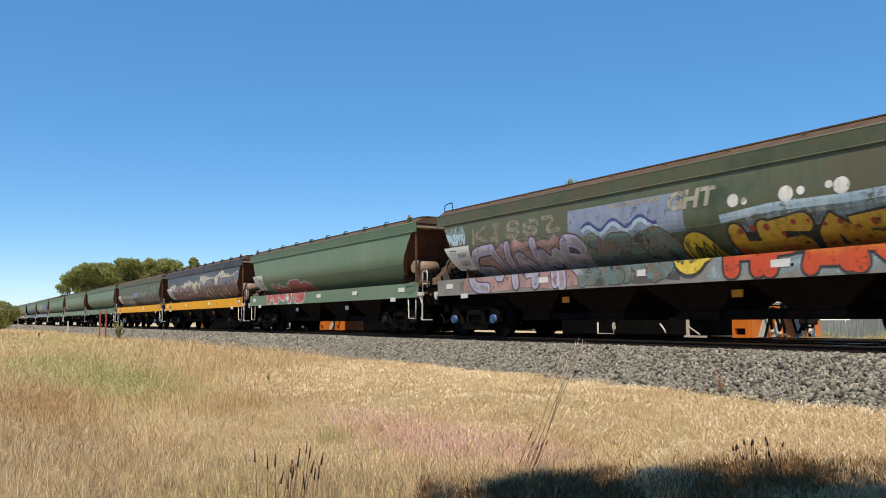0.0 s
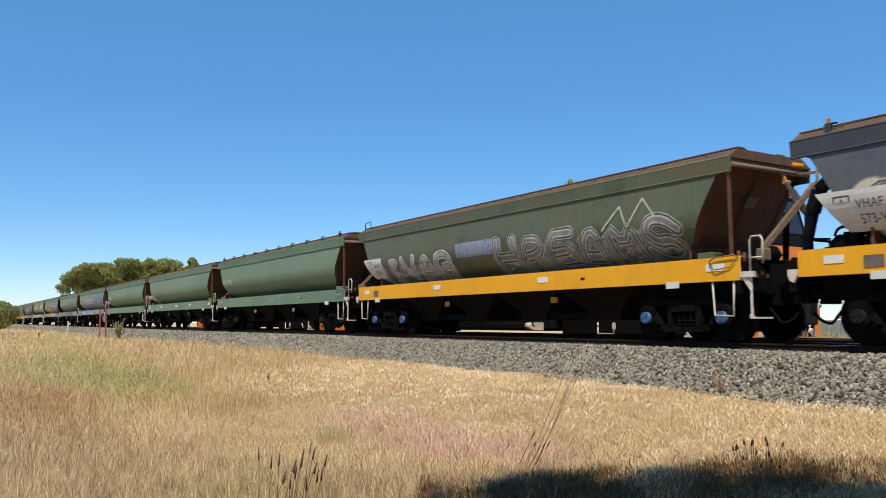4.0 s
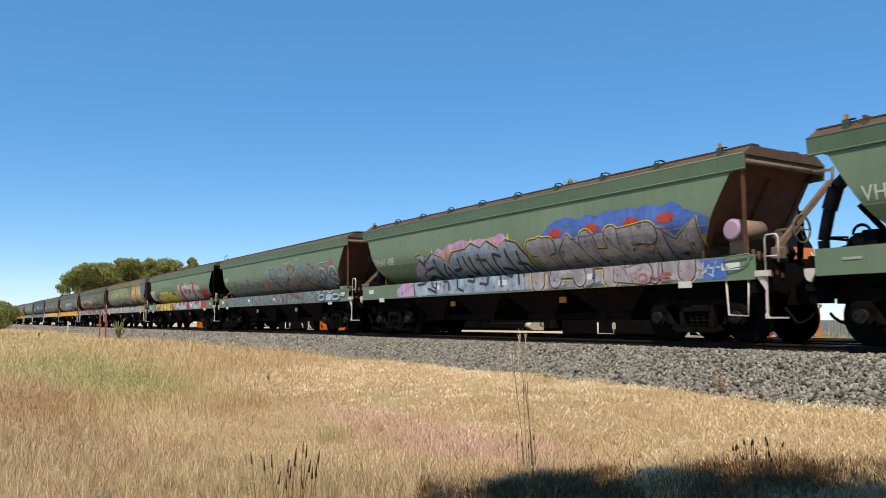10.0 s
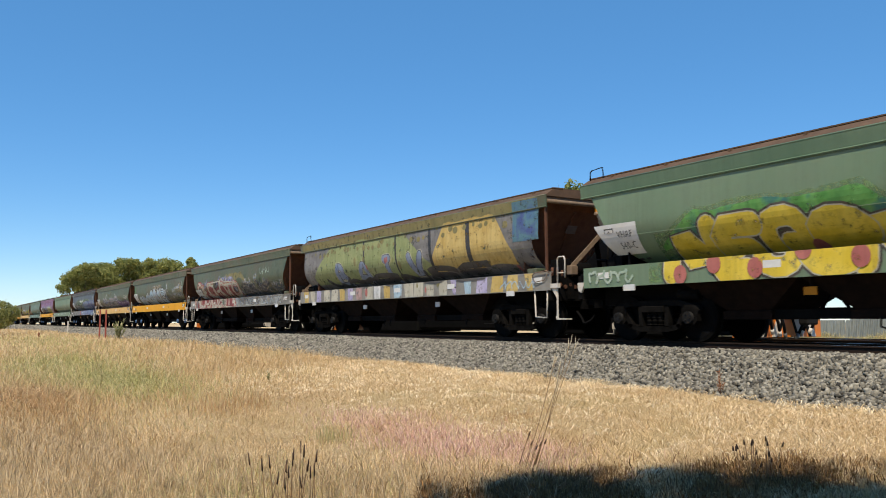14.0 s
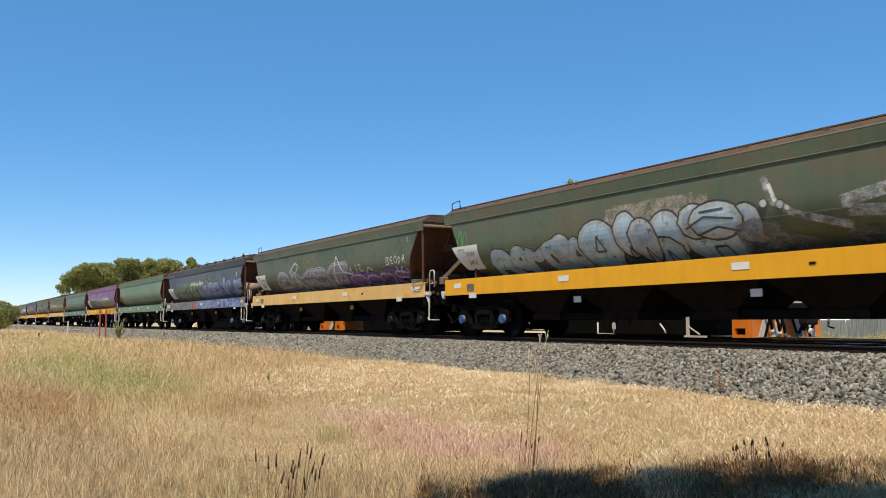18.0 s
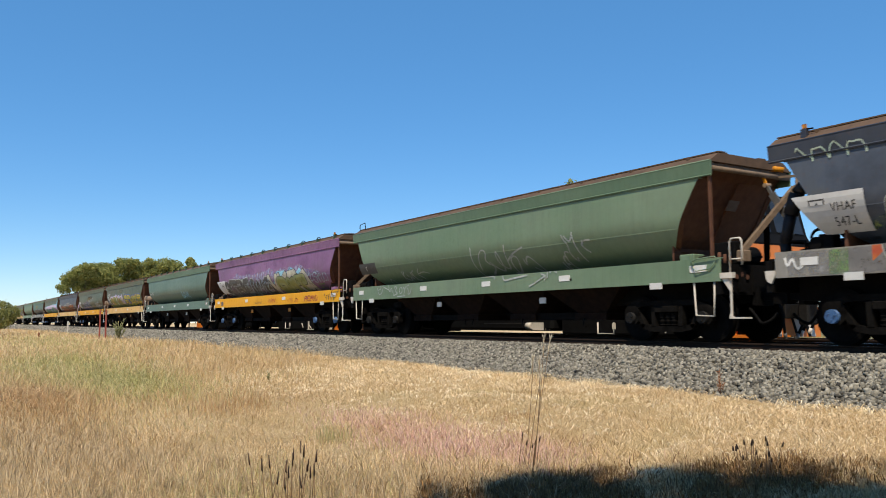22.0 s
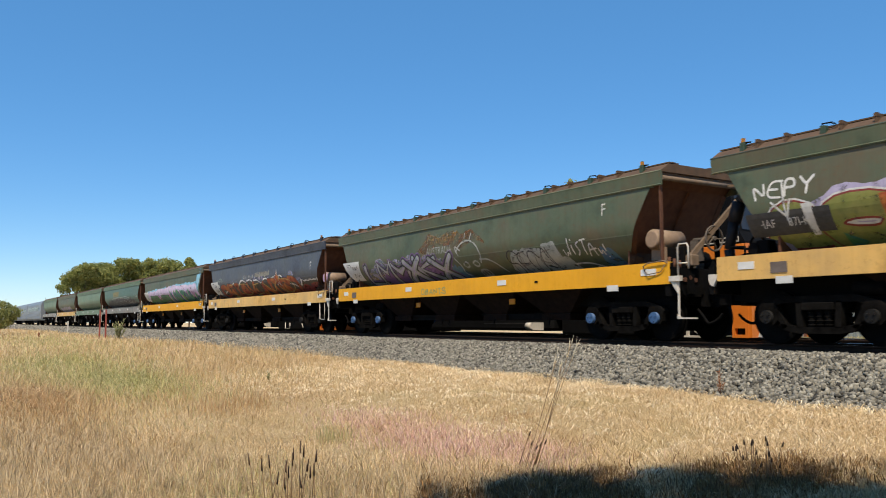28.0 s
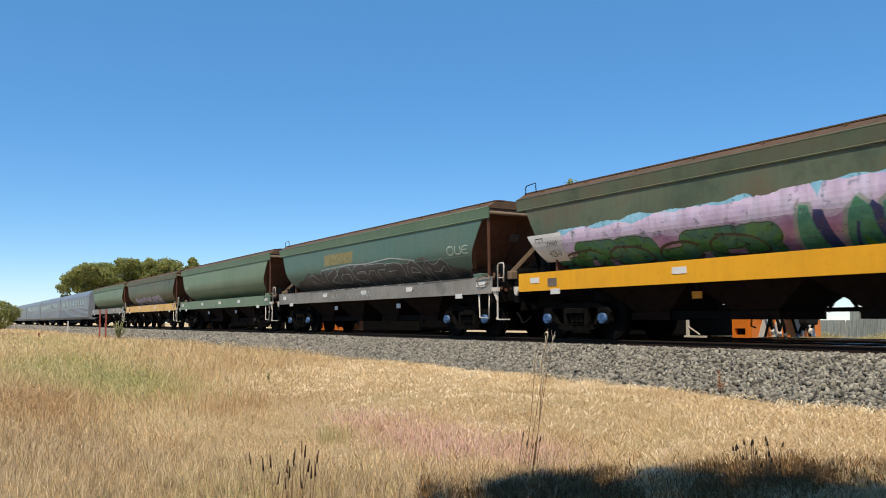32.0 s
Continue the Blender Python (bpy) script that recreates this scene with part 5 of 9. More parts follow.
def g_m6(s):
    rng = random.Random(8)
    cloud(s, -7.6, 0.5, 1.60, 2.60, S["cream"], 3, 11, 0.0, 0.1)
    cloud(s, 0.0, 8.0, 1.60, 2.84, S["cream"], 4, 10, 0.0, 0.1)
    for i in range(29):
        x, r = -7.3 + i * 0.525, rng.uniform(0.30, 0.40)
        z = 2.44 + 0.13 * math.sin(i * 0.9) + (0.28 if x > 0.4 else 0.16 if x > -2.2 and x < -0.2 else 0.0) - max(0, -6.2 - x) * 0.30
        disc(s, x, z, r + 0.035, S["smoke"], 0.0008 + 0.0001 * (i % 2), 18)
        disc(s, x, z, r, S["cream"], 0.0014 + 0.0001 * (i % 2), 18)
    word(s, "KOCU", -6.5, -0.1, 1.60, 2.66, 0.46, [(0.11, S["cream"]), (0.06, S["umber"]), (0.0, S["brownrose"])], 5, 0.9, over=1.08)
    word(s, "OOCU", -6.2, -0.5, 1.75, 2.5, 0.09, [(0.0, S["slate"])], 35, 0.9, over=0.7, base=0.016)
    word(s, "MTHTES", 0.55, 8.0, 1.62, 2.92, 0.44, [(0.10, S["cream"]), (0.055, S["black"]), (0.0, S["block"])], 6, 0.12, soft=0, over=1.10)
    for x, z in ((1.5, 2.56), (2.95, 2.66), (4.1, 2.60), (5.3, 2.62), (2.4, 1.9), (6.3, 2.6)):
        rect(s, x - 0.16, x + 0.16, z - 0.08, z + 0.10, S["teal"], 0.022, 0.08)
    for x in (0.75, 1.75, 2.85, 3.95, 5.1, 6.3):
        for j in range(5):
            rect(s, x - 0.05, x + 0.05, 1.70 + j * 0.16, 1.79 + j * 0.16, S["cream"] if j % 2 else S["umber"], 0.024)
    text(s, "PF", 6.95, 2.55, 0.28, S["red"])
    for x in (-6.1, 0.0):
        for r, m in ((0.34, "navy"), (0.27, "steel"), (0.15, "red"), (0.05, "white")):
            disc(s, x, 1.98, r, S[m], 0.030 - r * 0.02, 20, 1.0)


piece(-6, "pink and red letters on a cream bubble cloud", g_m6)
panel(-6, "573-W")


def g_m5(s):
    rect(s, -1.7, 0.6, 2.3, 2.72, S["greyblue"])
    cloud(s, -7.2, -1.9, 1.62, 2.4, S["mistwhite"], 4, 6, 0.0, 0.3)
    word(s, "RIVAG", -7.3, -2.0, 1.64, 2.55, 0.17, [(0.10, S["white"]), (0.03, S["smoke"]), (-0.04, S["silver"])], 7)
    cloud(s, 0.4, 7.0, 1.62, 2.6, S["mistwhite"], 5, 8, 0.0, 0.3)
    word(s, "HREAMS", 0.2, 6.9, 1.62, 2.70, 0.19, [(0.13, S["silver"]), (0.07, S["black"]), (0.0, S["silver"]), (-0.09, S["smoke"])], 8, 1.2, soft=1)
    stroke(s, [(4.6, 2.5), (5.2, 3.0), (5.4, 2.5), (5.9, 3.1), (6.3, 2.6)], 0.05, S["chalk"])


piece(-5, "pale silver letters with white edges", g_m5)
panel(-5, "578-V")
piece(-4, "faint pale tag", lambda s: (scribble(s, 1.4, 3.8, 1.45, 2.0, S["chalk"], 3, 7, 0.028), scribble(s, -4.6, -3.9, 1.9, 2.25, S["chalk"], 9, 3, 0.02)))
stencil(-4, "VHAF 194T")
panel(-3, "", x=-HB + 0.80, z0=1.76, w=1.10, h=0.52)
stencil(-2, "VHAF 431L")


def g_m1(s):
    cloud(s, -5.57, 1.4, 1.24, 2.34, S["rose"], 3, 4, 0.0, 0.20, rise=0.7)
    cloud(s, -4.0, 1.4, 1.6, 2.78, S["rose"], 4, 4, 0.0004, 0.14, rise=0.15)
    cloud(s, -3.9, 1.4, 1.6, 2.62, S["peach"], 8, 5, 0.0008, 0.12, rise=0.15)
    for x, z in ((-3.39, 2.72), (-2.75, 2.60), (-2.27, 2.70), (-1.18, 2.86), (-0.3, 2.82), (0.6, 2.84)):
        s.tris([(x - 0.10, z - 0.34), (x + 0.10, z - 0.34), (x + 0.01, z)], [(0, 1, 2)], S["yellow"], 0.0012)
    cloud(s, 1.5, 7.5, 2.2, 2.98, S["blue"], 5, 9, low=0.0)
    for x in (2.6, 3.9, 5.2, 6.2):
        disc(s, x, 2.60, 0.26, S["red"], 0.002, 14, 0.45)
    # stair-stepped letters: dark edge first, pale blue fill, then inner cuts
    steps = [(-4.36, 1.24), (-4.42, 1.60), (-4.30, 1.95), (-3.95, 2.05), (-4.05, 2.25), (-4.38, 2.50), (-4.05, 2.55), (-3.70, 2.35), (-3.40, 2.52), (-2.80, 2.36), (-2.66, 1.95), (-2.50, 2.25), (-2.20, 2.48), (-1.50, 2.52), (-1.20, 2.66), (-0.75, 2.50), (-0.40, 2.66),
             (0.1, 2.42), (0.45, 2.62), (0.95, 2.50), (1.25, 2.15), (1.40, 1.24)]
    mid = (-1.5, 1.75)
    for grow, mat, up in ((1.06, S["yellow"], 0.0016), (1.045, S["black"], 0.0022), (0.985, S["slate"], 0.0034)):
        q = [(mid[0] + (x - mid[0]) * (1 + (grow - 1) * 0.45), max(1.235, mid[1] + (z - mid[1]) * grow)) for x, z in steps]
        s.tris([(mid[0], 1.24)] + q, [(0, i, i + 1) for i in range(1, len(q))], mat, up)
    for pts in ([(-4.30, 1.75), (-3.9, 1.86), (-3.5, 1.75), (-3.75, 1.60), (-4.2, 1.58)], [(-3.95, 2.05), (-3.45, 2.12), (-3.40, 1.80)], [(-4.2, 2.42), (-4.0, 2.2), (-3.85, 2.36)], [(-3.35, 2.36), (-3.3, 1.55), (-3.05, 1.40), (-3.0, 1.95), (-2.8, 2.2)], [(-3.9, 1.45), (-3.4, 1.42), (-3.0, 1.30)],
                [(-2.72, 2.1), (-2.62, 1.62), (-2.35, 1.62), (-2.3, 1.35)], [(-2.5, 1.95), (-2.05, 2.0), (-2.0, 2.3)], [(-2.1, 1.78), (-1.85, 1.75), (-1.85, 1.40), (-1.5, 1.30)], [(-1.7, 2.35), (-1.65, 1.85), (-1.4, 1.80), (-1.35, 2.3)], [(-1.3, 1.6), (-0.95, 1.55), (-0.9, 2.35)],
                [(-1.1, 2.2), (-0.6, 2.15), (-0.55, 1.75), (-1.0, 1.7)], [(-0.7, 1.5), (-0.3, 1.45), (-0.2, 2.3), (0.15, 2.2)], [(-0.1, 1.9), (0.3, 1.85), (0.35, 1.35)], [(0.4, 2.4), (0.5, 1.7), (0.85, 1.6), (0.9, 2.3)], [(0.7, 2.0), (1.1, 1.95), (1.15, 1.4)]):
        stroke(s, pts, 0.085, S["black"], 0.0075)
    for x, z, a in ((-4.05, 1.32, 0.16), (-3.75, 1.38, 0.20), (-2.9, 1.70, 0.14), (-1.6, 1.55, 0.12), (0.0, 1.6, 0.12)):
        disc(s, x, z, a, S["pale"], 0.009, 12, 0.8)
    cloud(s, 1.3, 7.2, 1.22, 2.50, S["grey"], 45, 3, 0.0022, 0.06)
    word(s, "TAHEM", 1.4, 6.9, 1.22, 2.66, 0.46, [(0.13, S["yellow"]), (0.07, S["black"]), (0.0, S["grey"])], 7, 0.6, soft=0, over=1.06)
    word(s, "LIVI", 2.2, 6.6, 1.3, 2.5, 0.03, [(0.0, S["violet"])], 17, 2.0, soft=0, base=0.022)
    word(s, "ONE", 5.4, 6.4, 1.26, 1.46, 0.045, [(0.0, S["dustred"])], 8, base=0.022)
    rect(s, 6.75, 7.75, 1.24, 1.64, S["blue"], 0.001)
    for pts in ([(6.95, 1.30), (7.0, 1.58), (7.12, 1.45), (6.98, 1.34)], [(7.2, 1.6), (7.15, 1.3), (7.35, 1.55)], [(7.2, 1.42), (7.45, 1.3)], [(7.5, 1.6), (7.4, 1.3)], [(6.85, 1.45), (7.6, 1.48)]):
        scrawl(s, pts, 0.035, S["pale"], 0.004)


piece(-1, "grey wildstyle letters before pink and blue clouds", g_m1)
stencil(-1, "VHAF 481F", -7.23, 2.34, 0.24)


def g_0(s):
    cloud(s, -6.9, -1.2, 1.24, 2.62, S["mistred"], 3, 6, 0.0, 0.35)
    cloud(s, -1.4, -0.2, 1.9, 2.62, S["dustred"], 23, 2, 0.0, 0.3)
    cloud(s, -1.0, 6.2, 1.24, 2.98, S["mistred"], 4, 5, 0.0, 0.15)
    cloud(s, -6.5, -1.6, 1.22, 2.3, S["mix1"], 13, 6, 0.001, 0.3)
    cloud(s, -0.8, 6.4, 1.22, 2.62, S["mix1"], 14, 4, 0.001, 0.1)
    word(s, "WNKR", -6.7, -1.4, 1.20, 2.52, 0.40, [(0.08, S["pale"]), (0.04, S["navy"]), (0.0, S["mix1"])], 5, 1.3, soft=1, over=1.06)
    word(s, "XVZN", -6.2, -1.6, 1.25, 2.35, 0.12, [(0.0, S["mistpale"])], 25, 2.0, soft=1, base=0.016)
    word(s, "FCMDE", -0.9, 6.4, 1.20, 2.86, 0.52, [(0.09, S["pale"]), (0.05, S["navy"]), (0.0, S["mix1"])], 6, 0.8, soft=1, over=1.12)
    word(s, "VIXLKM", -0.6, 6.0, 1.25, 2.6, 0.12, [(0.0, S["mistpale"])], 26, 2.0, soft=1, over=1.1, base=0.018)
    word(s, "XKM", 0.2, 5.6, 1.25, 2.5, 0.16, [(0.0, S["mistred"])], 27, 2.0, soft=1, over=1.1, base=0.019)
    word(s, "RS", 5.4, 7.2, 1.6, 2.65, 0.2, [(0.1, S["white"]), (0.03, S["smoke"]), (-0.08, S["teal"])], 7, base=0.020)
    word(s, "OSD", 5.6, 7.7, 1.26, 1.54, 0.08, [(0.04, S["navy"]), (0.0, S["pale"])], 8, base=0.03)
    for x, z, r in ((6.5, 2.75, 0.16), (6.7, 2.6, 0.2), (6.4, 2.5, 0.12)):
        disc(s, x, z, r, S["dustred"], 0.002, 12, 1.4)
    stroke(s, [(-0.6, 2.74), (-0.75, 2.95), (-0.85, 3.10)], 0.03, S["chalk"])
    stroke(s, [(-0.6, 2.74), (-0.5, 2.92), (-0.55, 3.08)], 0.03, S["chalk"])
    stroke(s, [(1.5, 3.05), (1.9, 2.98), (2.3, 3.08), (2.6, 2.9), (2.9, 3.12), (3.3, 3.1)], 0.035, S["chalk"])


piece(0, "grey and teal letters with white edges on red", g_0)
stencil(0, "VHA", -HB + 0.9, 2.5, 0.26)


def g_1(s):
    cloud(s, -6.0, -0.2, 1.8, 2.82, S["mistgreen"], 22, 3, 0.0, 0.08, 0.2)
    cloud(s, -5.9, -0.3, 1.8, 2.72, S["green"], 2, 3, 0.0006, 0.08, 0.2)
    rect(s, -6.0, -5.3, 1.24, 2.3, S["mistgreen"], 0.0, -0.1)
    cloud(s, -0.6, 6.2, 1.22, 3.00, S["red"], 3, 17, 0.001, 0.22)
    cloud(s, 5.2, 7.0, 1.22, 2.45, S["red"], 5, 2, 0.001, 0.1)
    word(s, "NEGSN", -5.5, -0.3, 1.20, 2.50, 0.40, [(0.14, S["umber"]), (0.05, S["cream"]), (0.0, S["yellow"])], 6, 0.7, soft=1, over=1.08)
    for x, z in ((-5.2, 1.38), (-4.35, 1.55), (-3.4, 1.42), (-2.4, 1.70), (-1.35, 1.50), (-0.7, 1.42)):
        disc(s, x, z, 0.17, S["dustred"], 0.022, 16, 1.15)
    word(s, "JLEFUE", -0.5, 5.3, 1.22, 2.80, 0.30, [(0.12, S["white"]), (0.06, S["black"]), (0.0, S["pale"])], 7, 0.9, soft=0, over=1.0)
    for x in (0.3, 1.3, 2.4, 3.2, 4.6):
        rect(s, x - 0.07, x + 0.07, 2.40, 2.74, S["gold"], 0.022, 0.05)
    disc(s, 5.75, 1.47, 0.24, S["pale"], 0.016)
    disc(s, 5.75, 1.49, 0.09, S["gold"], 0.019, 12, 1.6)
    scribble(s, -8.0, -6.6, 1.28, 1.60, S["chalk"], 15, 6, 0.06)


piece(1, "yellow and pale blue block letters on a red cloud", g_1)
panel(1, "540-C")


def g_2(s):
    rect(s, -7.8, 7.6, 1.60, 3.30, S["smoke"], 0.0)
    rect(s, -8.0, 7.9, PLATE_Z0, PLATE_Z1, S["khaki"], 0.0)
    cloud(s, -6.9, 2.4, 1.85, 3.42, S["moss"], 2, 5, 0.002, 0.05)
    cloud(s, 2.5, 6.7, 1.95, 3.45, S["gold"], 3, 3, 0.003, 0.05)
    rect(s, 6.8, 7.9, 1.7, 3.6, S["teal"], 0.003)
    word(s, "BAIV", -5.2, 2.4, 1.7, 2.75, 0.24, [(0.10, S["cream"]), (0.05, S["black"]), (0.0, S["greyblue"])], 4, 0.6, soft=1, over=0.5, base=0.004)
    word(s, "WMRNSE", -5.6, 5.6, 1.60, 2.15, 0.16, [(0.0, S["soot"])], 14, 1.2, soft=1, over=1.0, base=0.014)
    for x, w in ((-2.2, 0.12), (0.2, 0.1), (2.45, 0.16), (4.6, 0.22)):
        stroke(s, [(x, 1.75), (x + 0.06, 2.4), (x - 0.02, 3.3)], w, S["black"], 0.008)
    rng = random.Random(9)
    for i in range(34):
        disc(s, -6.6 + 13 * i / 33 + rng.uniform(-0.1, 0.1), 3.18 + rng.uniform(-0.14, 0.16), rng.uniform(0.07, 0.15), S["khaki"], 0.010, 9, 0.8)
    for i in range(14):
        disc(s, rng.uniform(-5, 7), rng.uniform(1.4, 2.7), rng.uniform(0.05, 0.10), S["dustred"] if i % 2 else S["khaki"], 0.011, 9, 1.7)
    for i in range(22):
        x = -7.8 + i * 0.72
        rect(s, x, x + rng.uniform(0.3, 0.65), SILL_Z0 + 0.02, SILL_Z1 - 0.01, S[rng.choice(("cream", "lilac", "pink", "white", "gold", "pale"))], 0.002 + 0.001 * (i % 2), rng.uniform(-0.1, 0.2))
    scribble(s, 6.3, 7.8, 1.28, 1.52, S["pale"], 5, 5, 0.03)


piece(2, "whole side overpainted in faded green and gold blocks", g_2)


def g_3(s):
    cloud(s, -7.4, 1.2, 1.6, 2.86, S["mistlilac"], 3, 8, 0.0, 0.3)
    cloud(s, -7.2, -4.8, 1.24, 2.45, S["smoke"], 2, 4, 0.001, 0.25)
    cloud(s, -4.6, 0.5, 1.5, 2.84, S["black"], 4, 4, 0.002, 0.25)
    cloud(s, -3.2, 0.6, 2.3, 2.98, S["mistlilac"], 34, 3, 0.0025, 0.3, 0.3)
    cloud(s, -6.5, 0.6, 1.22, 2.50, S["brick"], 14, 4, 0.003, 0.15)
    word(s, "RUSLOTR", -6.9, 0.7, 1.20, 2.64, 0.17, [(0.20, S["brick"]), (0.10, S["cream"]), (0.04, S["red"]), (-0.02, S["cream"])], 6, 1.5, soft=1, over=1.06)
    word(s, "IVIXL", -6.2, 0.2, 1.22, 2.2, 0.12, [(0.05, S["brick"]), (0.0, S["cream"])], 16, 2.0, soft=1, over=1.1, base=0.024)
    stroke(s, [(-4.6, 2.60), (-2.2, 2.66), (-1.9, 2.78), (-1.5, 2.62), (0.4, 2.5)], 0.05, S["cream"], 0.032)
    cloud(s, -1.8, 2.0, 2.5, 3.05, S["khaki"], 8, 4, 0.001, 0.2, 0.4)
    cloud(s, 0.8, 5.6, 1.24, 2.86, S["mistwhite"], 21, 4, 0.001, 0.3)
    cloud(s, 1.0, 5.5, 1.24, 2.66, S["mistgrey"], 21, 4, 0.003, 0.3)
    cloud(s, 5.3, 7.5, 1.24, 2.5, S["mistwhite"], 22, 2, 0.001, 0.3)
    cloud(s, 5.4, 7.4, 1.24, 2.36, S["mistgrey"], 22, 2, 0.003, 0.3)
    for x, z, r in ((1.5, 2.35, 0.12), (3.6, 2.2, 0.22), (4.1, 2.55, 0.24), (-1.3, 1.5, 0.2), (-5.1, 2.3, 0.14), (-3.4, 2.45, 0.16)):
        disc(s, x, z, r, OLIVE, 0.0345, 10, 0.8)
    word(s, "SNK", 1.2, 5.2, 1.5, 2.5, 0.20, [(0.06, S["soot"]), (0.0, S["mistgrey"])], 37, 1.6, over=1.05, base=0.004)
    scribble(s, 4.3, 5.6, 2.68, 3.0, S["chalk"], 8, 3, 0.03)
    word(s, "EIMZWE", 1.0, 7.2, 1.26, 1.60, 0.10, [(0.0, S["silver"])], 9, 1.6, soft=1, over=1.0)


piece(3, "red and white letters with violet smoke", g_3)
def plate_3(s):
    x, z0, z1 = -HB + 0.86, 1.80, 2.32
    s.tris([(x + 0.25, z0), (x + 1.16, z0), (x + 1.16, z1), (x, z1)], [(0, 1, 2, 3)], PLATE, 0.018)
    text(s, "VHAF 559-T", x + 0.27, z1 - 0.22, 0.125, BLACKPAINT, 0.028)
    for i in range(4):
        rect(s, x + 0.36 + i * 0.18, x + 0.49 + i * 0.18, z0 + 0.12, z0 + 0.19, BLACKPAINT, 0.022)


piece(3, "small white painted data panel with black lettering", plate_3, "data_panel")


def g_4(s):
    cloud(s, -1.6, 2.0, 2.3, 3.06, S["mistbuff"], 2, 2, 0.0, 0.05, 0.1)
    rect(s, -1.2, 1.7, 2.4, 2.98, S["mistbuff"], 0.0006)
    cloud(s, 6.0, 7.3, 2.2, 3.05, S["mistbuff"], 3, 2, 0.0, 0.1, 0.2)
    cloud(s, -6.2, 4.4, 1.62, 2.3, S["mistgrey"], 12, 9, 0.0012, 0.2)
    word(s, "RAMCA", -5.9, -2.0, 1.62, 2.46, 0.27, [(0.06, S["black"]), (0.0, S["silver"]), (-0.13, S["pale"])], 4, 1.7, over=1.22)
    # fat rounded letters, each a bulging balloon with a dark outline
    for i, (cx, cz, rx, rz) in enumerate(((-2.9, 2.15, 0.42, 0.42), (-1.58, 2.18, 0.66, 0.60), (-0.62, 2.36, 0.36, 0.50), (-0.15, 2.20, 0.40, 0.46), (0.55, 2.25, 0.48, 0.50), (0.35, 1.90, 0.46, 0.30), (1.30, 2.45, 0.36, 0.34), (1.85, 2.42, 0.62, 0.36), (1.70, 2.00, 0.74, 0.40), (2.55, 2.30, 0.34, 0.36))):
        for grow, mat, up in ((0.045, S["black"], 0.0), (0.0, S["silver"], 0.0012), (-0.10, S["pale"] if i % 3 else S["slate"], 0.0024)):
            q = [(cx + (rx + grow) * math.cos(0.3491 * j) * (1 + 0.06 * math.sin(3 * j + i)), max(1.63, cz + (rz + grow) * math.sin(0.3491 * j))) for j in range(18)]
            shape(s, q, mat, 0.004 + up + (i % 4) * 0.004)
    for pts in ([(-1.7, 2.05), (-1.55, 2.40), (-1.40, 2.05), (-1.7, 2.05)], [(-0.75, 1.70), (-0.62, 2.1), (-0.5, 1.72)], [(-0.25, 1.70), (-0.15, 2.05), (-0.02, 1.72)], [(0.25, 1.66), (0.38, 1.95), (0.5, 1.66)], [(1.55, 1.66), (1.6, 1.92), (1.9, 1.92), (1.95, 1.66)], [(1.1, 2.3), (1.6, 2.5), (2.3, 2.4)], [(1.35, 2.15), (1.9, 2.28), (2.4, 2.15)], [(1.5, 2.6), (2.1, 2.62)]):
        stroke(s, pts, 0.045, S["umber"], 0.026)
    shape(s, [(2.2, 1.64), (2.3, 2.25), (2.75, 2.38), (3.2, 2.25), (3.35, 1.9), (3.1, 1.64)], S["mistgrey"], 0.0225)
    for x, z in ((3.0, 2.60), (3.35, 2.54)):
        disc(s, x, z, 0.10, S["black"], 0.023, 12)
        disc(s, x, z, 0.075, S["silver"], 0.0238, 12)
    stroke(s, [(3.0, 3.1), (3.15, 2.65), (3.6, 2.35), (4.6, 2.05)], 0.14, S["mistwhite"], 0.0008)
    stroke(s, [(3.1, 2.95), (3.25, 2.6), (3.5, 2.45)], 0.08, S["white"], 0.0014)
    stroke(s, [(4.5, 2.45), (5.4, 2.6), (6.4, 2.75), (7.2, 2.6)], 0.22, S["mistwhite"], 0.0008)
    stroke(s, [(4.6, 2.3), (5.6, 2.2), (7.0, 2.15)], 0.20, S["mistwhite"], 0.0014)
    cloud(s, 4.2, 6.8, 1.62, 2.2, S["mistgrey"], 6, 5, 0.0, 0.5)
    scribble(s, -7.7, -7.0, 2.4, 3.1, S["green"], 19, 5, 0.03)
    text(s, "F", 7.15, 2.75, 0.3, S["chalk"])


piece(4, "pale silver bubble letters over buff patches", g_4)
panel(4, "349-P")


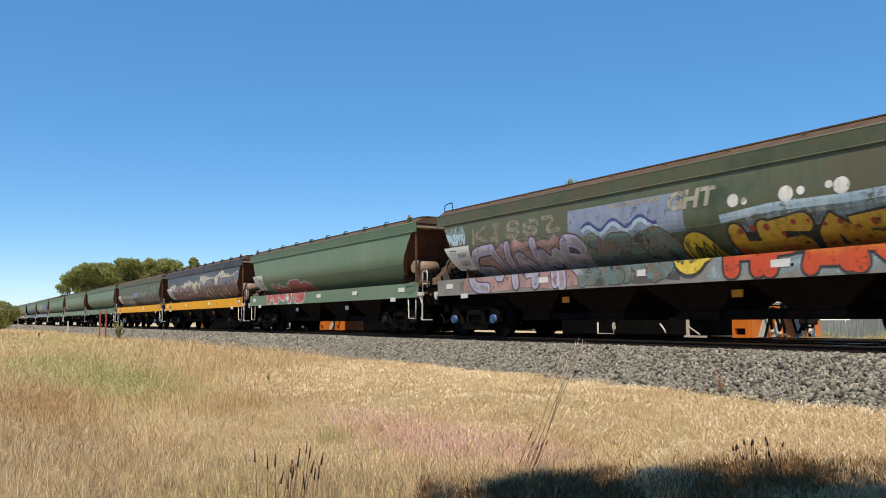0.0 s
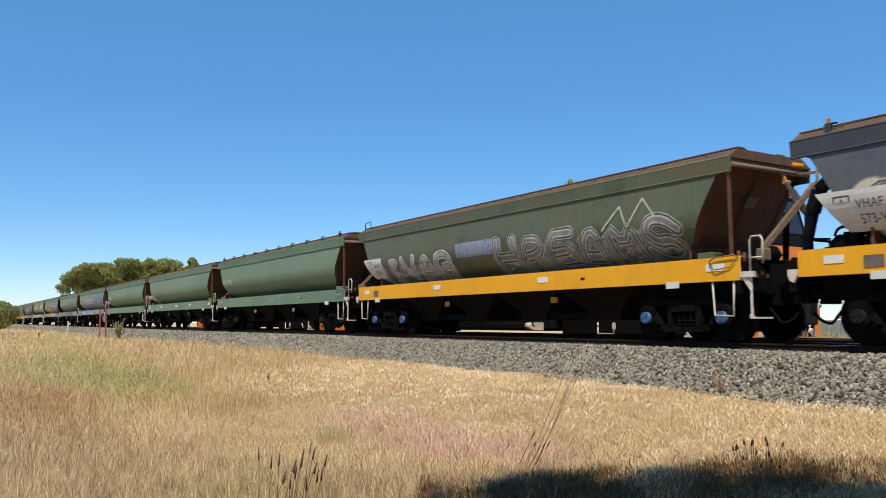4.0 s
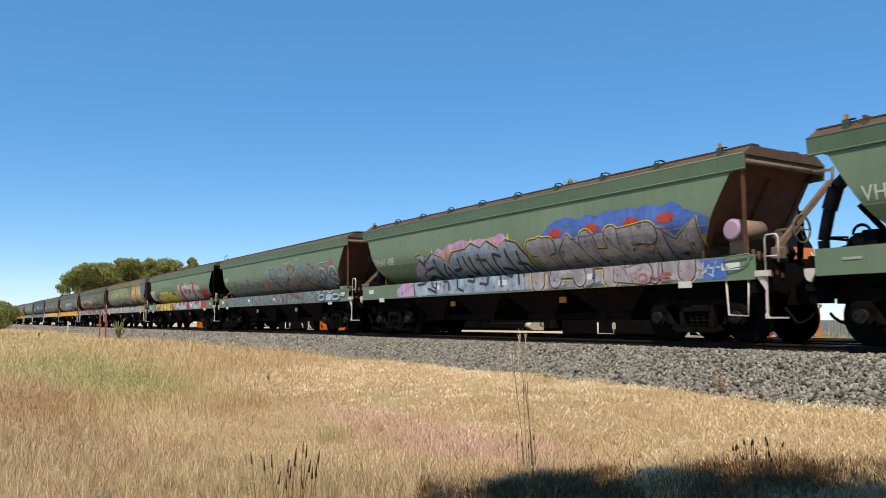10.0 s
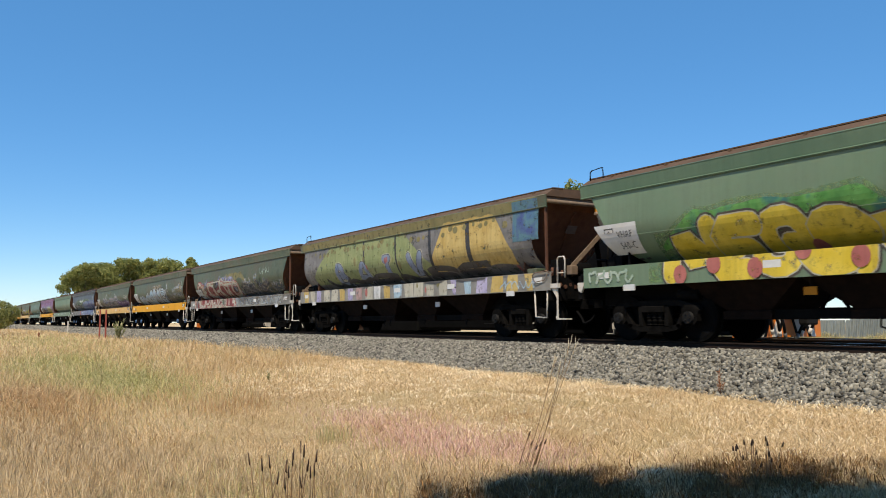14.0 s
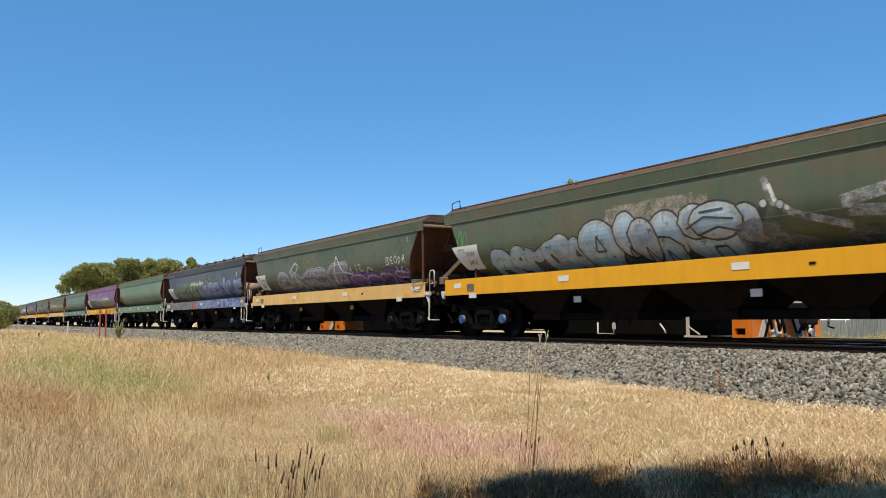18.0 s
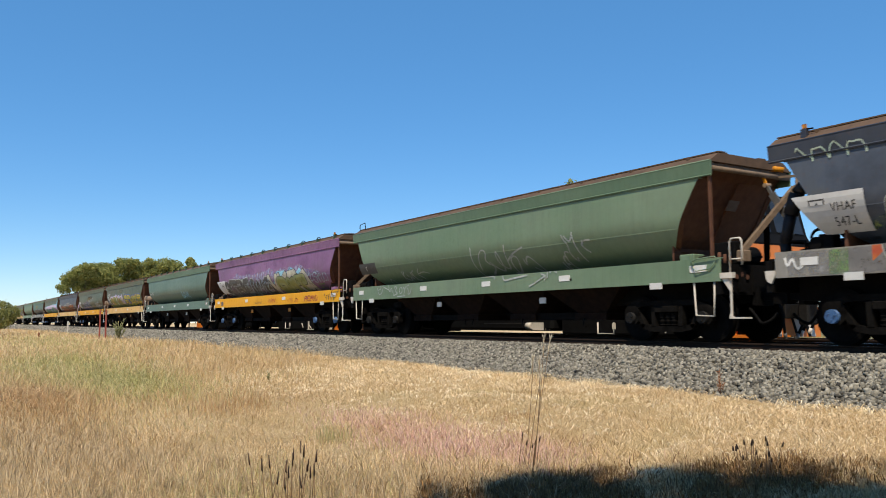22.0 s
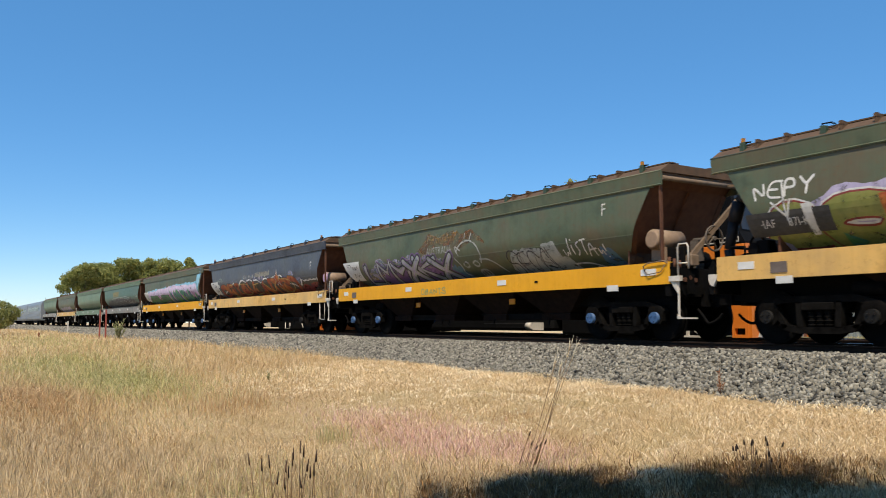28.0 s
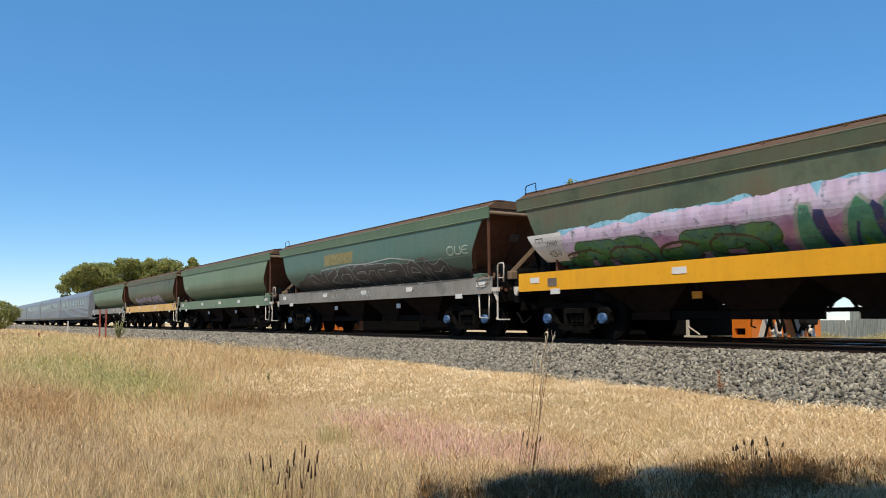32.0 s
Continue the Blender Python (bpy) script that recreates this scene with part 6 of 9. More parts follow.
def g_5(s):
    cloud(s, -5.2, 2.6, 1.62, 2.55, S["mistgrey"], 14, 6, 0.0, 0.3)
    word(s, "BXOF", -4.9, 2.6, 1.64, 2.66, 0.34, [(0.12, S["silver"]), (0.05, S["navy"]), (0.0, S["grey"]), (-0.14, S["mistgrey"])], 4, 1.5, soft=1, over=1.0)
    stroke(s, [(-3.3, 2.55), (-2.7, 2.95), (-2.3, 2.80), (-2.75, 2.35), (-1.9, 1.75)], 0.09, S["silver"], 0.022)
    word(s, "VIV", -4.4, 2.2, 1.7, 2.3, 0.04, [(0.0, S["soot"])], 34, 2.0, soft=1, over=1.1, base=0.022)
    stroke(s, [(1.2, 1.9), (1.6, 2.95), (2.2, 2.3), (2.9, 2.2)], 0.05, S["white"], 0.02)
    word(s, "OMMOM", 2.3, 7.3, 1.63, 2.30, 0.34, [(0.07, S["black"]), (0.0, S["violet"])], 6, 1.2, over=1.12)
    word(s, "OCOS", 2.6, 7.0, 1.72, 2.16, 0.05, [(0.0, S["lilac"])], 36, 1.4, over=0.9, base=0.016)
    for pts in ([(2.7, 2.2), (2.85, 2.5), (2.95, 2.2)], [(3.3, 2.55), (3.35, 2.2)], [(3.5, 2.5), (3.75, 2.52), (3.55, 2.25), (3.9, 2.3)], [(4.1, 2.2), (4.3, 2.4), (4.6, 2.25)]):
        scrawl(s, pts, 0.07, S["silver"], 0.02)
    for pts in ([(5.72, 2.36), (5.76, 2.66), (5.98, 2.58), (5.78, 2.48), (6.0, 2.40), (5.72, 2.36)], [(6.22, 2.62), (6.04, 2.60), (6.06, 2.38), (6.24, 2.40)], [(6.05, 2.5), (6.2, 2.5)], [(6.42, 2.64), (6.28, 2.5), (6.4, 2.36), (6.54, 2.5), (6.42, 2.64)],
                [(6.6, 2.36), (6.62, 2.62), (6.8, 2.5), (6.6, 2.36)], [(6.84, 2.5), (7.05, 2.52)], [(6.90, 2.38), (6.94, 2.66)], [(7.0, 2.38), (7.02, 2.62)], [(6.3, 2.28), (6.44, 2.24), (6.32, 2.12), (6.46, 2.10)], [(6.62, 2.05), (6.64, 2.24), (6.8, 2.24)], [(7.0, 2.05), (7.02, 2.22)]):
        scrawl(s, pts, 0.032, S["white"], 0.02)
    stroke(s, [(7.25, 3.03), (7.25, 3.20)], 0.03, S["chalk"], 0.022)
    cloud(s, -7.0, -4.9, 1.62, 2.3, S["soot"], 24, 3, 0.0, 0.3)


piece(5, "grey outline letters and purple bubbles", g_5)
piece(5, "faded slanting lettering", lambda s: italics(s, "FREIGHT", -2.3, 2.78, 0.30, S["ghost"]), "faded_lettering")
panel(5, "130-E")


def g_6(s):
    cloud(s, -6.5, 7.3, 1.9, 2.96, S["mistgreen"], 12, 9, 0.0, 0.3, rise=0.1)
    cloud(s, -1.4, 0.3, 1.24, 1.9, S["dustred"], 13, 2, 0.001, 0.2)
    cloud(s, -6.4, -0.9, 1.22, 2.2, S["smoke"], 14, 6, 0.0015, 0.3)
    rect(s, -1.6, -0.9, 1.22, 1.66, S["orange"], 0.002)
    rect(s, -7.9, -6.9, 1.22, 1.64, S["mistgrey"], 0.0)
    rect(s, -7.1, -6.75, 1.22, 1.64, S["mistgreen"], 0.0004)
    rect(s, -6.75, -6.3, 1.22, 1.64, S["smoke"], 0.0004)
    rect(s, -6.34, -6.12, 1.26, 1.66, S["orange"], 0.0008)
    scrawl(s, [(-7.95, 1.56), (-7.9, 1.36), (-7.8, 1.58), (-7.72, 1.32), (-7.6, 1.40)], 0.05, S["white"], 0.004)
    rect(s, -0.8, 7.8, 1.22, 1.55, S["mistgreen"], 0.0)
    cloud(s, -0.9, 7.6, 1.22, 2.72, S["indigo"], 2, 9, 0.001, 0.14)
    word(s, "URSALW", -6.05, -1.3, 1.22, 2.40, 0.20, [(0.11, S["silver"]), (0.06, S["black"]), (0.0, S["smoke"])], 5, 1.4, over=1.04)
    word(s, "DK", -0.7, 0.6, 1.24, 2.35, 0.25, [(0.06, S["navy"]), (0.0, S["greyblue"])], 6, 0.8, soft=0)
    word(s, "BSENKVE", 0.6, 7.5, 1.22, 2.70, 0.32, [(0.12, S["blue"]), (0.07, S["lilac"]), (0.0, S["steel"]), (-0.20, S["greyblue"])], 4, 1.6, soft=0, over=1.16)
    word(s, "XVZMIL", 0.9, 7.2, 1.25, 2.5, 0.05, [(0.0, S["navy"])], 44, 2.2, soft=0, over=1.1, base=0.024)
    word(s, "VIXL", 1.2, 7.0, 1.3, 2.5, 0.03, [(0.0, S["pale"])], 45, 2.2, soft=1, over=1.1, base=0.027)
    rng = random.Random(31)
    for i in range(60):
        x, z, a = rng.uniform(-4.8, 7.2), rng.uniform(2.45, 3.55), rng.uniform(0.06, 0.16)
        rect(s, x, x + a * 1.1, z, z + a * 1.5, S["squares"], 0.0105 + 0.0004 * (i % 5))
    scribble(s, -7.6, -6.3, 3.2, 3.5, S["chalk"], 9, 4, 0.03)
    text(s, "F", 6.95, 2.72, 0.3, S["white"], 0.03)


piece(6, "blue and violet wildstyle letters", g_6)
bars(6, -2.2, 0.6, 2.60, 2.78, WHITEPAINT, 20)
panel(6, "547-L")


def g_7(s):
    c = S["silver"]
    # sweeping tag in the middle
    for pts in ([(-0.45, 1.72), (-0.50, 2.05), (-0.42, 2.55)], [(-0.62, 1.70), (-0.1, 1.73)], [(-0.3, 1.9), (0.0, 2.45), (0.35, 2.40), (0.1, 2.1), (0.5, 1.95), (0.0, 1.75)],
                [(0.3, 2.1), (0.7, 1.75), (0.9, 2.1), (0.75, 2.45), (0.7, 2.0), (1.1, 1.8), (1.2, 2.5)], [(1.05, 1.75), (1.4, 1.75), (1.7, 2.15), (1.3, 2.2), (1.15, 1.5), (1.6, 1.56), (2.3, 1.62)],
                [(1.1, 2.05), (1.5, 2.25), (2.0, 2.38)], [(1.85, 2.1), (1.8, 1.85), (2.05, 2.2), (2.3, 1.95), (2.35, 1.65), (2.05, 1.85)], [(0.2, 1.68), (0.9, 1.66), (0.8, 1.58)]):
        scrawl(s, pts, 0.045, c)
    # climbing tag between two arrows
    for pts in ([(2.36, 1.33), (2.6, 1.40), (3.05, 1.58)], [(2.85, 1.62), (3.05, 1.58), (2.98, 1.42)], [(3.10, 1.50), (3.14, 1.85), (3.24, 1.55), (3.27, 1.92)], [(3.50, 1.62), (3.34, 1.68), (3.40, 2.05), (3.56, 2.02)],
                [(3.36, 1.85), (3.48, 1.86)], [(3.66, 1.72), (3.52, 1.76), (3.52, 2.15), (3.70, 2.12)], [(3.92, 1.98), (3.84, 1.86), (3.74, 2.1), (3.80, 2.3), (3.66, 2.44), (3.62, 2.55)],
                [(3.70, 2.52), (3.90, 2.32), (4.02, 2.58)], [(4.00, 2.55), (4.06, 2.2), (4.16, 1.86)], [(4.60, 2.34), (4.40, 2.36), (4.26, 2.22), (4.48, 2.06)], [(4.26, 2.22), (4.34, 2.36)]):
        scrawl(s, pts, 0.042, c, 0.014)
    # smaller tags by the rear end
    for pts in ([(-6.2, 1.5), (-6.05, 1.92), (-5.78, 1.85), (-5.76, 1.5), (-6.0, 1.32), (-6.2, 1.5), (-5.9, 1.55), (-5.92, 1.72), (-6.0, 1.6)], [(-5.7, 1.6), (-5.35, 1.5)], [(-5.36, 1.72), (-5.30, 1.36), (-5.15, 1.6), (-5.1, 1.4)],
                [(-4.97, 1.70), (-4.86, 2.1)], [(-4.72, 2.1), (-4.95, 1.9), (-4.62, 1.78)], [(-4.62, 2.0), (-4.58, 1.78), (-4.48, 1.95), (-4.40, 1.78), (-4.32, 2.05)], [(-4.08, 2.1), (-4.28, 2.04), (-4.22, 1.78), (-4.02, 1.80)],
                [(-5.0, 1.30), (-4.96, 1.62), (-4.72, 1.56), (-4.94, 1.46), (-4.68, 1.36), (-5.0, 1.30)], [(-4.55, 1.34), (-4.62, 1.52), (-4.45, 1.58), (-4.40, 1.40), (-4.55, 1.34)], [(-4.35, 1.58), (-4.26, 1.46), (-4.16, 1.62), (-4.30, 1.30)],
                [(-3.95, 1.62), (-4.15, 1.56), (-3.95, 1.44), (-4.05, 1.30), (-3.85, 1.34), (-3.8, 1.52)], [(-4.75, 1.26), (-4.2, 1.27)], [(-3.17, 1.96), (-3.5, 2.04), (-3.95, 1.96), (-3.72, 2.14)], [(-3.95, 1.96), (-3.7, 1.82)]):
        scrawl(s, pts, 0.034, c)
    for pts in ([(-7.46, 1.72), (-7.38, 2.2), (-7.28, 1.75)], [(-7.25, 2.1), (-7.05, 2.05), (-7.1, 1.75)], [(-7.42, 1.92), (-7.02, 1.90)]):
        stroke(s, pts, 0.07, S["orange"], 0.03)


piece(7, "thin white scrawled tags", g_7)
panel(7, "213", dark=True, w=1.25, z0=1.8, h=0.7)


def g_8(s):
    cloud(s, -6.6, 0.6, 1.62, 2.5, S["mistgrey"], 13, 7, 0.0, 0.2)
    rect(s, -4.2, -2.6, 2.25, 2.62, S["black"], 0.001)
    rect(s, -4.14, -2.66, 2.28, 2.58, S["silver"], 0.003)
    word(s, "STREAMS", -6.7, 0.5, 1.63, 2.58, 0.24, [(0.10, S["silver"]), (0.03, S["umber"]), (-0.14, S["soot"])], 3, 1.5, soft=1, over=1.04)
    scribble(s, -6.4, -3.0, 1.72, 2.45, S["silver"], 15, 9, 0.035, 0.018)
    scribble(s, -3.2, 0.3, 1.72, 2.5, S["pale"], 16, 8, 0.035, 0.018)
    cloud(s, -7.0, 6.8, 2.2, 2.95, S["mistlilac"], 17, 8, -0.001, 0.3, 0.3)
    cloud(s, 0.8, 4.9, 2.1, 2.86, S["cyan"], 5, 4, 0.0, 0.3, 0.3)
    word(s, "VKRA", 0.2, 5.2, 1.66, 2.72, 0.34, [(0.11, S["black"]), (0.03, S["cream"]), (-0.03, S["cream"])], 4, 0.8, soft=0, over=1.0)
    word(s, "OMT", 1.3, 4.7, 1.63, 2.50, 0.44, [(0.06, S["black"]), (0.0, S["moss"]), (-0.24, S["lime"])], 14, 0.8, over=1.0, base=0.022)
    word(s, "MASK", 4.9, 6.2, 2.05, 2.5, 0.03, [(0.0, S["pale"])], 6, 2.2, over=1.15)
    scribble(s, 5.9, 7.0, 2.0, 2.45, S["pale"], 26, 4, 0.025)
    text(s, "ASC", 5.6, 1.72, 0.30, S["green"])
    word(s, "HERO", 4.8, 6.3, 1.27, 1.53, 0.035, [(0.0, S["orange"])], 7, 2.0)
    word(s, "ROMA", 4.9, 6.2, 1.29, 1.52, 0.03, [(0.0, S["brick"])], 27, 2.4, base=0.006)
    scribble(s, 0.5, 1.5, 1.30, 1.52, S["orange"], 8, 7, 0.022)
    scribble(s, 3.0, 3.6, 1.28, 1.46, S["orange"], 11, 4, 0.022)
    scribble(s, 3.8, 4.2, 1.27, 1.42, S["orange"], 12, 3, 0.020)
    scribble(s, 7.0, 7.9, 1.26, 1.53, S["black"], 9, 4, 0.03)
    scribble(s, -1.4, -0.3, 1.28, 1.52, S["black"], 10, 4, 0.02)


piece(8, "grey and pale green letters on purple paint", g_8)
panel(8, "")
piece(9, "small pale blue tag", lambda s: (word(s, "BANX", 1.6, 3.3, 1.95, 2.40, 0.055, [(0.0, S["cyan"])], 3, 1.8, soft=1), scribble(s, 2.2, 3.0, 1.7, 1.85, S["pale"], 5, 3, 0.02)))
stencil(9, "VHAF 325C", -HB + 1.0, 2.36, 0.20)


def g_10(s):
    cloud(s, -7.2, 1.0, 1.62, 2.86, S["lilac"], 2, 5, 0.0, 0.16)
    rect(s, -7.0, 0.0, 1.62, 2.3, S["lilac"], 0.0006)
    word(s, "ACESAL", -7.1, 0.2, 1.62, 2.62, 0.36, [(0.14, S["white"]), (0.07, S["brick"]), (0.0, S["lime"])], 3, 1.1, soft=1, over=1.10)
    for i, x in enumerate((-6.3, -4.9, -4.6, -3.0, -1.9, -0.3)):
        rect(s, x, x + 0.20, 1.95, 2.5, S[("white", "orange", "yellow")[i % 3]], 0.024, 0.07)
    for x, z in ((-5.6, 1.78), (-4.2, 1.78), (-2.6, 1.8), (-1.4, 1.8), (-0.4, 1.78)):
        disc(s, x, z, 0.22, S["jade"], 0.0255, 3, 0.9)
    cloud(s, 0.1, 2.6, 1.62, 2.66, S["blue"], 5, 3, 0.001, 0.2)
    word(s, "SOAKE", 0.5, 6.8, 1.63, 2.65, 0.30, [(0.16, S["blue"]), (0.07, S["black"]), (0.0, S["yellow"]), (-0.16, S["lime"])], 6, 1.5, soft=1, over=1.08)
    for x, z in ((1.4, 1.8), (3.0, 1.8), (4.4, 1.82)):
        disc(s, x, z, 0.16, S["jade"], 0.025, 8)
    word(s, "NEPY", -7.3, -6.0, 2.66, 3.02, 0.045, [(0.0, S["white"])], 7, 1.8)
    stroke(s, [(-6.9, 2.6), (-6.6, 2.3), (-6.5, 2.62)], 0.04, S["white"], 0.03)
    stroke(s, [(-6.65, 2.95), (-6.6, 2.15)], 0.035, S["white"], 0.031)


piece(10, "yellow letters with white edge and lilac cloud", g_10)
piece(10, "faded ochre slanting lettering", lambda s: italics(s, "FREIGHT", -1.7, 2.95, 0.30, S["ghost"]), "faded_lettering")
bars(10, 0.3, 1.5, 2.70, 2.86, S["mistwhite"], 6)
panel(10, "871-K", dark=True, x=-HB + 0.75, z0=2.0, w=1.7, h=0.42)


def g_11(s):
    cloud(s, -6.4, 0.1, 1.62, 2.62, S["mistlilac"], 13, 6, 0.0, 0.2)
    cloud(s, -5.6, -0.3, 1.62, 2.3, S["violet"], 23, 6, 0.0008, 0.4)
    word(s, "LMMXKX", -6.0, -0.3, 1.62, 2.50, 0.17, [(0.20, S["violet"]), (0.12, S["black"]), (0.0, S["silver"]), (-0.12, S["lilac"])], 3, 2.0, soft=0, over=1.14)
    cloud(s, -0.8, 0.3, 1.7, 2.2, S["teal"], 33, 3, 0.001, 0.4)
    # round outline doodle
    for pts in ([(-0.05, 2.30), (0.2, 2.05), (0.05, 1.85), (0.25, 1.80)], [(0.1, 2.45), (0.35, 2.72), (0.8, 2.80), (1.2, 2.62), (1.35, 2.3), (1.2, 2.1)], [(0.55, 2.72), (0.62, 3.0)], [(0.85, 2.78), (0.95, 2.98)], [(0.35, 2.5), (0.0, 2.7), (0.2, 2.35)],
                [(0.3, 2.1), (0.5, 2.2), (0.6, 2.05), (0.4, 2.0), (0.3, 2.1)], [(0.8, 2.12), (1.0, 2.2), (1.12, 2.05), (0.9, 2.0), (0.8, 2.12)], [(0.85, 1.75), (0.9, 1.92), (1.3, 1.92), (1.28, 1.72), (0.85, 1.75)], [(1.0, 1.74), (1.0, 1.90)], [(1.14, 1.74), (1.14, 1.90)], [(1.2, 2.2), (1.55, 2.2), (1.9, 2.05), (2.12, 1.80)]):
        scrawl(s, pts, 0.045, S["silver"], 0.014)
    cloud(s, 2.42, 4.3, 1.64, 2.38, S["silver"], 53, 5, 0.002, 0.12)
    cloud(s, 3.9, 4.75, 1.66, 2.46, S["silver"], 54, 2, 0.0026, 0.10)
    cloud(s, 4.5, 5.05, 1.64, 2.05, S["silver"], 55, 1, 0.0030, 0.10)
    word(s, "SECAL", 2.45, 4.75, 1.66, 2.34, 0.035, [(0.0, S["black"])], 5, 1.5, over=1.05, base=0.010)
    word(s, "OBZE", 2.6, 4.3, 1.68, 2.28, 0.025, [(0.0, S["smoke"])], 15, 2.2, over=1.2, base=0.013)
    for pts in ([(4.86, 2.20), (4.92, 2.0), (5.0, 2.15), (5.06, 2.0), (5.10, 2.45)], [(5.2, 2.28), (5.22, 2.05)], [(5.21, 2.42), (5.22, 2.38)], [(5.48, 2.34), (5.34, 2.28), (5.46, 2.12), (5.32, 2.02)], [(5.52, 2.36), (5.74, 2.38)], [(5.62, 2.36), (5.62, 2.02)],
                [(5.72, 1.98), (5.86, 2.36), (5.96, 1.98)], [(5.76, 2.12), (6.02, 2.14)], [(6.08, 2.14), (6.10, 1.98), (6.20, 2.12), (6.22, 1.98)], [(6.28, 2.22), (6.29, 2.05)], [(6.29, 1.95), (6.30, 1.92)], [(4.95, 1.84), (5.4, 1.86), (5.8, 1.76), (6.05, 1.64)], [(5.6, 1.74), (6.0, 1.64)], [(5.5, 1.66), (5.95, 1.60)]):
        scrawl(s, pts, 0.038, S["white"], 0.014)
    text(s, "F", 6.38, 2.86, 0.28, S["white"])
    cloud(s, 6.0, 6.62, 1.66, 2.2, S["teal"], 56, 1, 0.0, 0.2)
    cloud(s, -2.2, 1.6, 2.55, 3.2, S["rust"], 43, 3, -0.001, 0.3, 0.3)
    word(s, "OBANIS", -1.9, -0.4, 1.26, 1.46, 0.035, [(0.0, S["moss"])], 8, 1.8)


piece(11, "violet-edged letters, silver and white tags", g_11)
piece(11, "faded slanting lettering", lambda s: italics(s, "FREIGHT", -1.55, 2.84, 0.26, S["ghost"]), "faded_lettering")
piece(11, "faded white lettering", lambda s: text(s, "AUSTRALIA", -1.6, 2.50, 0.22, S["silver"], 0.006), "faded_lettering")
panel(11, "394-H")


def g_12(s):
    cloud(s, -6.3, 7.0, 1.62, 2.70, S["mistlilac"], 2, 14, 0.0, 0.3)
    cloud(s, -6.2, 5.3, 1.62, 2.60, S["white"], 22, 10, 0.0012, 0.22)
    cloud(s, -6.1, 5.2, 1.62, 2.53, S["umber"], 22, 10, 0.002, 0.22)
    word(s, "CRIAVUNTEO", -6.1, 4.9, 1.62, 2.44, 0.26, [(0.09, S["umber"]), (0.0, S["ember"])], 3, 1.4, soft=1, over=1.20, base=0.004)
    word(s, "VILVILXM", -5.8, 4.6, 1.66, 2.3, 0.05, [(0.0, S["umber"])], 13, 2.2, soft=1, over=1.1, base=0.018)
    word(s, "ICIVO", -5.2, 4.4, 1.8, 2.35, 0.035, [(0.0, S["gold"])], 23, 2.2, soft=1, over=0.9, base=0.020)
    cloud(s, 4.9, 7.7, 1.62, 2.30, S["white"], 25, 2, 0.0012, 0.2)
    cloud(s, 5.0, 7.6, 1.62, 2.24, S["umber"], 25, 2, 0.002, 0.2)
    word(s, "AC", 5.0, 7.5, 1.62, 2.08, 0.24, [(0.12, S["umber"]), (0.0, S["brick"])], 4, 0.9, over=1.1, base=0.004)
    for r, m, lift in ((0.42, "white", 0.024), (0.37, "umber", 0.0255), (0.32, "ember", 0.027)):
        pts = [(2.75 + (r if i % 2 == 0 else r * 0.45) * math.sin(i * math.pi / 5), 2.40 + (r if i % 2 == 0 else r * 0.45) * math.cos(i * math.pi / 5)) for i in range(10)]
        s.tris([(2.75, 2.40)] + pts, [(0, 1 + i, 1 + (i + 1) % 10) for i in range(10)], S[m], lift)
    text(s, "F", 6.7, 2.6, 0.32, S["white"])
    scribble(s, -7.0, -5.6, 2.5, 2.8, S["chalk"], 6, 4, 0.025)
    rect(s, -6.9, -6.2, 2.30, 2.46, S["white"], 0.02)


piece(12, "orange and black letters with a white halo", g_12)
bars(12, -2.2, -0.5, 2.58, 2.74, S["mistwhite"], 13)
bars(12, -0.3, 1.8, 2.60, 2.80, S["buff"], 15)
panel(12, "594-B")


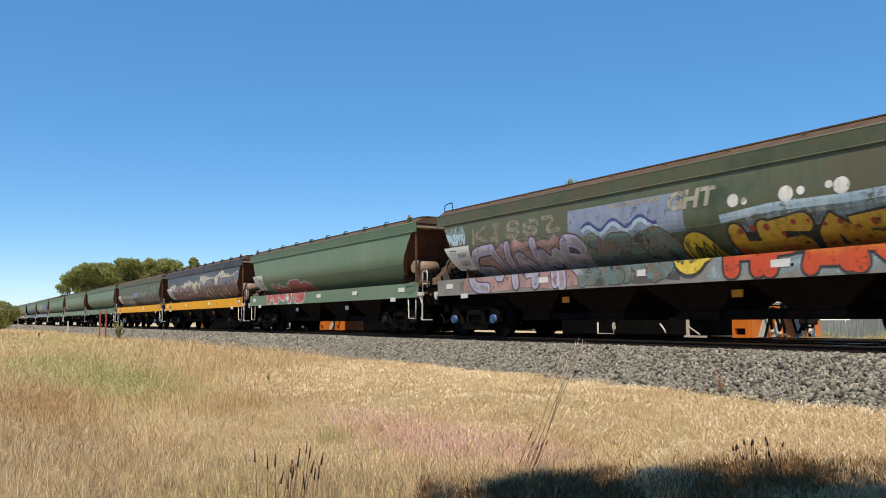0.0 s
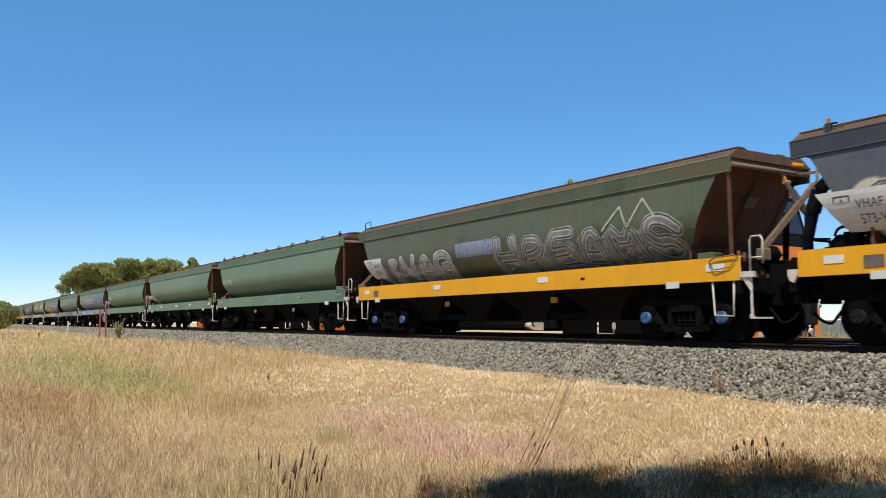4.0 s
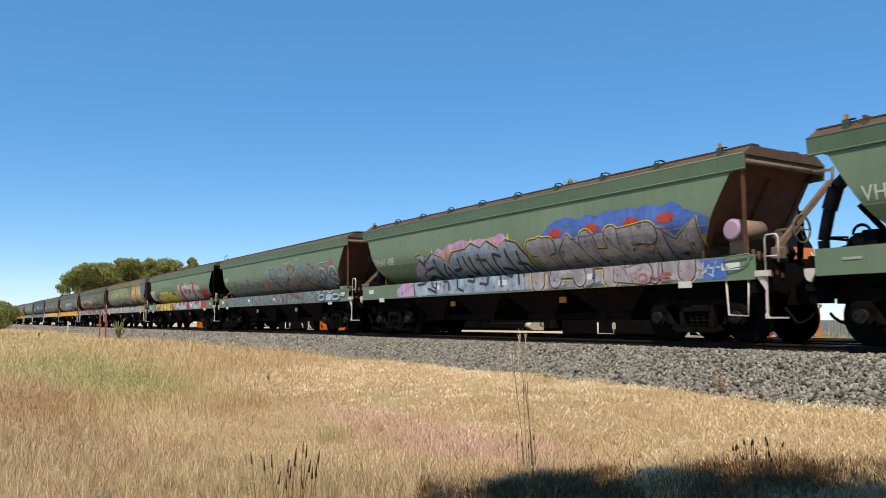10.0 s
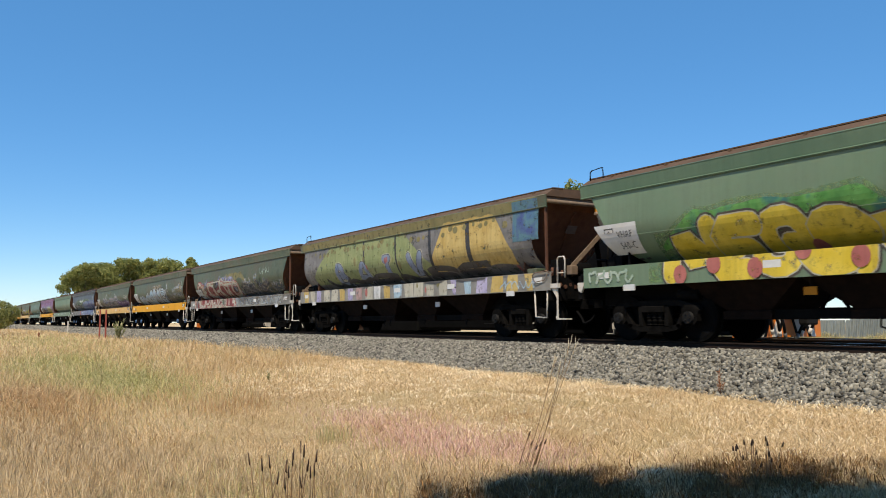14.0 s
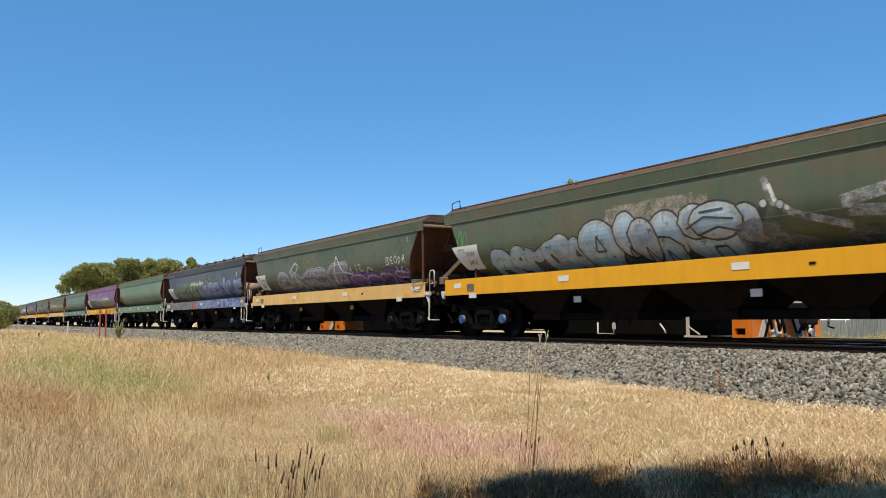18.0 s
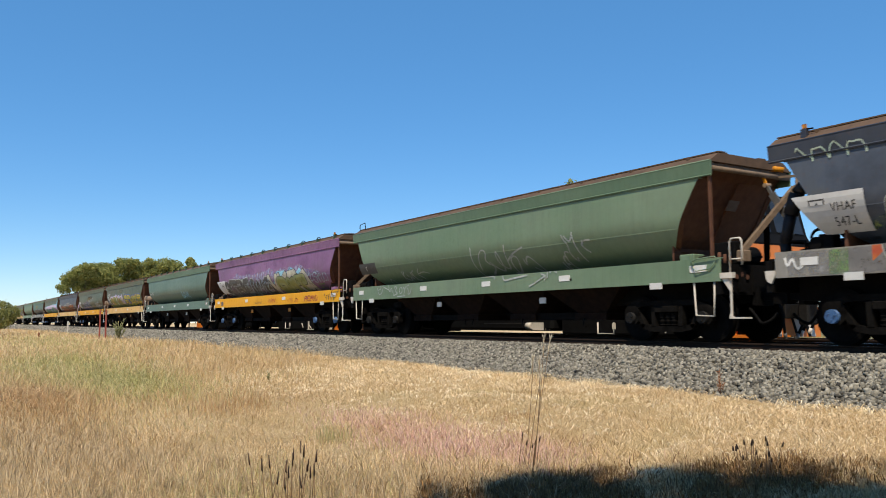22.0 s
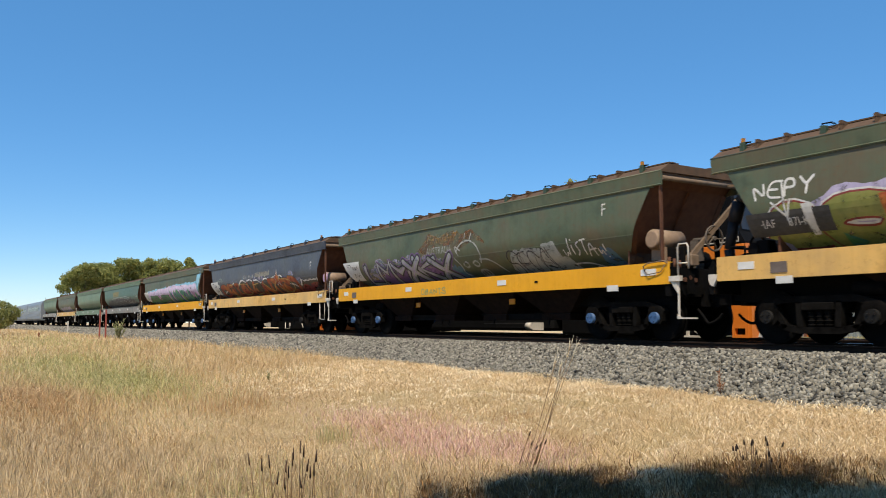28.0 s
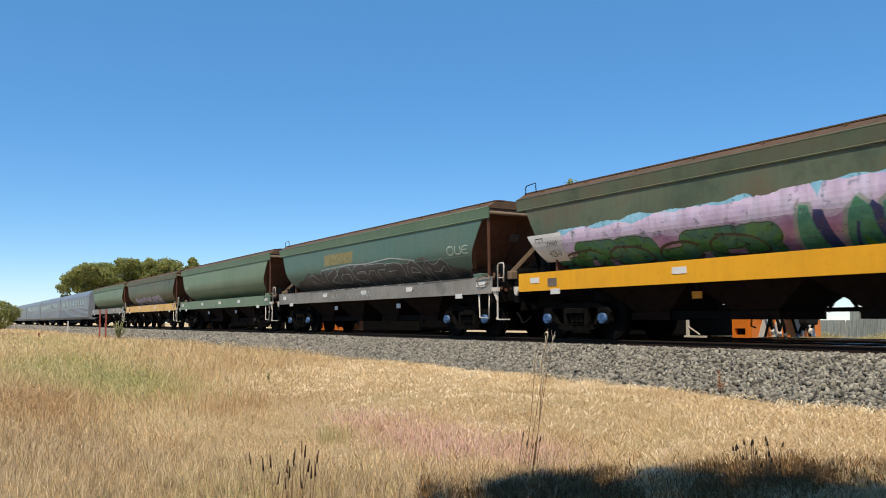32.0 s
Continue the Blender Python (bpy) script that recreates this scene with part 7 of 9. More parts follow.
def g_13(s):
    cloud(s, -8.1, 0.6, 1.62, 2.70, S["cyan"], 2, 9, 0.0, 0.08, rise=0.2)
    cloud(s, 0.0, 7.0, 1.62, 2.92, S["cyan"], 3, 9, 0.0, 0.06, taper=16.0)
    s.tris([(6.4, 2.3), (7.0, 2.3), (7.45, 2.95), (7.72, 3.32), (7.0, 3.32), (6.82, 3.22), (6.78, 3.0), (6.64, 2.79)], [(0, 1, 2, 7), (7, 2, 6), (6, 2, 5), (5, 2, 3, 4)], S["cyan"], 0.001)
    rect(s, 7.3, 7.95, 3.34, 3.60, S["mistpale"], 0.001)
    cloud(s, -7.4, 0.8, 1.62, 2.62, S["lavender"], 5, 7, 0.002, 0.12, rise=0.3, taper=12.0)
    cloud(s, 0.2, 7.0, 1.62, 2.90, S["lavender"], 6, 7, 0.0022, 0.08, rise=-0.15, taper=16.0)
    cloud(s, -6.6, 6.8, 1.62, 2.36, S["rose"], 15, 9, 0.0026, 0.3, rise=0.1, taper=12.0)
    word(s, "UTOUTI", -7.0, -0.4, 1.62, 2.28, 0.36, [(0.08, S["silver"]), (0.04, S["umber"]), (0.0, S["jade"])], 6, 1.0, soft=1, over=1.20, base=0.004)
    word(s, "COCO", -6.6, -0.8, 1.70, 2.16, 0.05, [(0.0, S["umber"])], 46, 1.4, over=0.8, base=0.016)
    # block letters with a dark side each, edged in silver
    fills = ([(-0.25, 1.63), (0.05, 2.48), (0.22, 2.46), (0.30, 1.63)], [(0.62, 1.63), (0.95, 2.30), (1.12, 2.52), (1.35, 2.30), (1.30, 1.63)], [(1.40, 1.63), (1.55, 2.35), (1.85, 2.55), (2.15, 2.50), (2.40, 2.20), (2.42, 1.63)],
             [(2.66, 2.46), (3.72, 2.42), (3.62, 2.22), (3.34, 2.18), (3.50, 1.63), (2.95, 1.63), (3.02, 2.16), (2.76, 2.20)], [(3.80, 2.36), (3.98, 2.36), (4.42, 1.72), (4.30, 1.63), (3.66, 1.63)], [(4.36, 1.66), (4.62, 2.40), (4.92, 2.48), (4.80, 2.05), (5.44, 2.12), (5.20, 1.90), (5.34, 1.66)], [(5.46, 1.68), (6.10, 2.14), (6.30, 2.20), (6.42, 2.02), (6.30, 1.68)])
    for i, q in enumerate(fills):
        shape(s, [(x + (0.07 if x > sum(p[0] for p in q) / len(q) else -0.07), max(1.625, z + 0.05)) for x, z in q], S["silver"], 0.0040 + i * 0.0002)
        shape(s, [(x + 0.26, max(1.625, z - 0.10)) for x, z in q], S["navy"], 0.0058 + i * 0.0002)
        shape(s, q, S["viridian"], 0.0080 + i * 0.0002)
    for q in ([(2.95, 1.63), (3.02, 2.16), (3.34, 2.18), (3.50, 1.63)], [(5.0, 1.85), (5.44, 2.12), (5.2, 1.9), (5.3, 1.7)], [(1.45, 1.63), (1.55, 1.95), (2.0, 1.95), (2.3, 1.63)], [(0.95, 1.63), (1.0, 1.9), (1.25, 1.63)]):
        shape(s, q, S["leaf"], 0.0104)
    for pts in ([(1.70, 1.9), (1.85, 2.2), (2.10, 2.15), (2.05, 1.85)], [(5.75, 1.80), (6.05, 1.96), (6.35, 1.98)], [(4.45, 1.75), (4.85, 1.78), (5.15, 1.95)], [(0.80, 1.70), (1.05, 2.1)]):
        stroke(s, pts, 0.05, S["navy"], 0.012)


piece(13, "green letters on pink and sky-blue clouds", g_13)
panel(13, "423-V")


def g_14(s):
    cloud(s, -7.6, 7.4, 1.60, 2.5, S["soot"], 2, 14, 0.0, 0.2)
    rect(s, -3.2, -0.6, 2.62, 3.05, S["khaki"], 0.0)
    word(s, "NKOSTRAM", -4.8, 5.8, 1.65, 2.46, 0.2, [(0.07, S["silver"]), (0.02, S["soot"])], 3, 1.4, soft=1, over=1.0)
    stroke(s, [(-3.5, 2.48), (-1.0, 2.55), (0.5, 2.5), (2.4, 2.58), (4.0, 2.4)], 0.04, S["silver"])
    word(s, "OUE", 6.0, 7.2, 2.4, 2.68, 0.035, [(0.0, S["chalk"])], 5)
    scribble(s, -2.5, 1.0, 1.28, 1.5, S["silver"], 6, 8, 0.03)


piece(14, "blackened patches with grey and white letters", g_14)
piece(16, "smoky white letters", lambda s: (cloud(s, -6.5, 4.0, 1.62, 2.2, S["smoke"], 2, 9, 0.0, 0.3), word(s, "SMOKES", -5.5, 3.5, 1.64, 2.32, 0.19, [(0.08, S["silver"]), (0.0, S["lilac"])], 4)))
piece(15, "faint white tag", lambda s: scribble(s, 1.5, 3.5, 1.9, 2.15, S["chalk"], 4, 5, 0.03))
stencil(15, "VHAF", -HB + 1.0, 2.4, 0.22)


# ---- silver coaches behind the last wagon ----
def make_coach_body(bm):
    out = [(-1.42, 1.0), (-1.42, 3.0), (-1.36, 3.35), (-1.1, 3.65), (-0.6, 3.83), (0, 3.88), (0.6, 3.83), (1.1, 3.65), (1.36, 3.35), (1.42, 3.0), (1.42, 1.0), (1.25, 0.75), (-1.25, 0.75)]
    prism(bm, out, "x", -11.6, 11.6)


def make_flute(bm):
    prism(bm, [(-1.42, 0), (-1.445, 0.03), (-1.445, 0.07), (-1.42, 0.10)], "x", -11.5, 11.5)


def make_gutter(bm):
    prism(bm, [(-1.40, 3.1), (-1.43, 3.12), (-1.40, 3.25)], "x", -11.5, 11.5)


def make_coach_window(bm):
    box(bm, -0.42, 0.42, -0.02, 0.02, -0.30, 0.30, 0, 0.008)


def make_coach_under(bm):
    box(bm, -4.5, 4.5, -1.1, 1.1, 0.35, 0.85)
    box(bm, -11.4, 11.4, -0.9, 0.9, 0.70, 0.95)


def make_gangway(bm):
    box(bm, 11.6, 12.0, -0.8, 0.8, 0.95, 3.3)


def coach(i):
    x12 = REAR12 - 17 * PITCH_L - 1.2 - 12.0 - i * 24.0
    c = thing("passenger_coach", "silver fluted stainless steel coach with dark windows", "railway coach", pose(x12 + run(0.0), TRACK, 0), "silver coaches of the train")
    part("body", shared("coach_body", make_coach_body, SILVER), None, c)
    part("underframe", shared("coach_under", make_coach_under, BLACK), None, c)
    for m in (None, TURN):
        for n in range(7):
            part("flute", shared("flute", make_flute, SILVER), None, c, "", (m or Matrix.Identity(4)) @ pose(0, 0, 1.12 + n * 0.13))
        part("gutter", shared("gutter", make_gutter, SILVER), None, c, "", m)
        part("gangway", shared("gangway", make_gangway, BLACK), None, c, "black rubber gangway", m)
    for s in (-1, 1):
        for n in range(14):
            part("window", shared("coach_window", make_coach_window, DARKGLASS), None, c, "", pose(-8.6 + n * 1.32, s * 1.425, 2.55))
        bog = part("bogie", shared("bolster", make_bolster, BLACK), None, c, "", pose(s * 8.2, 0, 0))
        for yy in (-1, 1):
            part("side_frame", shared("side_frame", make_side_frame, FRAMEM), None, bog, "", pose(0, yy, 0))
        for a in (-1, 1):
            WHEELSETS.append((a, part("wheelset", shared("wheelset", make_wheelset, WHEELM, GREYCAP, BLACK), None, bog, "", pose(a * WB, 0, WHEEL_R))))
    COACHES.append((x12, c))


COACHES = []
for i in range(5):
    coach(i)


# ---- the locomotive that stands on the second track ----
def locomotive():
    xf, xr = -13.21, -38.6
    L = thing("diesel_locomotive", "parked orange and black diesel locomotive with striped front", "locomotive", pose(0, TRACK_B, 0))

    def p(name, mat, make, label=""):
        bm = bmesh.new()
        make(bm)
        return part(name, bm, mat, L, label)
    p("underframe", LOCOBLACK, lambda b: box(b, xr + 0.3, xf - 0.3, -1.35, 1.35, 0.95, 1.35, 0, 0.03))
    p("hood", LOCOBLACK, lambda b: prism(b, [(-1.0, 1.35), (-1.0, 3.5), (-0.6, 3.85), (0.6, 3.85), (1.0, 3.5), (1.0, 1.35)], "x", xr + 1.8, xf - 4.6))
    p("fuel_tank", LOCOBLACK, lambda b: box(b, -30.2, -21.2, -1.3, 1.3, 0.11, 0.95, 0, 0.10))

    def cab(b):
        prism(b, [(xf - 4.6, 1.35), (xf - 4.6, 3.85), (xf - 0.58, 3.85), (xf - 0.30, 2.74), (xf - 0.14, 2.48), (xf - 0.10, 1.35)], "y", -1.42, 1.42)
    p("cab", LOCOBLACK, cab, "black cab with sloping nose")

    def band(b):
        box(b, xf - 4.55, xf - 0.16, -1.435, 1.435, 2.06, 2.42, 0, 0.02)
        prism(b, [(xf - 0.11, 1.70), (xf - 0.08, 1.70), (xf - 0.11, 2.42), (xf - 0.14, 2.42)], "y", -1.43, 1.43)
    p("orange_band", ORANGE, band, "orange band round cab and nose")
    for s in (-1, 1):
        p("side_window", DARKGLASS, lambda b: box(b, xf - 2.6, xf - 0.9, s * 1.42 - 0.015, s * 1.42 + 0.015, 2.66, 3.40))
        p("windscreen", DARKGLASS, lambda b: prism(b, [(xf - 0.57, 3.72), (xf - 0.325, 2.80), (xf - 0.295, 2.80), (xf - 0.54, 3.72)], "y", s * 0.7 - 0.58, s * 0.7 + 0.58))
        p("headlight", WHITE, lambda b: rod(b, (xf - 0.14, s * 0.55, 1.56), (xf - 0.02, s * 0.55, 1.62), 0.10, 12))
        p("window_frame", WHITE, lambda b: [box(b, xf - x - 0.62, xf - x, s * 1.44 - 0.012, s * 1.44 + 0.012, z, z + 0.03) for x in (0.3, 1.0, 1.7) for z in (2.47, 2.58)] + [box(b, xf - x - 0.02, xf - x, s * 1.44 - 0.012, s * 1.44 + 0.012, 2.47, 2.61) for x in (0.3, 0.9, 1.0, 1.6, 1.7, 2.3)], "thin white rails under the cab windows")
        p("marking", WHITE, lambda b: beam(b, (xf - 1.9, s * 1.44, 2.10), (xf - 1.7, s * 1.44, 2.36), 0.05, 0.02), "small white mark on the orange band")
        p("handrail", WHITE, lambda b: pipe(b, [(xf - 0.05, s * 1.3, 0.95), (xf - 0.05, s * 1.3, 2.2), (xf - 0.12, s * 1.3, 2.30)], 0.022, 6))

    for xe, s, nm in ((xf, 1, "front_pilot"), (xr, -1, "rear_pilot")):
        pil = p(nm, ORANGE, lambda b: prism(b, [(xe - s * 0.12, 0.02), (xe, 0.02), (xe, 0.82), (xe - s * 0.12, 0.82)], "y", -1.42, 1.42), "orange buffer beam with white and black diagonal stripes")
        p("anticlimber", LOCOBLACK, lambda b: box(b, *sorted((xe - s * 0.5, xe - s * 0.02)), -1.40, 1.40, 0.825, 1.32, 0, 0.02))
        p("anticlimber_edge", WHITE, lambda b: box(b, *sorted((xe - s * 0.02, xe + s * 0.02)), -1.40, 1.40, 0.86, 0.90), "white lined edge")
        for m, ya, yb in ((WHITE, 1.00, 1.20), (LOCOBLACK, 0.88, 1.00), (WHITE, 0.46, 0.66), (LOCOBLACK, 0.36, 0.46)):
            for sy in (-1, 1):
                bm = bmesh.new()
                a = [bm.verts.new((xe + s * 0.002, sy * y, z)) for y, z in ((ya, 0.03), (yb, 0.03), (yb - 0.34, 0.80), (ya - 0.34, 0.80))]
                b2 = [bm.verts.new((xe + s * 0.010, v.co.y, v.co.z)) for v in a]
                bm.faces.new(a)
                bm.faces.new(b2)
                for i in range(4):
                    bm.faces.new((a[i], a[(i + 1) % 4], b2[(i + 1) % 4], b2[i]))
                part("stripe", bm, m, pil)
        bm = bmesh.new()
        box(bm, *sorted((xe - s * 0.1, xe + s * 0.75)), -0.12, 0.12, 0.56, 0.86)
        box(bm, *sorted((xe + s * 0.45, xe + s * 0.75)), -0.22, 0.22, 0.34, 0.90, 0, 0.04)
        box(bm, *sorted((xe + s * 0.02, xe + s * 0.20)), -0.34, 0.34, 0.50, 0.90, 0, 0.02)
        part("coupler", bm, GREYCAP, L, "worn grey knuckle coupler")
        for yy, dz in ((-1.02, 0.05), (-0.72, 0.0), (-0.50, -0.05), (0.42, -0.08), (0.62, 0.0), (0.98, 0.06)):
            bm = bmesh.new()
            w = 0.16 if yy < 0 else -0.22
            pipe(bm, [(xe, yy, 0.76), (xe + s * 0.14, yy, 0.66 + dz), (xe + s * 0.20, yy + w * 0.4, 0.40 + dz), (xe + s * 0.16, yy + w, 0.16 + dz)], 0.038, 6)
            hose = part("brake_hose", bm, LOCOBLACK, L)
            bm = bmesh.new()
            rod(bm, (xe + s * 0.16, yy + w, 0.18 + dz), (xe + s * 0.14, yy + w * 1.3, 0.06 + dz), 0.048, 8)
            part("hose_fitting", bm, WHITE if abs(yy) > 0.6 else STEEL, hose, "pale metal hose fitting")
        bm = bmesh.new()
        pipe(bm, [(xe + s * 0.10, -1.25, 0.80), (xe + s * 0.16, -1.25, 0.86), (xe + s * 0.16, -0.35, 0.92), (xe + s * 0.16, 0.35, 0.92), (xe + s * 0.16, 1.25, 0.86), (xe + s * 0.10, 1.25, 0.80)], 0.028, 6)
        part("uncoupling_bar", bm, WHITE, L, "white uncoupling bar")
        for sy in (-1, 1):
            st = bmesh.new()
            y = sy * 1.43
            ya, yb = min(y, y - sy * 0.3), max(y, y - sy * 0.3)
            box(st, *sorted((xe - s * 0.60, xe - s * 0.10)), ya, yb, 0.01, 0.09)
            box(st, *sorted((xe - s * 0.60, xe - s * 0.10)), ya, yb, 0.25, 0.86)
            for x0, x1 in ((0.60, 0.52), (0.20, 0.10)):
                box(st, *sorted((xe - s * x0, xe - s * x1)), ya, yb, 0.09, 0.25)
            step = part("cab_step", st, ORANGE, L, "orange step box beside the buffer beam")
            st = bmesh.new()
            box(st, *sorted((xe - s * 0.52, xe - s * 0.20)), y - sy * 0.12 - 0.01, y - sy * 0.12 + 0.01, 0.09, 0.25)
            part("step_recess", st, LOCOBLACK, step, "black step recess")
    yn = -1.5
    p("step_frame", WHITE, lambda b: (pipe(b, [(-18.75, yn, 0.40), (-18.75, yn, 0.06), (-18.05, yn, 0.06), (-18.05, yn, 0.40)], 0.025, 6), box(b, -18.1, -18.0, yn - 0.03, yn + 0.03, 0.2, 0.38)), "pale steel step frame")
    p("bracket", WHITE, lambda b: (box(b, -15.24, -15.17, yn - 0.03, yn + 0.03, 0.02, 0.55), box(b, -15.3, -14.6, yn - 0.05, yn + 0.05, 0.0, 0.05), beam(b, (-15.2, yn, 0.3), (-14.8, yn, 0.08), 0.03, 0.03)), "pale steel bracket")
    p("brake_pipe", GREYCAP, lambda b: rod(b, (-24.9, yn, 0.36), (-21.6, yn, 0.36), 0.022, 6), "grey pipe along the underframe")
    p("air_valve", WHITE, lambda b: (rod(b, (-22.3, yn, 0.28), (-22.0, yn, 0.28), 0.12, 10), box(b, -21.9, -21.5, yn - 0.08, yn + 0.08, 0.14, 0.4)))
    p("sand_pipe", WHITE, lambda b: (pipe(b, [(-16.2, yn, 0.36), (-16.05, yn, 0.2), (-16.0, yn, 0.1)], 0.025, 6)))
    for xc in (-18.2, -33.2):
        bog = part("bogie", shared("loco_bogie", lambda b: box(b, -2.7, 2.7, -1.15, 1.15, 0.02, 0.9, 0, 0.05), LOCOBLACK), None, L, "", pose(xc, 0, 0))
        for d in (-1.75, 0, 1.75):
            part("wheelset", shared("loco_wheels", lambda b: [rod(b, (0, -1.0, 0.5), (0, 1.0, 0.5), 0.09, 10)] + [rod(b, (0, s * 0.69, 0.5), (0, s * 0.83, 0.5), 0.5, 24) for s in (-1, 1)], WHEELM), None, bog, "", pose(d, 0, 0))
    return L


LOCO = locomotive()
tagged(copy_thing(LOCO, pose(-26.75, TRACK_B, 0)), "second parked orange and black diesel locomotive coupled behind")


# ---- beyond the tracks: fence, shed ----
def beyond():
    f = thing("metal_fence", "grey corrugated steel fence on dry ground", "fence", pose(-50.0, 57.9, -1.35, 0, 0, 32.0))

    def sheet(a, b):
        """Ribbed sheeting: flat pans between narrow upright ribs."""
        bm = bmesh.new()
        pts, n = [], int((b - a) / 0.262)
        for i in range(n):
            x = a + i * 0.262
            pts += [(x, 0.0), (x + 0.14, 0.0), (x + 0.17, -0.06), (x + 0.232, -0.06)]
        pts.append((b, 0.0))
        lo, hi = [bm.verts.new((x, y, 0)) for x, y in pts], [bm.verts.new((x, y, 1.95)) for x, y in pts]
        for i in range(len(pts) - 1):
            bm.faces.new((lo[i], lo[i + 1], hi[i + 1], hi[i]))
        return bm
    for i in range(16):
        part("fence_panel", sheet(i * 2.4, i * 2.4 + 2.36), FENCEM, f)
        bm = bmesh.new()
        box(bm, i * 2.4 - 0.03, i * 2.4 + 0.03, 0.035, 0.10, -0.1, 1.8)
        part("post", bm, FENCEM, f)
    s = thing("garden_shed", "small grey steel shed with a white gable", "shed", pose(-39.0, 67.6, -1.3, 0, 0, 32.0))
    w, d, h, r = 2.1, 2.4, 2.75, 4.15
    bm = bmesh.new()
    pts, n = [], 16
    for i in range(n):
        x = -w + i * 2 * w / n
        pts += [(x, 0.0), (x + 0.14, 0.0), (x + 0.17, -0.06), (x + 0.232, -0.06)]
    pts.append((w, 0.0))
    lo, hi = [bm.verts.new((x, -d + y, 0)) for x, y in pts], [bm.verts.new((x, -d + y, h)) for x, y in pts]
    for i in range(len(pts) - 1):
        bm.faces.new((lo[i], lo[i + 1], hi[i + 1], hi[i]))
    part("front_wall", bm, FENCEM, s)
    bm = bmesh.new()
    box(bm, -w, w, -d + 0.05, d, 0, h)
    part("walls", bm, FENCEM, s)
    bm = bmesh.new()
    prism(bm, [(-w - 0.05, h), (w + 0.05, h), (0, r)], "y", -d - 0.05, -d + 0.06)
    part("gable", bm, SHEDWHITE, s, "white gable")
    for sx in (-1, 1):
        bm = bmesh.new()
        prism(bm, [(0, r), (0, r + 0.06), (sx * (w + 0.2), h - 0.02), (sx * (w + 0.2), h - 0.08)], "y", -d - 0.12, d + 0.1)
        part("roof_sheet", bm, FENCEM, s)


beyond()


# ---- trees ----
def leaf_material(name, *cols):
    return islands(name, [(i / (len(cols) - 1), c) for i, c in enumerate(cols)], 0.7, None, 0.45)


LEAF = leaf_material("olive_green_leaves", (0.15, 0.185, 0.05), (0.28, 0.30, 0.09), (0.40, 0.39, 0.13), (0.21, 0.24, 0.07))
LEAF_DARK = leaf_material("dark_green_leaves", (0.14, 0.16, 0.045), (0.27, 0.27, 0.085), (0.36, 0.35, 0.125))


def crown(lobes, n, size, mat, rng, skin=0.35, loose=False):
    """Leaf clumps scattered through lobes (x, y, z, radius, flattening), most of them near the skin."""
    lobes = np.array(lobes, float)
    w = lobes[:, 3] ** 2
    pick = rng.choice(len(lobes), n, p=w / w.sum())
    d = rng.normal(size=(n, 3))
    d /= np.linalg.norm(d, axis=1)[:, None]
    rr = 1 - skin * rng.random(n) ** 1.5 + 0.10 * rng.normal(size=n)
    if loose:
        rr = np.abs(rng.normal(size=n)) * 0.62
    c = lobes[pick, :3] + d * (lobes[pick, 3] * rr)[:, None] * np.stack([np.ones(n), np.ones(n), lobes[pick, 4]], 1)
    a, b = rng.normal(size=(n, 3)), rng.normal(size=(n, 3))
    a /= np.linalg.norm(a, axis=1)[:, None]
    b -= a * (a * b).sum(1)[:, None]
    b /= np.linalg.norm(b, axis=1)[:, None]
    s = size * (0.5 + rng.random(n))[:, None]
    quad = np.stack([c - a * s, c - b * s * 0.55, c + a * s, c + b * s * 0.55], 1)
    return raw_mesh("crown", quad.reshape(-1, 3), np.arange(4 * n).reshape(-1, 4), mat)


def tree(x, y, lobes, n, size, label, seed, z0=-1.3, r=0.35, mat=None, name="tree", loose=False):
    """lobes: (dx, dy, height, radius, flattening) from the trunk's foot."""
    rng = np.random.default_rng(seed)
    t = thing(name, label, "tree", pose(x, y, z0))
    bm = bmesh.new()
    mid = min(l[2] for l in lobes)
    pts = [(0, 0, 0), (0.15, 0.1, mid * 0.4), (-0.1, 0.2, mid * 0.8), (0.1, 0, mid)]
    for i, (p, q) in enumerate(zip(pts, pts[1:])):
        rod(bm, p, q, r * (1 - 0.22 * i), 10, 0, r * (1 - 0.22 * (i + 1)))
    part("trunk", bm, BARK, t)
    for dx, dy, h, rad, fl in lobes:
        bm = bmesh.new()
        p0 = Vector((0.05, 0.1, mid * 0.75))
        p1 = Vector((dx * 0.55, dy * 0.55, (h + mid * 0.75) * 0.5))
        rod(bm, p0, p1, r * 0.42, 7, 0, r * 0.3)
        rod(bm, p1, (dx, dy, h), r * 0.3, 7, 0, r * 0.10)
        for _ in range(3):
            e = Vector((dx, dy, h)) + Vector(rng.normal(size=3)) * rad * 0.5
            rod(bm, p1, e, r * 0.16, 5, 0, r * 0.04)
        part("limb", bm, BARK, t)
    part("crown", crown(lobes, n, size, mat or LEAF, rng, 0.35, loose), None, t)
    return t


def far_tree(x, y, lobes, seed, near=False):
    """Each big lobe breaks up into smaller heads, so that the outline is uneven and has gaps."""
    rng = random.Random(seed)
    heads = []
    for dx, dy, h, r, fl in lobes:
        heads.append((dx, dy, h, r, 0.9))
        for i in range(8):
            a, e = rng.uniform(0, 6.28), rng.uniform(-0.7, 1.0)
            heads.append((dx + 0.8 * r * math.cos(a), dy + 0.8 * r * math.sin(a), h + 0.66 * r * e, r * rng.uniform(0.34, 0.55), 0.85))
    t = tree(x, y, lobes, 10, 0.1, "tall round-headed olive green tree behind the railway", seed, r=0.18 if near else 0.5)
    old = [c for c in t.children if c.name.startswith("crown")][0]
    old.data = crown(heads, 3000 if near else 34000, 0.13 if near else 0.25, LEAF, np.random.default_rng(seed), 0.9)


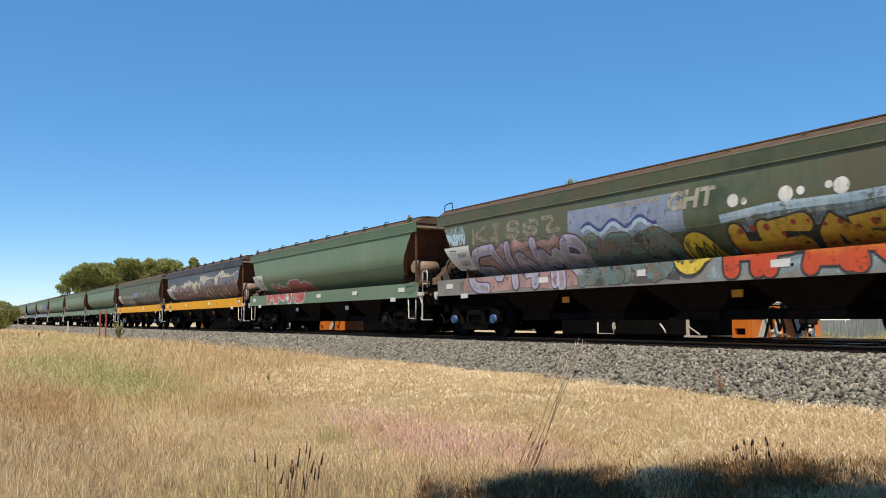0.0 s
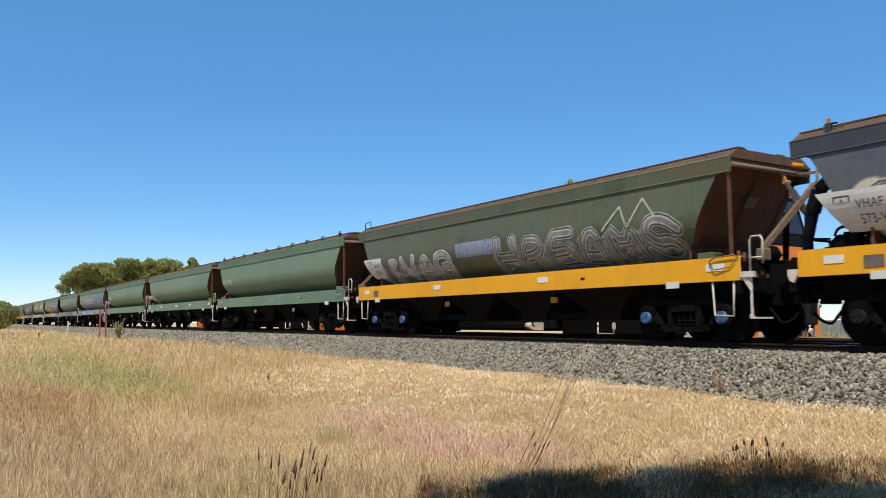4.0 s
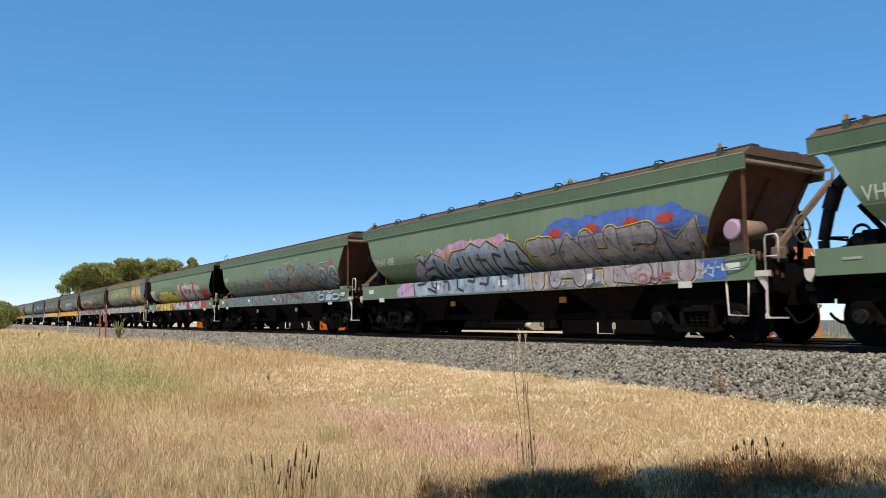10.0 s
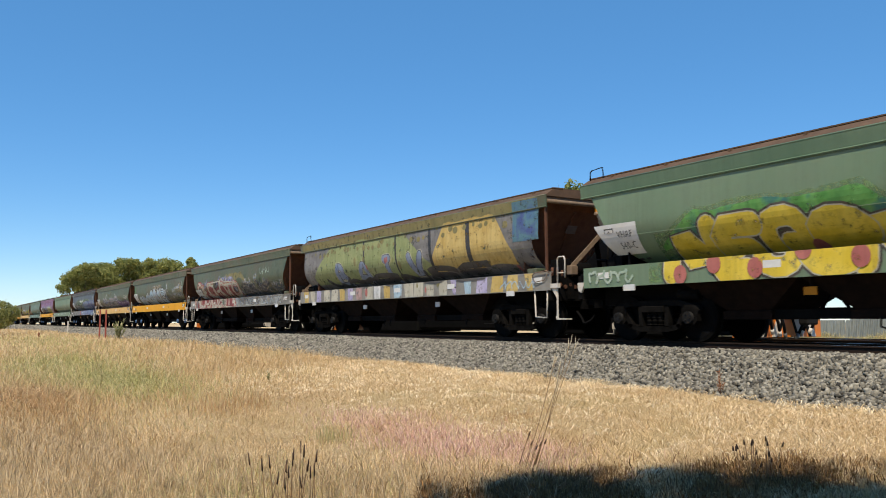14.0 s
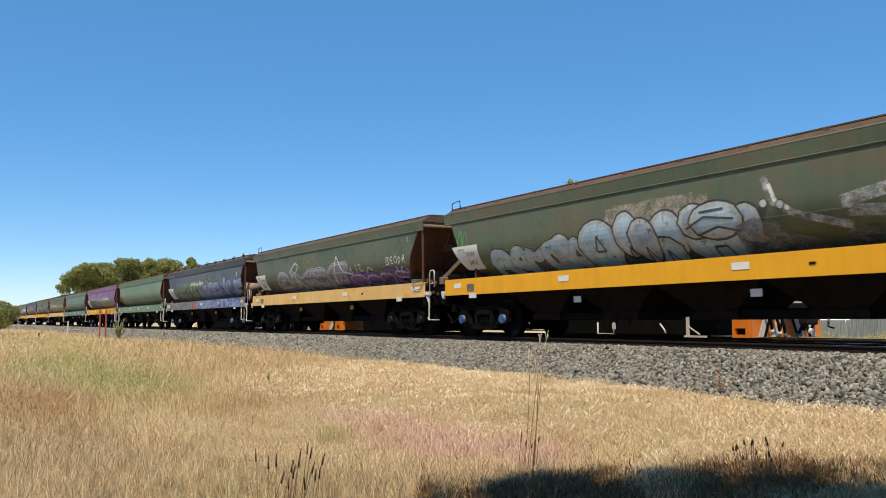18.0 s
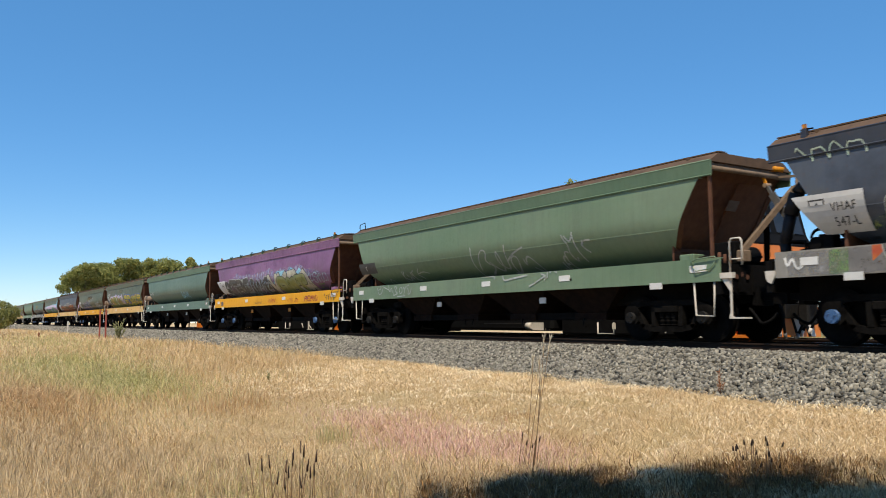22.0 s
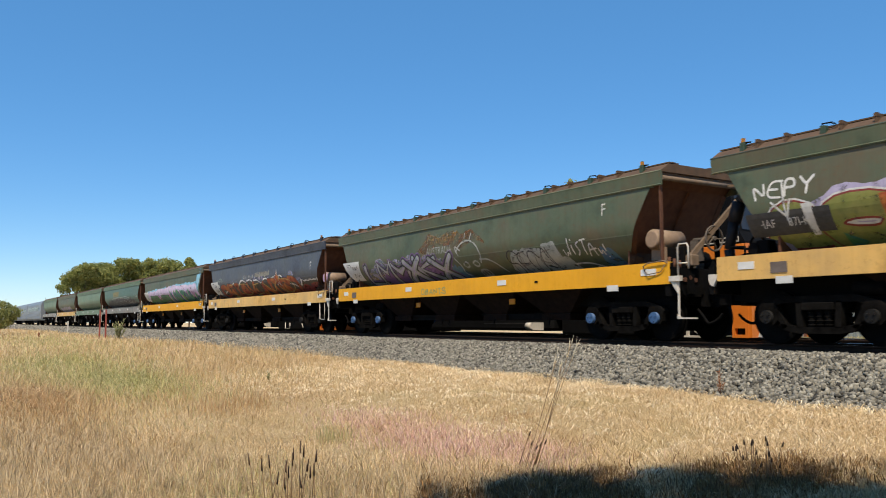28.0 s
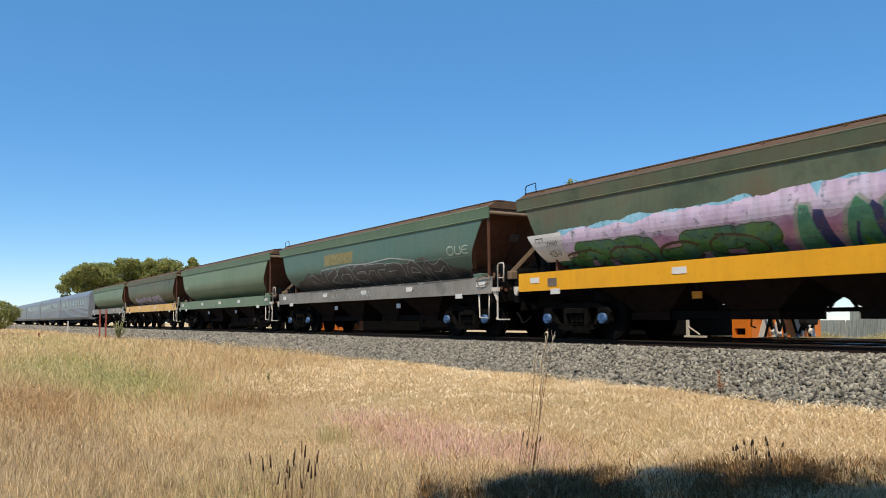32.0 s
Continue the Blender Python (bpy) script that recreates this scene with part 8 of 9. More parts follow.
# (foot x, foot y, lobes: across, along, height, radius, flattening)
far_tree(-236.0, 32.6, [(0, -3.6, 13.2, 2.6, 0.8), (2, -0.6, 14.9, 2.8, 0.8), (-2, 2.2, 15.2, 3.0, 0.8), (0, -5.4, 10.6, 1.7, 0.8), (1, 4.6, 14.0, 2.8, 0.8), (0, -1.0, 11.2, 2.4, 0.8), (0, 2.6, 11.6, 3.0, 0.8), (-1, 5.4, 10.8, 2.8, 0.8), (-1, -4.8, 8.4, 1.0, 0.6)], 21)
far_tree(-236.0, 42.8, [(0, -3.4, 15.4, 2.8, 0.8), (2, -0.2, 16.6, 2.8, 0.8), (-2, 3.0, 16.4, 2.9, 0.8), (0, -2.5, 12.0, 3.0, 0.8), (0, 2.2, 12.4, 3.2, 0.8), (0, 5.0, 13.6, 2.8, 0.8)], 22)
far_tree(-234.0, 52.6, [(0, -3.6, 16.8, 2.6, 0.8), (2, -0.4, 17.4, 2.6, 0.8), (-2, 2.8, 17.2, 2.5, 0.8), (0, 0, 13.6, 3.4, 0.8), (0, 4.4, 15.2, 2.4, 0.8), (0, -4.4, 13.0, 3.0, 0.8), (0, 3.2, 12.6, 3.0, 0.8)], 23)
far_tree(-231.0, 70.2, [(0, -1.6, 17.6, 1.9, 0.8), (0, 0.8, 18.2, 1.9, 0.8), (0, 2.8, 17.8, 1.7, 0.8), (0, 0, 15.5, 2.6, 0.8)], 25)
far_tree(-45.0, 39.4, [(0, 0, 11.5, 0.75, 0.7), (0.4, 0.5, 10.8, 0.9, 0.8), (-0.6, -0.3, 10.4, 1.1, 0.8), (0.3, -0.6, 9.6, 1.2, 0.8)], 26, True)
SWAY_TREE = tree(-233.0, 59.6, [(0, 0, 19.0, 1.1, 1.0), (0.4, 0.6, 17.6, 1.3, 1.0), (-0.3, -0.7, 16.2, 1.4, 1.0)], 2600, 0.34, "slender young tree swaying in the wind", 27, r=0.22)

# the bush at the far end of the grass, in front of the line
B_X, B_Y = -92.0, 4.7
tree(B_X, B_Y, [(0, 0.2, 2.3, 1.05, 0.75), (0.5, 1.2, 1.9, 0.85, 0.8), (0, -1.3, 2.4, 1.1, 0.8), (0.4, -2.6, 2.5, 1.2, 0.8), (0.5, 0.2, 1.3, 1.2, 0.8), (0.5, -1.6, 1.3, 1.3, 0.8), (0.5, -2.6, 1.2, 1.3, 0.9)], 14000, 0.10, "dense dark green bush at the edge of the dry grass", 31, z0=-0.55, r=0.10, mat=LEAF_DARK, name="bush")

# the unseen tree over the camera's place, whose shade falls on the grass
SHADE = [(-4.95, 2.48, 0.42), (-5.29, 2.84, 0.42), (-5.28, 3.40, 0.42), (-5.67, 4.13, 0.42), (-5.89, 4.54, 0.42), (-5.71, 4.69, 0.42), (-4.95, 4.57, 0.42), (-5.29, 5.52, 0.42), (-4.79, 5.44, 0.42), (-4.18, 5.25, 0.42), (-3.90, 5.64, 0.42), (-3.38, 6.06, 0.42),
         (-4.3, 5.0, 0.6), (-4.0, 5.7, 0.6), (-3.2, 6.5, 0.6), (-4.7, 4.5, 0.6), (-5.1, 4.1, 0.5), (-3.5, 5.5, 0.7), (-4.24, 1.96, 0.9), (-4.54, 3.26, 0.8), (-4.34, 4.06, 0.8), (-3.74, 4.66, 0.8), (-3.34, 2.66, 1.2), (-2.74, 3.86, 1.2), (-2.44, 5.06, 1.1), (-2.14, 6.06, 0.9)]
LIFT = 15.0 / math.tan(SUN_EL)
SHADE_UP = [(x + SUN_DIR[0] * LIFT, y + SUN_DIR[1] * LIFT, r) for x, y, r in SHADE]
# lower and wider crown, unseen: added to keep sky light off the shaded grass
LOW = 4.2 / math.tan(SUN_EL)
SHADE_LOW = [(x + SUN_DIR[0] * LOW, y + SUN_DIR[1] * LOW, r) for x, y, r in ((-4.2, 1.4, 1.1), (-3.2, 2.6, 1.0), (-2.2, 3.9, 1.0), (-1.2, 5.2, 1.1), (-3.0, 0.2, 1.3), (-1.8, 1.6, 1.2), (-0.6, 3.0, 1.2))]
SKY_SCREEN = [(1, -4, 5), (2.5, -3, 6), (3.5, -5, 6), (1.5, -6, 7), (3, -1.5, 6), (4.5, -2.5, 6.5), (3.5, 0.5, 6), (0.5, -5.5, 4.5), (5.5, 1.0, 6.5), (6.0, -4.0, 7.5), (2.5, -8.0, 6.5), (5.0, -7.0, 5.0), (7.5, -1.0, 5.5), (3.2, 3.2, 5.5), (4.6, 4.4, 6.5), (3.0, 5.4, 5.0), (6.2, 3.0, 7.0), (5.2, 6.4, 6.0), (2.2, 1.8, 7.5), (1.0, -1.8, 8.0), (0.4, -3.4, 6.2)]
tree(-0.2, -2.6, [(x + 0.2, y + 2.6, 15.1, r * 1.2, 0.45) for x, y, r in SHADE_UP] + [(x + 0.2, y + 2.6, 4.4, r, 0.6) for x, y, r in SHADE_LOW] + [(x + 0.2, y + 2.6, z + 1.15, 2.3, 0.7) for x, y, z in SKY_SCREEN], 82000, 0.12, "unseen leafy tree that shades the grass, its crown widened against sky light", 33, z0=-1.15, r=0.20, mat=LEAF_DARK, loose=True)


# ---- line-side posts ----
def posts():
    for y in (0.0, 0.40):
        p = thing("steel_post", "dark red-oxide steel post in the dry grass", "post", pose(-61.5, 9.5 + y, -0.85), "red posts beside the line")
        bm = bmesh.new()
        box(bm, -0.05, 0.05, -0.05, 0.05, 0, 2.15, 0, 0.008)
        part("upright", bm, REDPOST, p)
        bm = bmesh.new()
        box(bm, -0.06, 0.06, -0.06, 0.06, 2.15, 2.17)
        part("cap", bm, REDPOST, p)
    w = thing("marker_post", "short white marker post beside the ballast", "post", pose(-86.0, 10.4, -0.6))
    bm = bmesh.new()
    box(bm, -0.06, 0.06, -0.06, 0.06, 0, 1.15, 0, 0.01)
    part("stake", bm, WHITE, w)


posts()


# ---- grass, straw and stones ----
STRAW = islands("dry_straw", [(0.0, (0.40, 0.27, 0.12)), (0.3, (0.64, 0.47, 0.25)), (0.7, (0.78, 0.60, 0.35)), (0.9, (0.55, 0.39, 0.19)), (1.0, (0.95, 0.82, 0.60))], 0.6, grass_patch, 0.3)
GREENGRASS = islands("grey_green_grass", [(0.0, (0.24, 0.25, 0.08)), (0.5, (0.46, 0.42, 0.16)), (1.0, (0.72, 0.60, 0.31))], 0.6, None, 0.3)
PINKGRASS = islands("pinkish_seed_grass", [(0.0, (0.46, 0.25, 0.20)), (0.5, (0.70, 0.44, 0.38)), (1.0, (0.86, 0.64, 0.52))], 0.6, None, 0.3)
LYING = islands("flattened_straw", [(0.0, (0.20, 0.12, 0.05)), (0.25, (0.48, 0.32, 0.14)), (0.65, (0.80, 0.58, 0.30)), (1.0, (0.97, 0.82, 0.56))], 0.55, grass_patch, 0.25)
# brown picked to take the sky's blue out of the shaded grass
SHADEWEED = islands("shade_toned_weeds", [(0.0, (0.09, 0.045, 0.014)), (0.5, (0.20, 0.10, 0.030)), (0.8, (0.15, 0.10, 0.03)), (1.0, (0.46, 0.26, 0.09))], 0.7, None, 0.2)
THROWN = islands("pale_thrown_straw", [(0.0, (0.66, 0.48, 0.26)), (0.4, (0.88, 0.70, 0.43)), (1.0, (1.0, 0.92, 0.72))], 0.5, None, 0.25)
HEAPM = islands("loose_pale_straw", [(0.0, (0.42, 0.28, 0.12)), (0.4, (0.78, 0.58, 0.31)), (1.0, (0.98, 0.86, 0.62))], 0.55, None, 0.25)
GREYGRASS = islands("greyish_old_grass", [(0.0, (0.26, 0.18, 0.09)), (0.5, (0.50, 0.38, 0.22)), (1.0, (0.78, 0.61, 0.39))], 0.7, None, 0.3)
DEADGRASS = islands("brown_dead_grass", [(0.0, (0.30, 0.19, 0.08)), (0.5, (0.52, 0.36, 0.18)), (1.0, (0.78, 0.58, 0.34))], 0.7, None, 0.3)
TUFTM = islands("pale_green_stems", [(0.0, (0.30, 0.28, 0.11)), (1.0, (0.62, 0.52, 0.27))], 0.7, None, 0.3)
REDTUFT = islands("red_brown_stems", [(0.0, (0.30, 0.17, 0.07)), (1.0, (0.66, 0.44, 0.22))], 0.7, None, 0.3)
DARKSEED = plain("dark_brown_seed_heads", (0.045, 0.026, 0.016), (0.085, 0.050, 0.028), 30, 0.9)
STALKM = plain("dry_stalk", (0.13, 0.075, 0.035), (0.24, 0.15, 0.07), 20, 0.7)
PLUME = plain("pale_seed_plume", (0.55, 0.47, 0.33), (0.70, 0.62, 0.47), 20, 0.8)
DOCK = plain("rust_brown_dock", (0.16, 0.06, 0.025), (0.26, 0.11, 0.045), 20, 0.9)


def blades(name, label, x, y, h, w, lean, mat, rng, swept=None, wander=0.9):
    """Bent blades of grass at the places x, y: a strip that ends in a point."""
    n = len(x)
    z = np.array([ground_z(a, b) for a, b in zip(x, y)]) if n < 30000 else ground_grid(x, y)
    a = rng.random(n) * 2 * np.pi
    side = np.stack([np.cos(a), np.sin(a), np.zeros(n)], 1)
    b = rng.random(n) * 2 * np.pi if swept is None else swept + wander * rng.normal(size=n)
    out = np.stack([np.cos(b), np.sin(b), np.zeros(n)], 1) * (lean * (0.3 + rng.random(n)))[:, None]
    up = np.array([0, 0, 1.0])
    base = np.stack([x, y, z - 0.02], 1)
    mid = base + up * (h * 0.55)[:, None] + out * (h * 0.30)[:, None]
    tip = base + up * (h * (1 - 0.4 * lean))[:, None] + out * h[:, None]
    ws = side * (w / 2)[:, None]
    v = np.stack([base - ws, base + ws, mid - ws * 0.8, mid + ws * 0.8, tip], 1).reshape(-1, 3)
    i = np.arange(n)[:, None] * 5
    f = np.concatenate([i + [0, 1, 3], i + [0, 3, 2], i + [2, 3, 4]], 0)
    return thing(name, label, "grass", kind="stuff", data=raw_mesh(name, v, f, mat))


GX, GY = np.arange(-160.0, 30.0, 0.5), np.arange(-40.0, 12.5, 0.5)
GRID = np.array([[ground_z(a, b) for b in GY] for a in GX])


def ground_grid(x, y):
    i, j = np.clip((x - GX[0]) / 0.5, 0, len(GX) - 2), np.clip((y - GY[0]) / 0.5, 0, len(GY) - 2)
    i0, j0 = i.astype(int), j.astype(int)
    u, v = i - i0, j - j0
    return GRID[i0, j0] * (1 - u) * (1 - v) + GRID[i0 + 1, j0] * u * (1 - v) + GRID[i0, j0 + 1] * (1 - u) * v + GRID[i0 + 1, j0 + 1] * u * v


def fan(n, r0, r1, rng, power=1.0):
    """Places in the strip of field before the line, thinning out with distance."""
    a = radians(58.2) + radians(34) * (rng.random(n) * 2 - 1)
    r = r0 * (r1 / r0) ** (rng.random(n) ** power)
    return -np.sin(a) * r, np.cos(a) * r, r


def waves(x, y, k, seed):
    """Smooth random field over the ground, about -1 to 1, with features some 1 / k metres wide."""
    r = np.random.default_rng(seed)
    out = np.zeros(len(x))
    for o in (1.0, 2.1, 4.3):
        for _ in range(4):
            a, p = r.uniform(0, 2 * np.pi), r.uniform(0, 2 * np.pi)
            out += np.sin(6.283 * k * o * (x * math.cos(a) + y * math.sin(a)) + p) / (o ** 0.8 * 3.2)
    return out


def field():
    rng = np.random.default_rng(5)
    # standing dry grass: tall at the far, unmown end, stubble on the mown strip
    x, y, r = fan(640000, 3.4, 150.0, rng, 1.0)
    edge = 10.25 + 0.40 * np.clip((x + 15) / 8, 0, 1) + 0.6 * np.clip((-16 - x) / 12, 0, 1) + 0.45 * np.sin(x * 0.9) + 0.3 * np.sin(x * 2.3 + 1) + 0.25 * rng.normal(size=len(x))
    wild = 1 / (1 + np.exp(-(-(x + 11.5) - 0.9 * y) * 0.5))
    patchy = waves(x, y, 0.45, 3)
    keep = (y < edge) & (y > -30) & (rng.random(len(x)) < (0.22 + 0.68 * wild) * np.clip(0.85 + 0.4 * patchy, 0.35, 1.0))
    x, y, r, wild, patchy = x[keep], y[keep], r[keep], wild[keep], patchy[keep]
    tuft = np.maximum(waves(x, y, 0.9, 4), 0)
    h = (0.06 + 0.30 * wild * (1 - 0.5 * np.exp(-((r - 5) / 8) ** 2)) + 0.10 * tuft * (0.3 + wild)) * (0.45 + 0.9 * rng.random(len(x)) ** 1.3)
    lush = sum(a * np.exp(-((x - cx) / sx) ** 2 - ((y - cy) / sy) ** 2) for cx, cy, sx, sy, a in ((-31.0, 3.8, 9.0, 1.7, 0.85), (-20.5, 3.8, 3.0, 1.0, 0.85), (-62.0, 6.0, 22.0, 2.6, 0.7), (-12.5, 3.0, 1.6, 1.0, 0.35)))
    dead = sum(a * np.exp(-((x - cx) / sx) ** 2 - ((y - cy) / sy) ** 2) for cx, cy, sx, sy, a in ((-17.3, 1.5, 3.0, 0.7, 0.8), (-13.2, 4.6, 1.2, 0.5, 0.5), (-9.0, 1.6, 2.0, 1.2, 0.45)))
    kind = np.where(rng.random(len(x)) < lush, 1, np.where(rng.random(len(x)) < dead, 2, 0))
    for i, (nm, lab, mat) in enumerate((("dry_grass", "tall dry straw-coloured grass over the field", STRAW), ("green_grass", "grey-green grass at the far end of the field", GREENGRASS), ("dead_grass", "brown dead grass among the straw", DEADGRASS))):
        q = kind == i
        blades(nm, lab, x[q], y[q], h[q], 0.0018 + 0.00034 * r[q], 0.75, mat, rng)
    # mown straw lying in swaths
    x, y, r = fan(430000, 3.8, 60.0, rng, 0.95)
    swath = waves(x * 0.6, y * 1.5, 0.50, 6)
    keep = (y < 10.2 + 0.40 * np.clip((x + 15) / 8, 0, 1) + 0.4 * np.sin(x * 1.3) + 0.2 * rng.normal(size=len(x))) & (y > 0.8) & (rng.random(len(x)) < np.clip(0.85 + 0.4 * swath, 0.55, 1.0))
    x, y, r, swath = x[keep], y[keep], r[keep], swath[keep]
    swept = 0.25 + 1.1 * waves(x, y, 0.25, 7)
    swept += np.pi * (rng.random(len(x)) < 0.5)
    blades("flattened_straw", "pale flattened straw on the mown strip", x, y, (0.035 + 0.12 * rng.random(len(x)) ** 1.4) * (1.0 + 0.5 * np.maximum(swath, 0)), 0.0020 + 0.00034 * r, 2.0, LYING, rng, swept=swept, wander=1.0)
    # heaps of longer straw along the upper edge of the mown strip
    n = 15000
    seat = rng.random((130, 2)) * [34.0, 2.6] + [-38.0, 7.4]
    i = rng.integers(0, 130, n)
    x, y = seat[i, 0] + 0.45 * rng.normal(size=n), seat[i, 1] + 0.18 * rng.normal(size=n)
    keep = y < 10.5
    x, y = x[keep], y[keep]
    blades("straw_heaps", "loose heaps of long pale straw", x, y, 0.05 + 0.13 * rng.random(len(x)), 0.0025 + 0.00025 * np.hypot(x, y), 2.0, HEAPM, rng)
    # bunches of long pale straw thrown about on the mown strip
    n, m = 15000, 1100
    seat = np.stack([-22 + 19 * rng.random(m) ** 0.8, 5.4 + 5.1 * rng.random(m) ** 0.8, 6.28 * rng.random(m)], 1)
    i = rng.integers(0, m, n)
    x, y = seat[i, 0] + 0.11 * rng.normal(size=n), seat[i, 1] + 0.09 * rng.normal(size=n)
    blades("thrown_straw", "bunches of long pale straw on the mown strip", x, y, 0.05 + 0.11 * rng.random(n), (0.004 + 0.0006 * np.hypot(x, y)) * (0.7 + 0.8 * rng.random(n)), 2.0, THROWN, rng, swept=seat[i, 2], wander=0.40)
    # grey-green and brown grass on the far side of the field
    for cx, cy, sx, sy, n, mat, lab in ((-28.0, 3.2, 3.6, 0.9, 15000, GREENGRASS, "grey-green grass among the straw"), (-20.9, 3.76, 2.2, 0.7, 9000, GREENGRASS, "grey-green grass among the straw"), (-17.3, 1.5, 2.4, 0.45, 6000, REDTUFT, "brown dead grass among the straw"),
                                        (-6.8, 2.4, 0.9, 0.5, 700, GREENGRASS, "grey-green grass among the straw"), (-11.5, 1.2, 1.8, 0.6, 3000, GREYGRASS, "greyish old grass among the straw"), (-8.0, 1.5, 1.4, 1.0, 4500, GREYGRASS, "greyish old grass among the straw"), (-6.7, 3.0, 0.8, 0.8, 2500, GREYGRASS, "greyish old grass among the straw")):
        x, y = cx + sx * rng.normal(size=n), cy + sy * rng.normal(size=n)
        d = np.hypot(x, y)
        blades("green_grass" if mat is GREENGRASS else "old_grass", lab, x, y, 0.14 + 0.22 * rng.random(n), 0.0022 + 0.00034 * d, 0.7, mat, rng)
    # pinkish flowering grass
    for cx, cy, sx, sy, n in ((-9.9, 5.3, 1.1, 0.35, 2600), (-8.0, 5.05, 1.0, 0.40, 2600), (-7.2, 5.6, 0.5, 0.3, 900)):
        x, y = cx + sx * rng.normal(size=n), cy + sy * rng.normal(size=n)
        blades("pink_grass", "pinkish seeding grass", x, y, 0.08 + 0.13 * rng.random(n), 0.004 + 0.003 * rng.random(n), 0.9, PINKGRASS, rng)
    # weeds and dead stems under the tree's edge, browned to darken and warm its shade
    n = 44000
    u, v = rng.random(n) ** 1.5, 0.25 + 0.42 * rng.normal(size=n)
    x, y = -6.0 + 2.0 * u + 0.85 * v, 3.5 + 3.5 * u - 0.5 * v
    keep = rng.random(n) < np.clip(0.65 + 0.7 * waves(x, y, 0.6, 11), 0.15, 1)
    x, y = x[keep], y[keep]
    blades("low_weeds", "low weeds and dead stems, coloured dark to tone the tree's shade", x, y, 0.05 + 0.17 * rng.random(len(x)) ** 1.5, 0.005 + 0.005 * rng.random(len(x)), 0.9, SHADEWEED, rng)
    # tufts that stand out by their colour
    for cx, cy, spread, tall, n, mat, lab in ((-9.6, 4.25, 0.16, 0.36, 160, TUFTM, "upright tuft of pale green grass stems"), (-13.4, 4.2, 0.40, 0.40, 420, REDTUFT, "red-brown tuft of dead grass"), (-8.9, 6.6, 0.22, 0.14, 350, REDTUFT, "low brown tuft of dead grass")):
        x, y = cx + spread * rng.normal(size=n), cy + spread * rng.normal(size=n)
        blades("grass_tuft", lab, x, y, tall * (0.35 + 0.8 * rng.random(n)), 0.0045 + 0.002 * rng.random(n), 0.35, mat, rng)
    # straw tufts on the edge of the stones
    n = 20000
    seat = np.sort(-4 - 50 * rng.random(70))
    x = seat[rng.integers(0, 70, n)] + (0.12 + 0.25 * rng.random(n)) * rng.normal(size=n)
    y = 10.40 + 0.35 * np.clip((x + 15) / 8, 0, 1) + 0.35 * np.sin(x * 1.9) + 0.18 * rng.normal(size=n)
    blades("edge_tufts", "tufts of dry grass along the edge of the ballast", x, y, 0.06 + 0.18 * rng.random(n), 0.004 + 0.003 * rng.random(n), 1.4, HEAPM, rng)
    # beyond the tracks
    n = 15000
    x, y = -75 + 75 * rng.random(n), 24 + 30 * rng.random(n)
    blades("far_grass", "dry grass beyond the tracks", x, y, 0.25 + 0.35 * rng.random(n), 0.03 + 0.03 * rng.random(n), 0.5, STRAW, rng)
    n = 5000
    u = rng.random(n) * 30.0
    x, y = -50.0 + u * 0.848 + 0.5 * rng.normal(size=n), 56.4 + u * 0.53 + 0.5 * rng.normal(size=n)
    blades("fence_grass", "pale green-yellow grass along the steel fence", x, y, (0.35 + 0.7 * rng.random(n)) * (0.6 + 0.6 * np.maximum(np.sin(u * 1.3), 0)), 0.03 + 0.02 * rng.random(n), 0.6, TUFTM, rng)


field()


def stones():
    rng = np.random.default_rng(8)
    n1, n2, n3 = 37000, 30000, 26000
    x = np.concatenate([-26 + 23 * rng.random(n1), -26 - 60 * rng.random(n2) ** 1.4, -70 - 330 * rng.random(n3) ** 1.5])
    y = 10.15 + 2.35 * rng.random(n1 + n2 + n3)
    z = np.where(y < 11.9, -0.86 + (y - 10.2) * 0.69 / 1.7, -0.17 + (y - 11.9) * 0.03)
    keep = rng.random(len(x)) < np.clip((y - 10.0) * 1.8, 0.15, 1)
    x, y, z = x[keep], y[keep], z[keep]
    n = len(x)
    s = (0.017 + 0.018 * rng.random(n)) * np.where(x < -26, 1.45, 1.0) * np.clip(-x / 60, 1.0, 4.0)
    cube = np.array([(a, b, c) for a in (-1, 1) for b in (-1, 1) for c in (-1, 1)], float)
    v = cube[None] * s[:, None, None] * (0.45 + 0.75 * rng.random((n, 8, 3)))
    a = rng.random(n) * 2 * np.pi
    ca, sa = np.cos(a)[:, None], np.sin(a)[:, None]
    v = np.stack([v[..., 0] * ca - v[..., 1] * sa, v[..., 0] * sa + v[..., 1] * ca, v[..., 2]], 2)
    t = rng.random(n) * 2 * np.pi
    ct, st = np.cos(t)[:, None], np.sin(t)[:, None]
    v = np.stack([v[..., 0], v[..., 1] * ct - v[..., 2] * st, v[..., 1] * st + v[..., 2] * ct], 2)
    v += np.stack([x, y, z + 0.004 + 0.040 * rng.random(n)], 1)[:, None]
    q = np.array([(0, 1, 3, 2), (4, 6, 7, 5), (0, 4, 5, 1), (2, 3, 7, 6), (0, 2, 6, 4), (1, 5, 7, 3)])
    f = (np.arange(n)[:, None, None] * 8 + q).reshape(-1, 4)
    m = islands("broken_bluestone", [(0.0, (0.022, 0.020, 0.017)), (0.14, (0.085, 0.078, 0.063)), (0.5, (0.172, 0.159, 0.128)), (0.85, (0.245, 0.226, 0.183)), (1.0, (0.34, 0.315, 0.255))], 0.9)
    thing("ballast_stones", "loose grey broken stones on the ballast shoulder", "stones", kind="stuff", data=raw_mesh("ballast_stones", v.reshape(-1, 3), f, m))


stones()


# ---- single plants that stand out ----
def foot(x, y):
    return pose(x, y, ground_z(x, y))


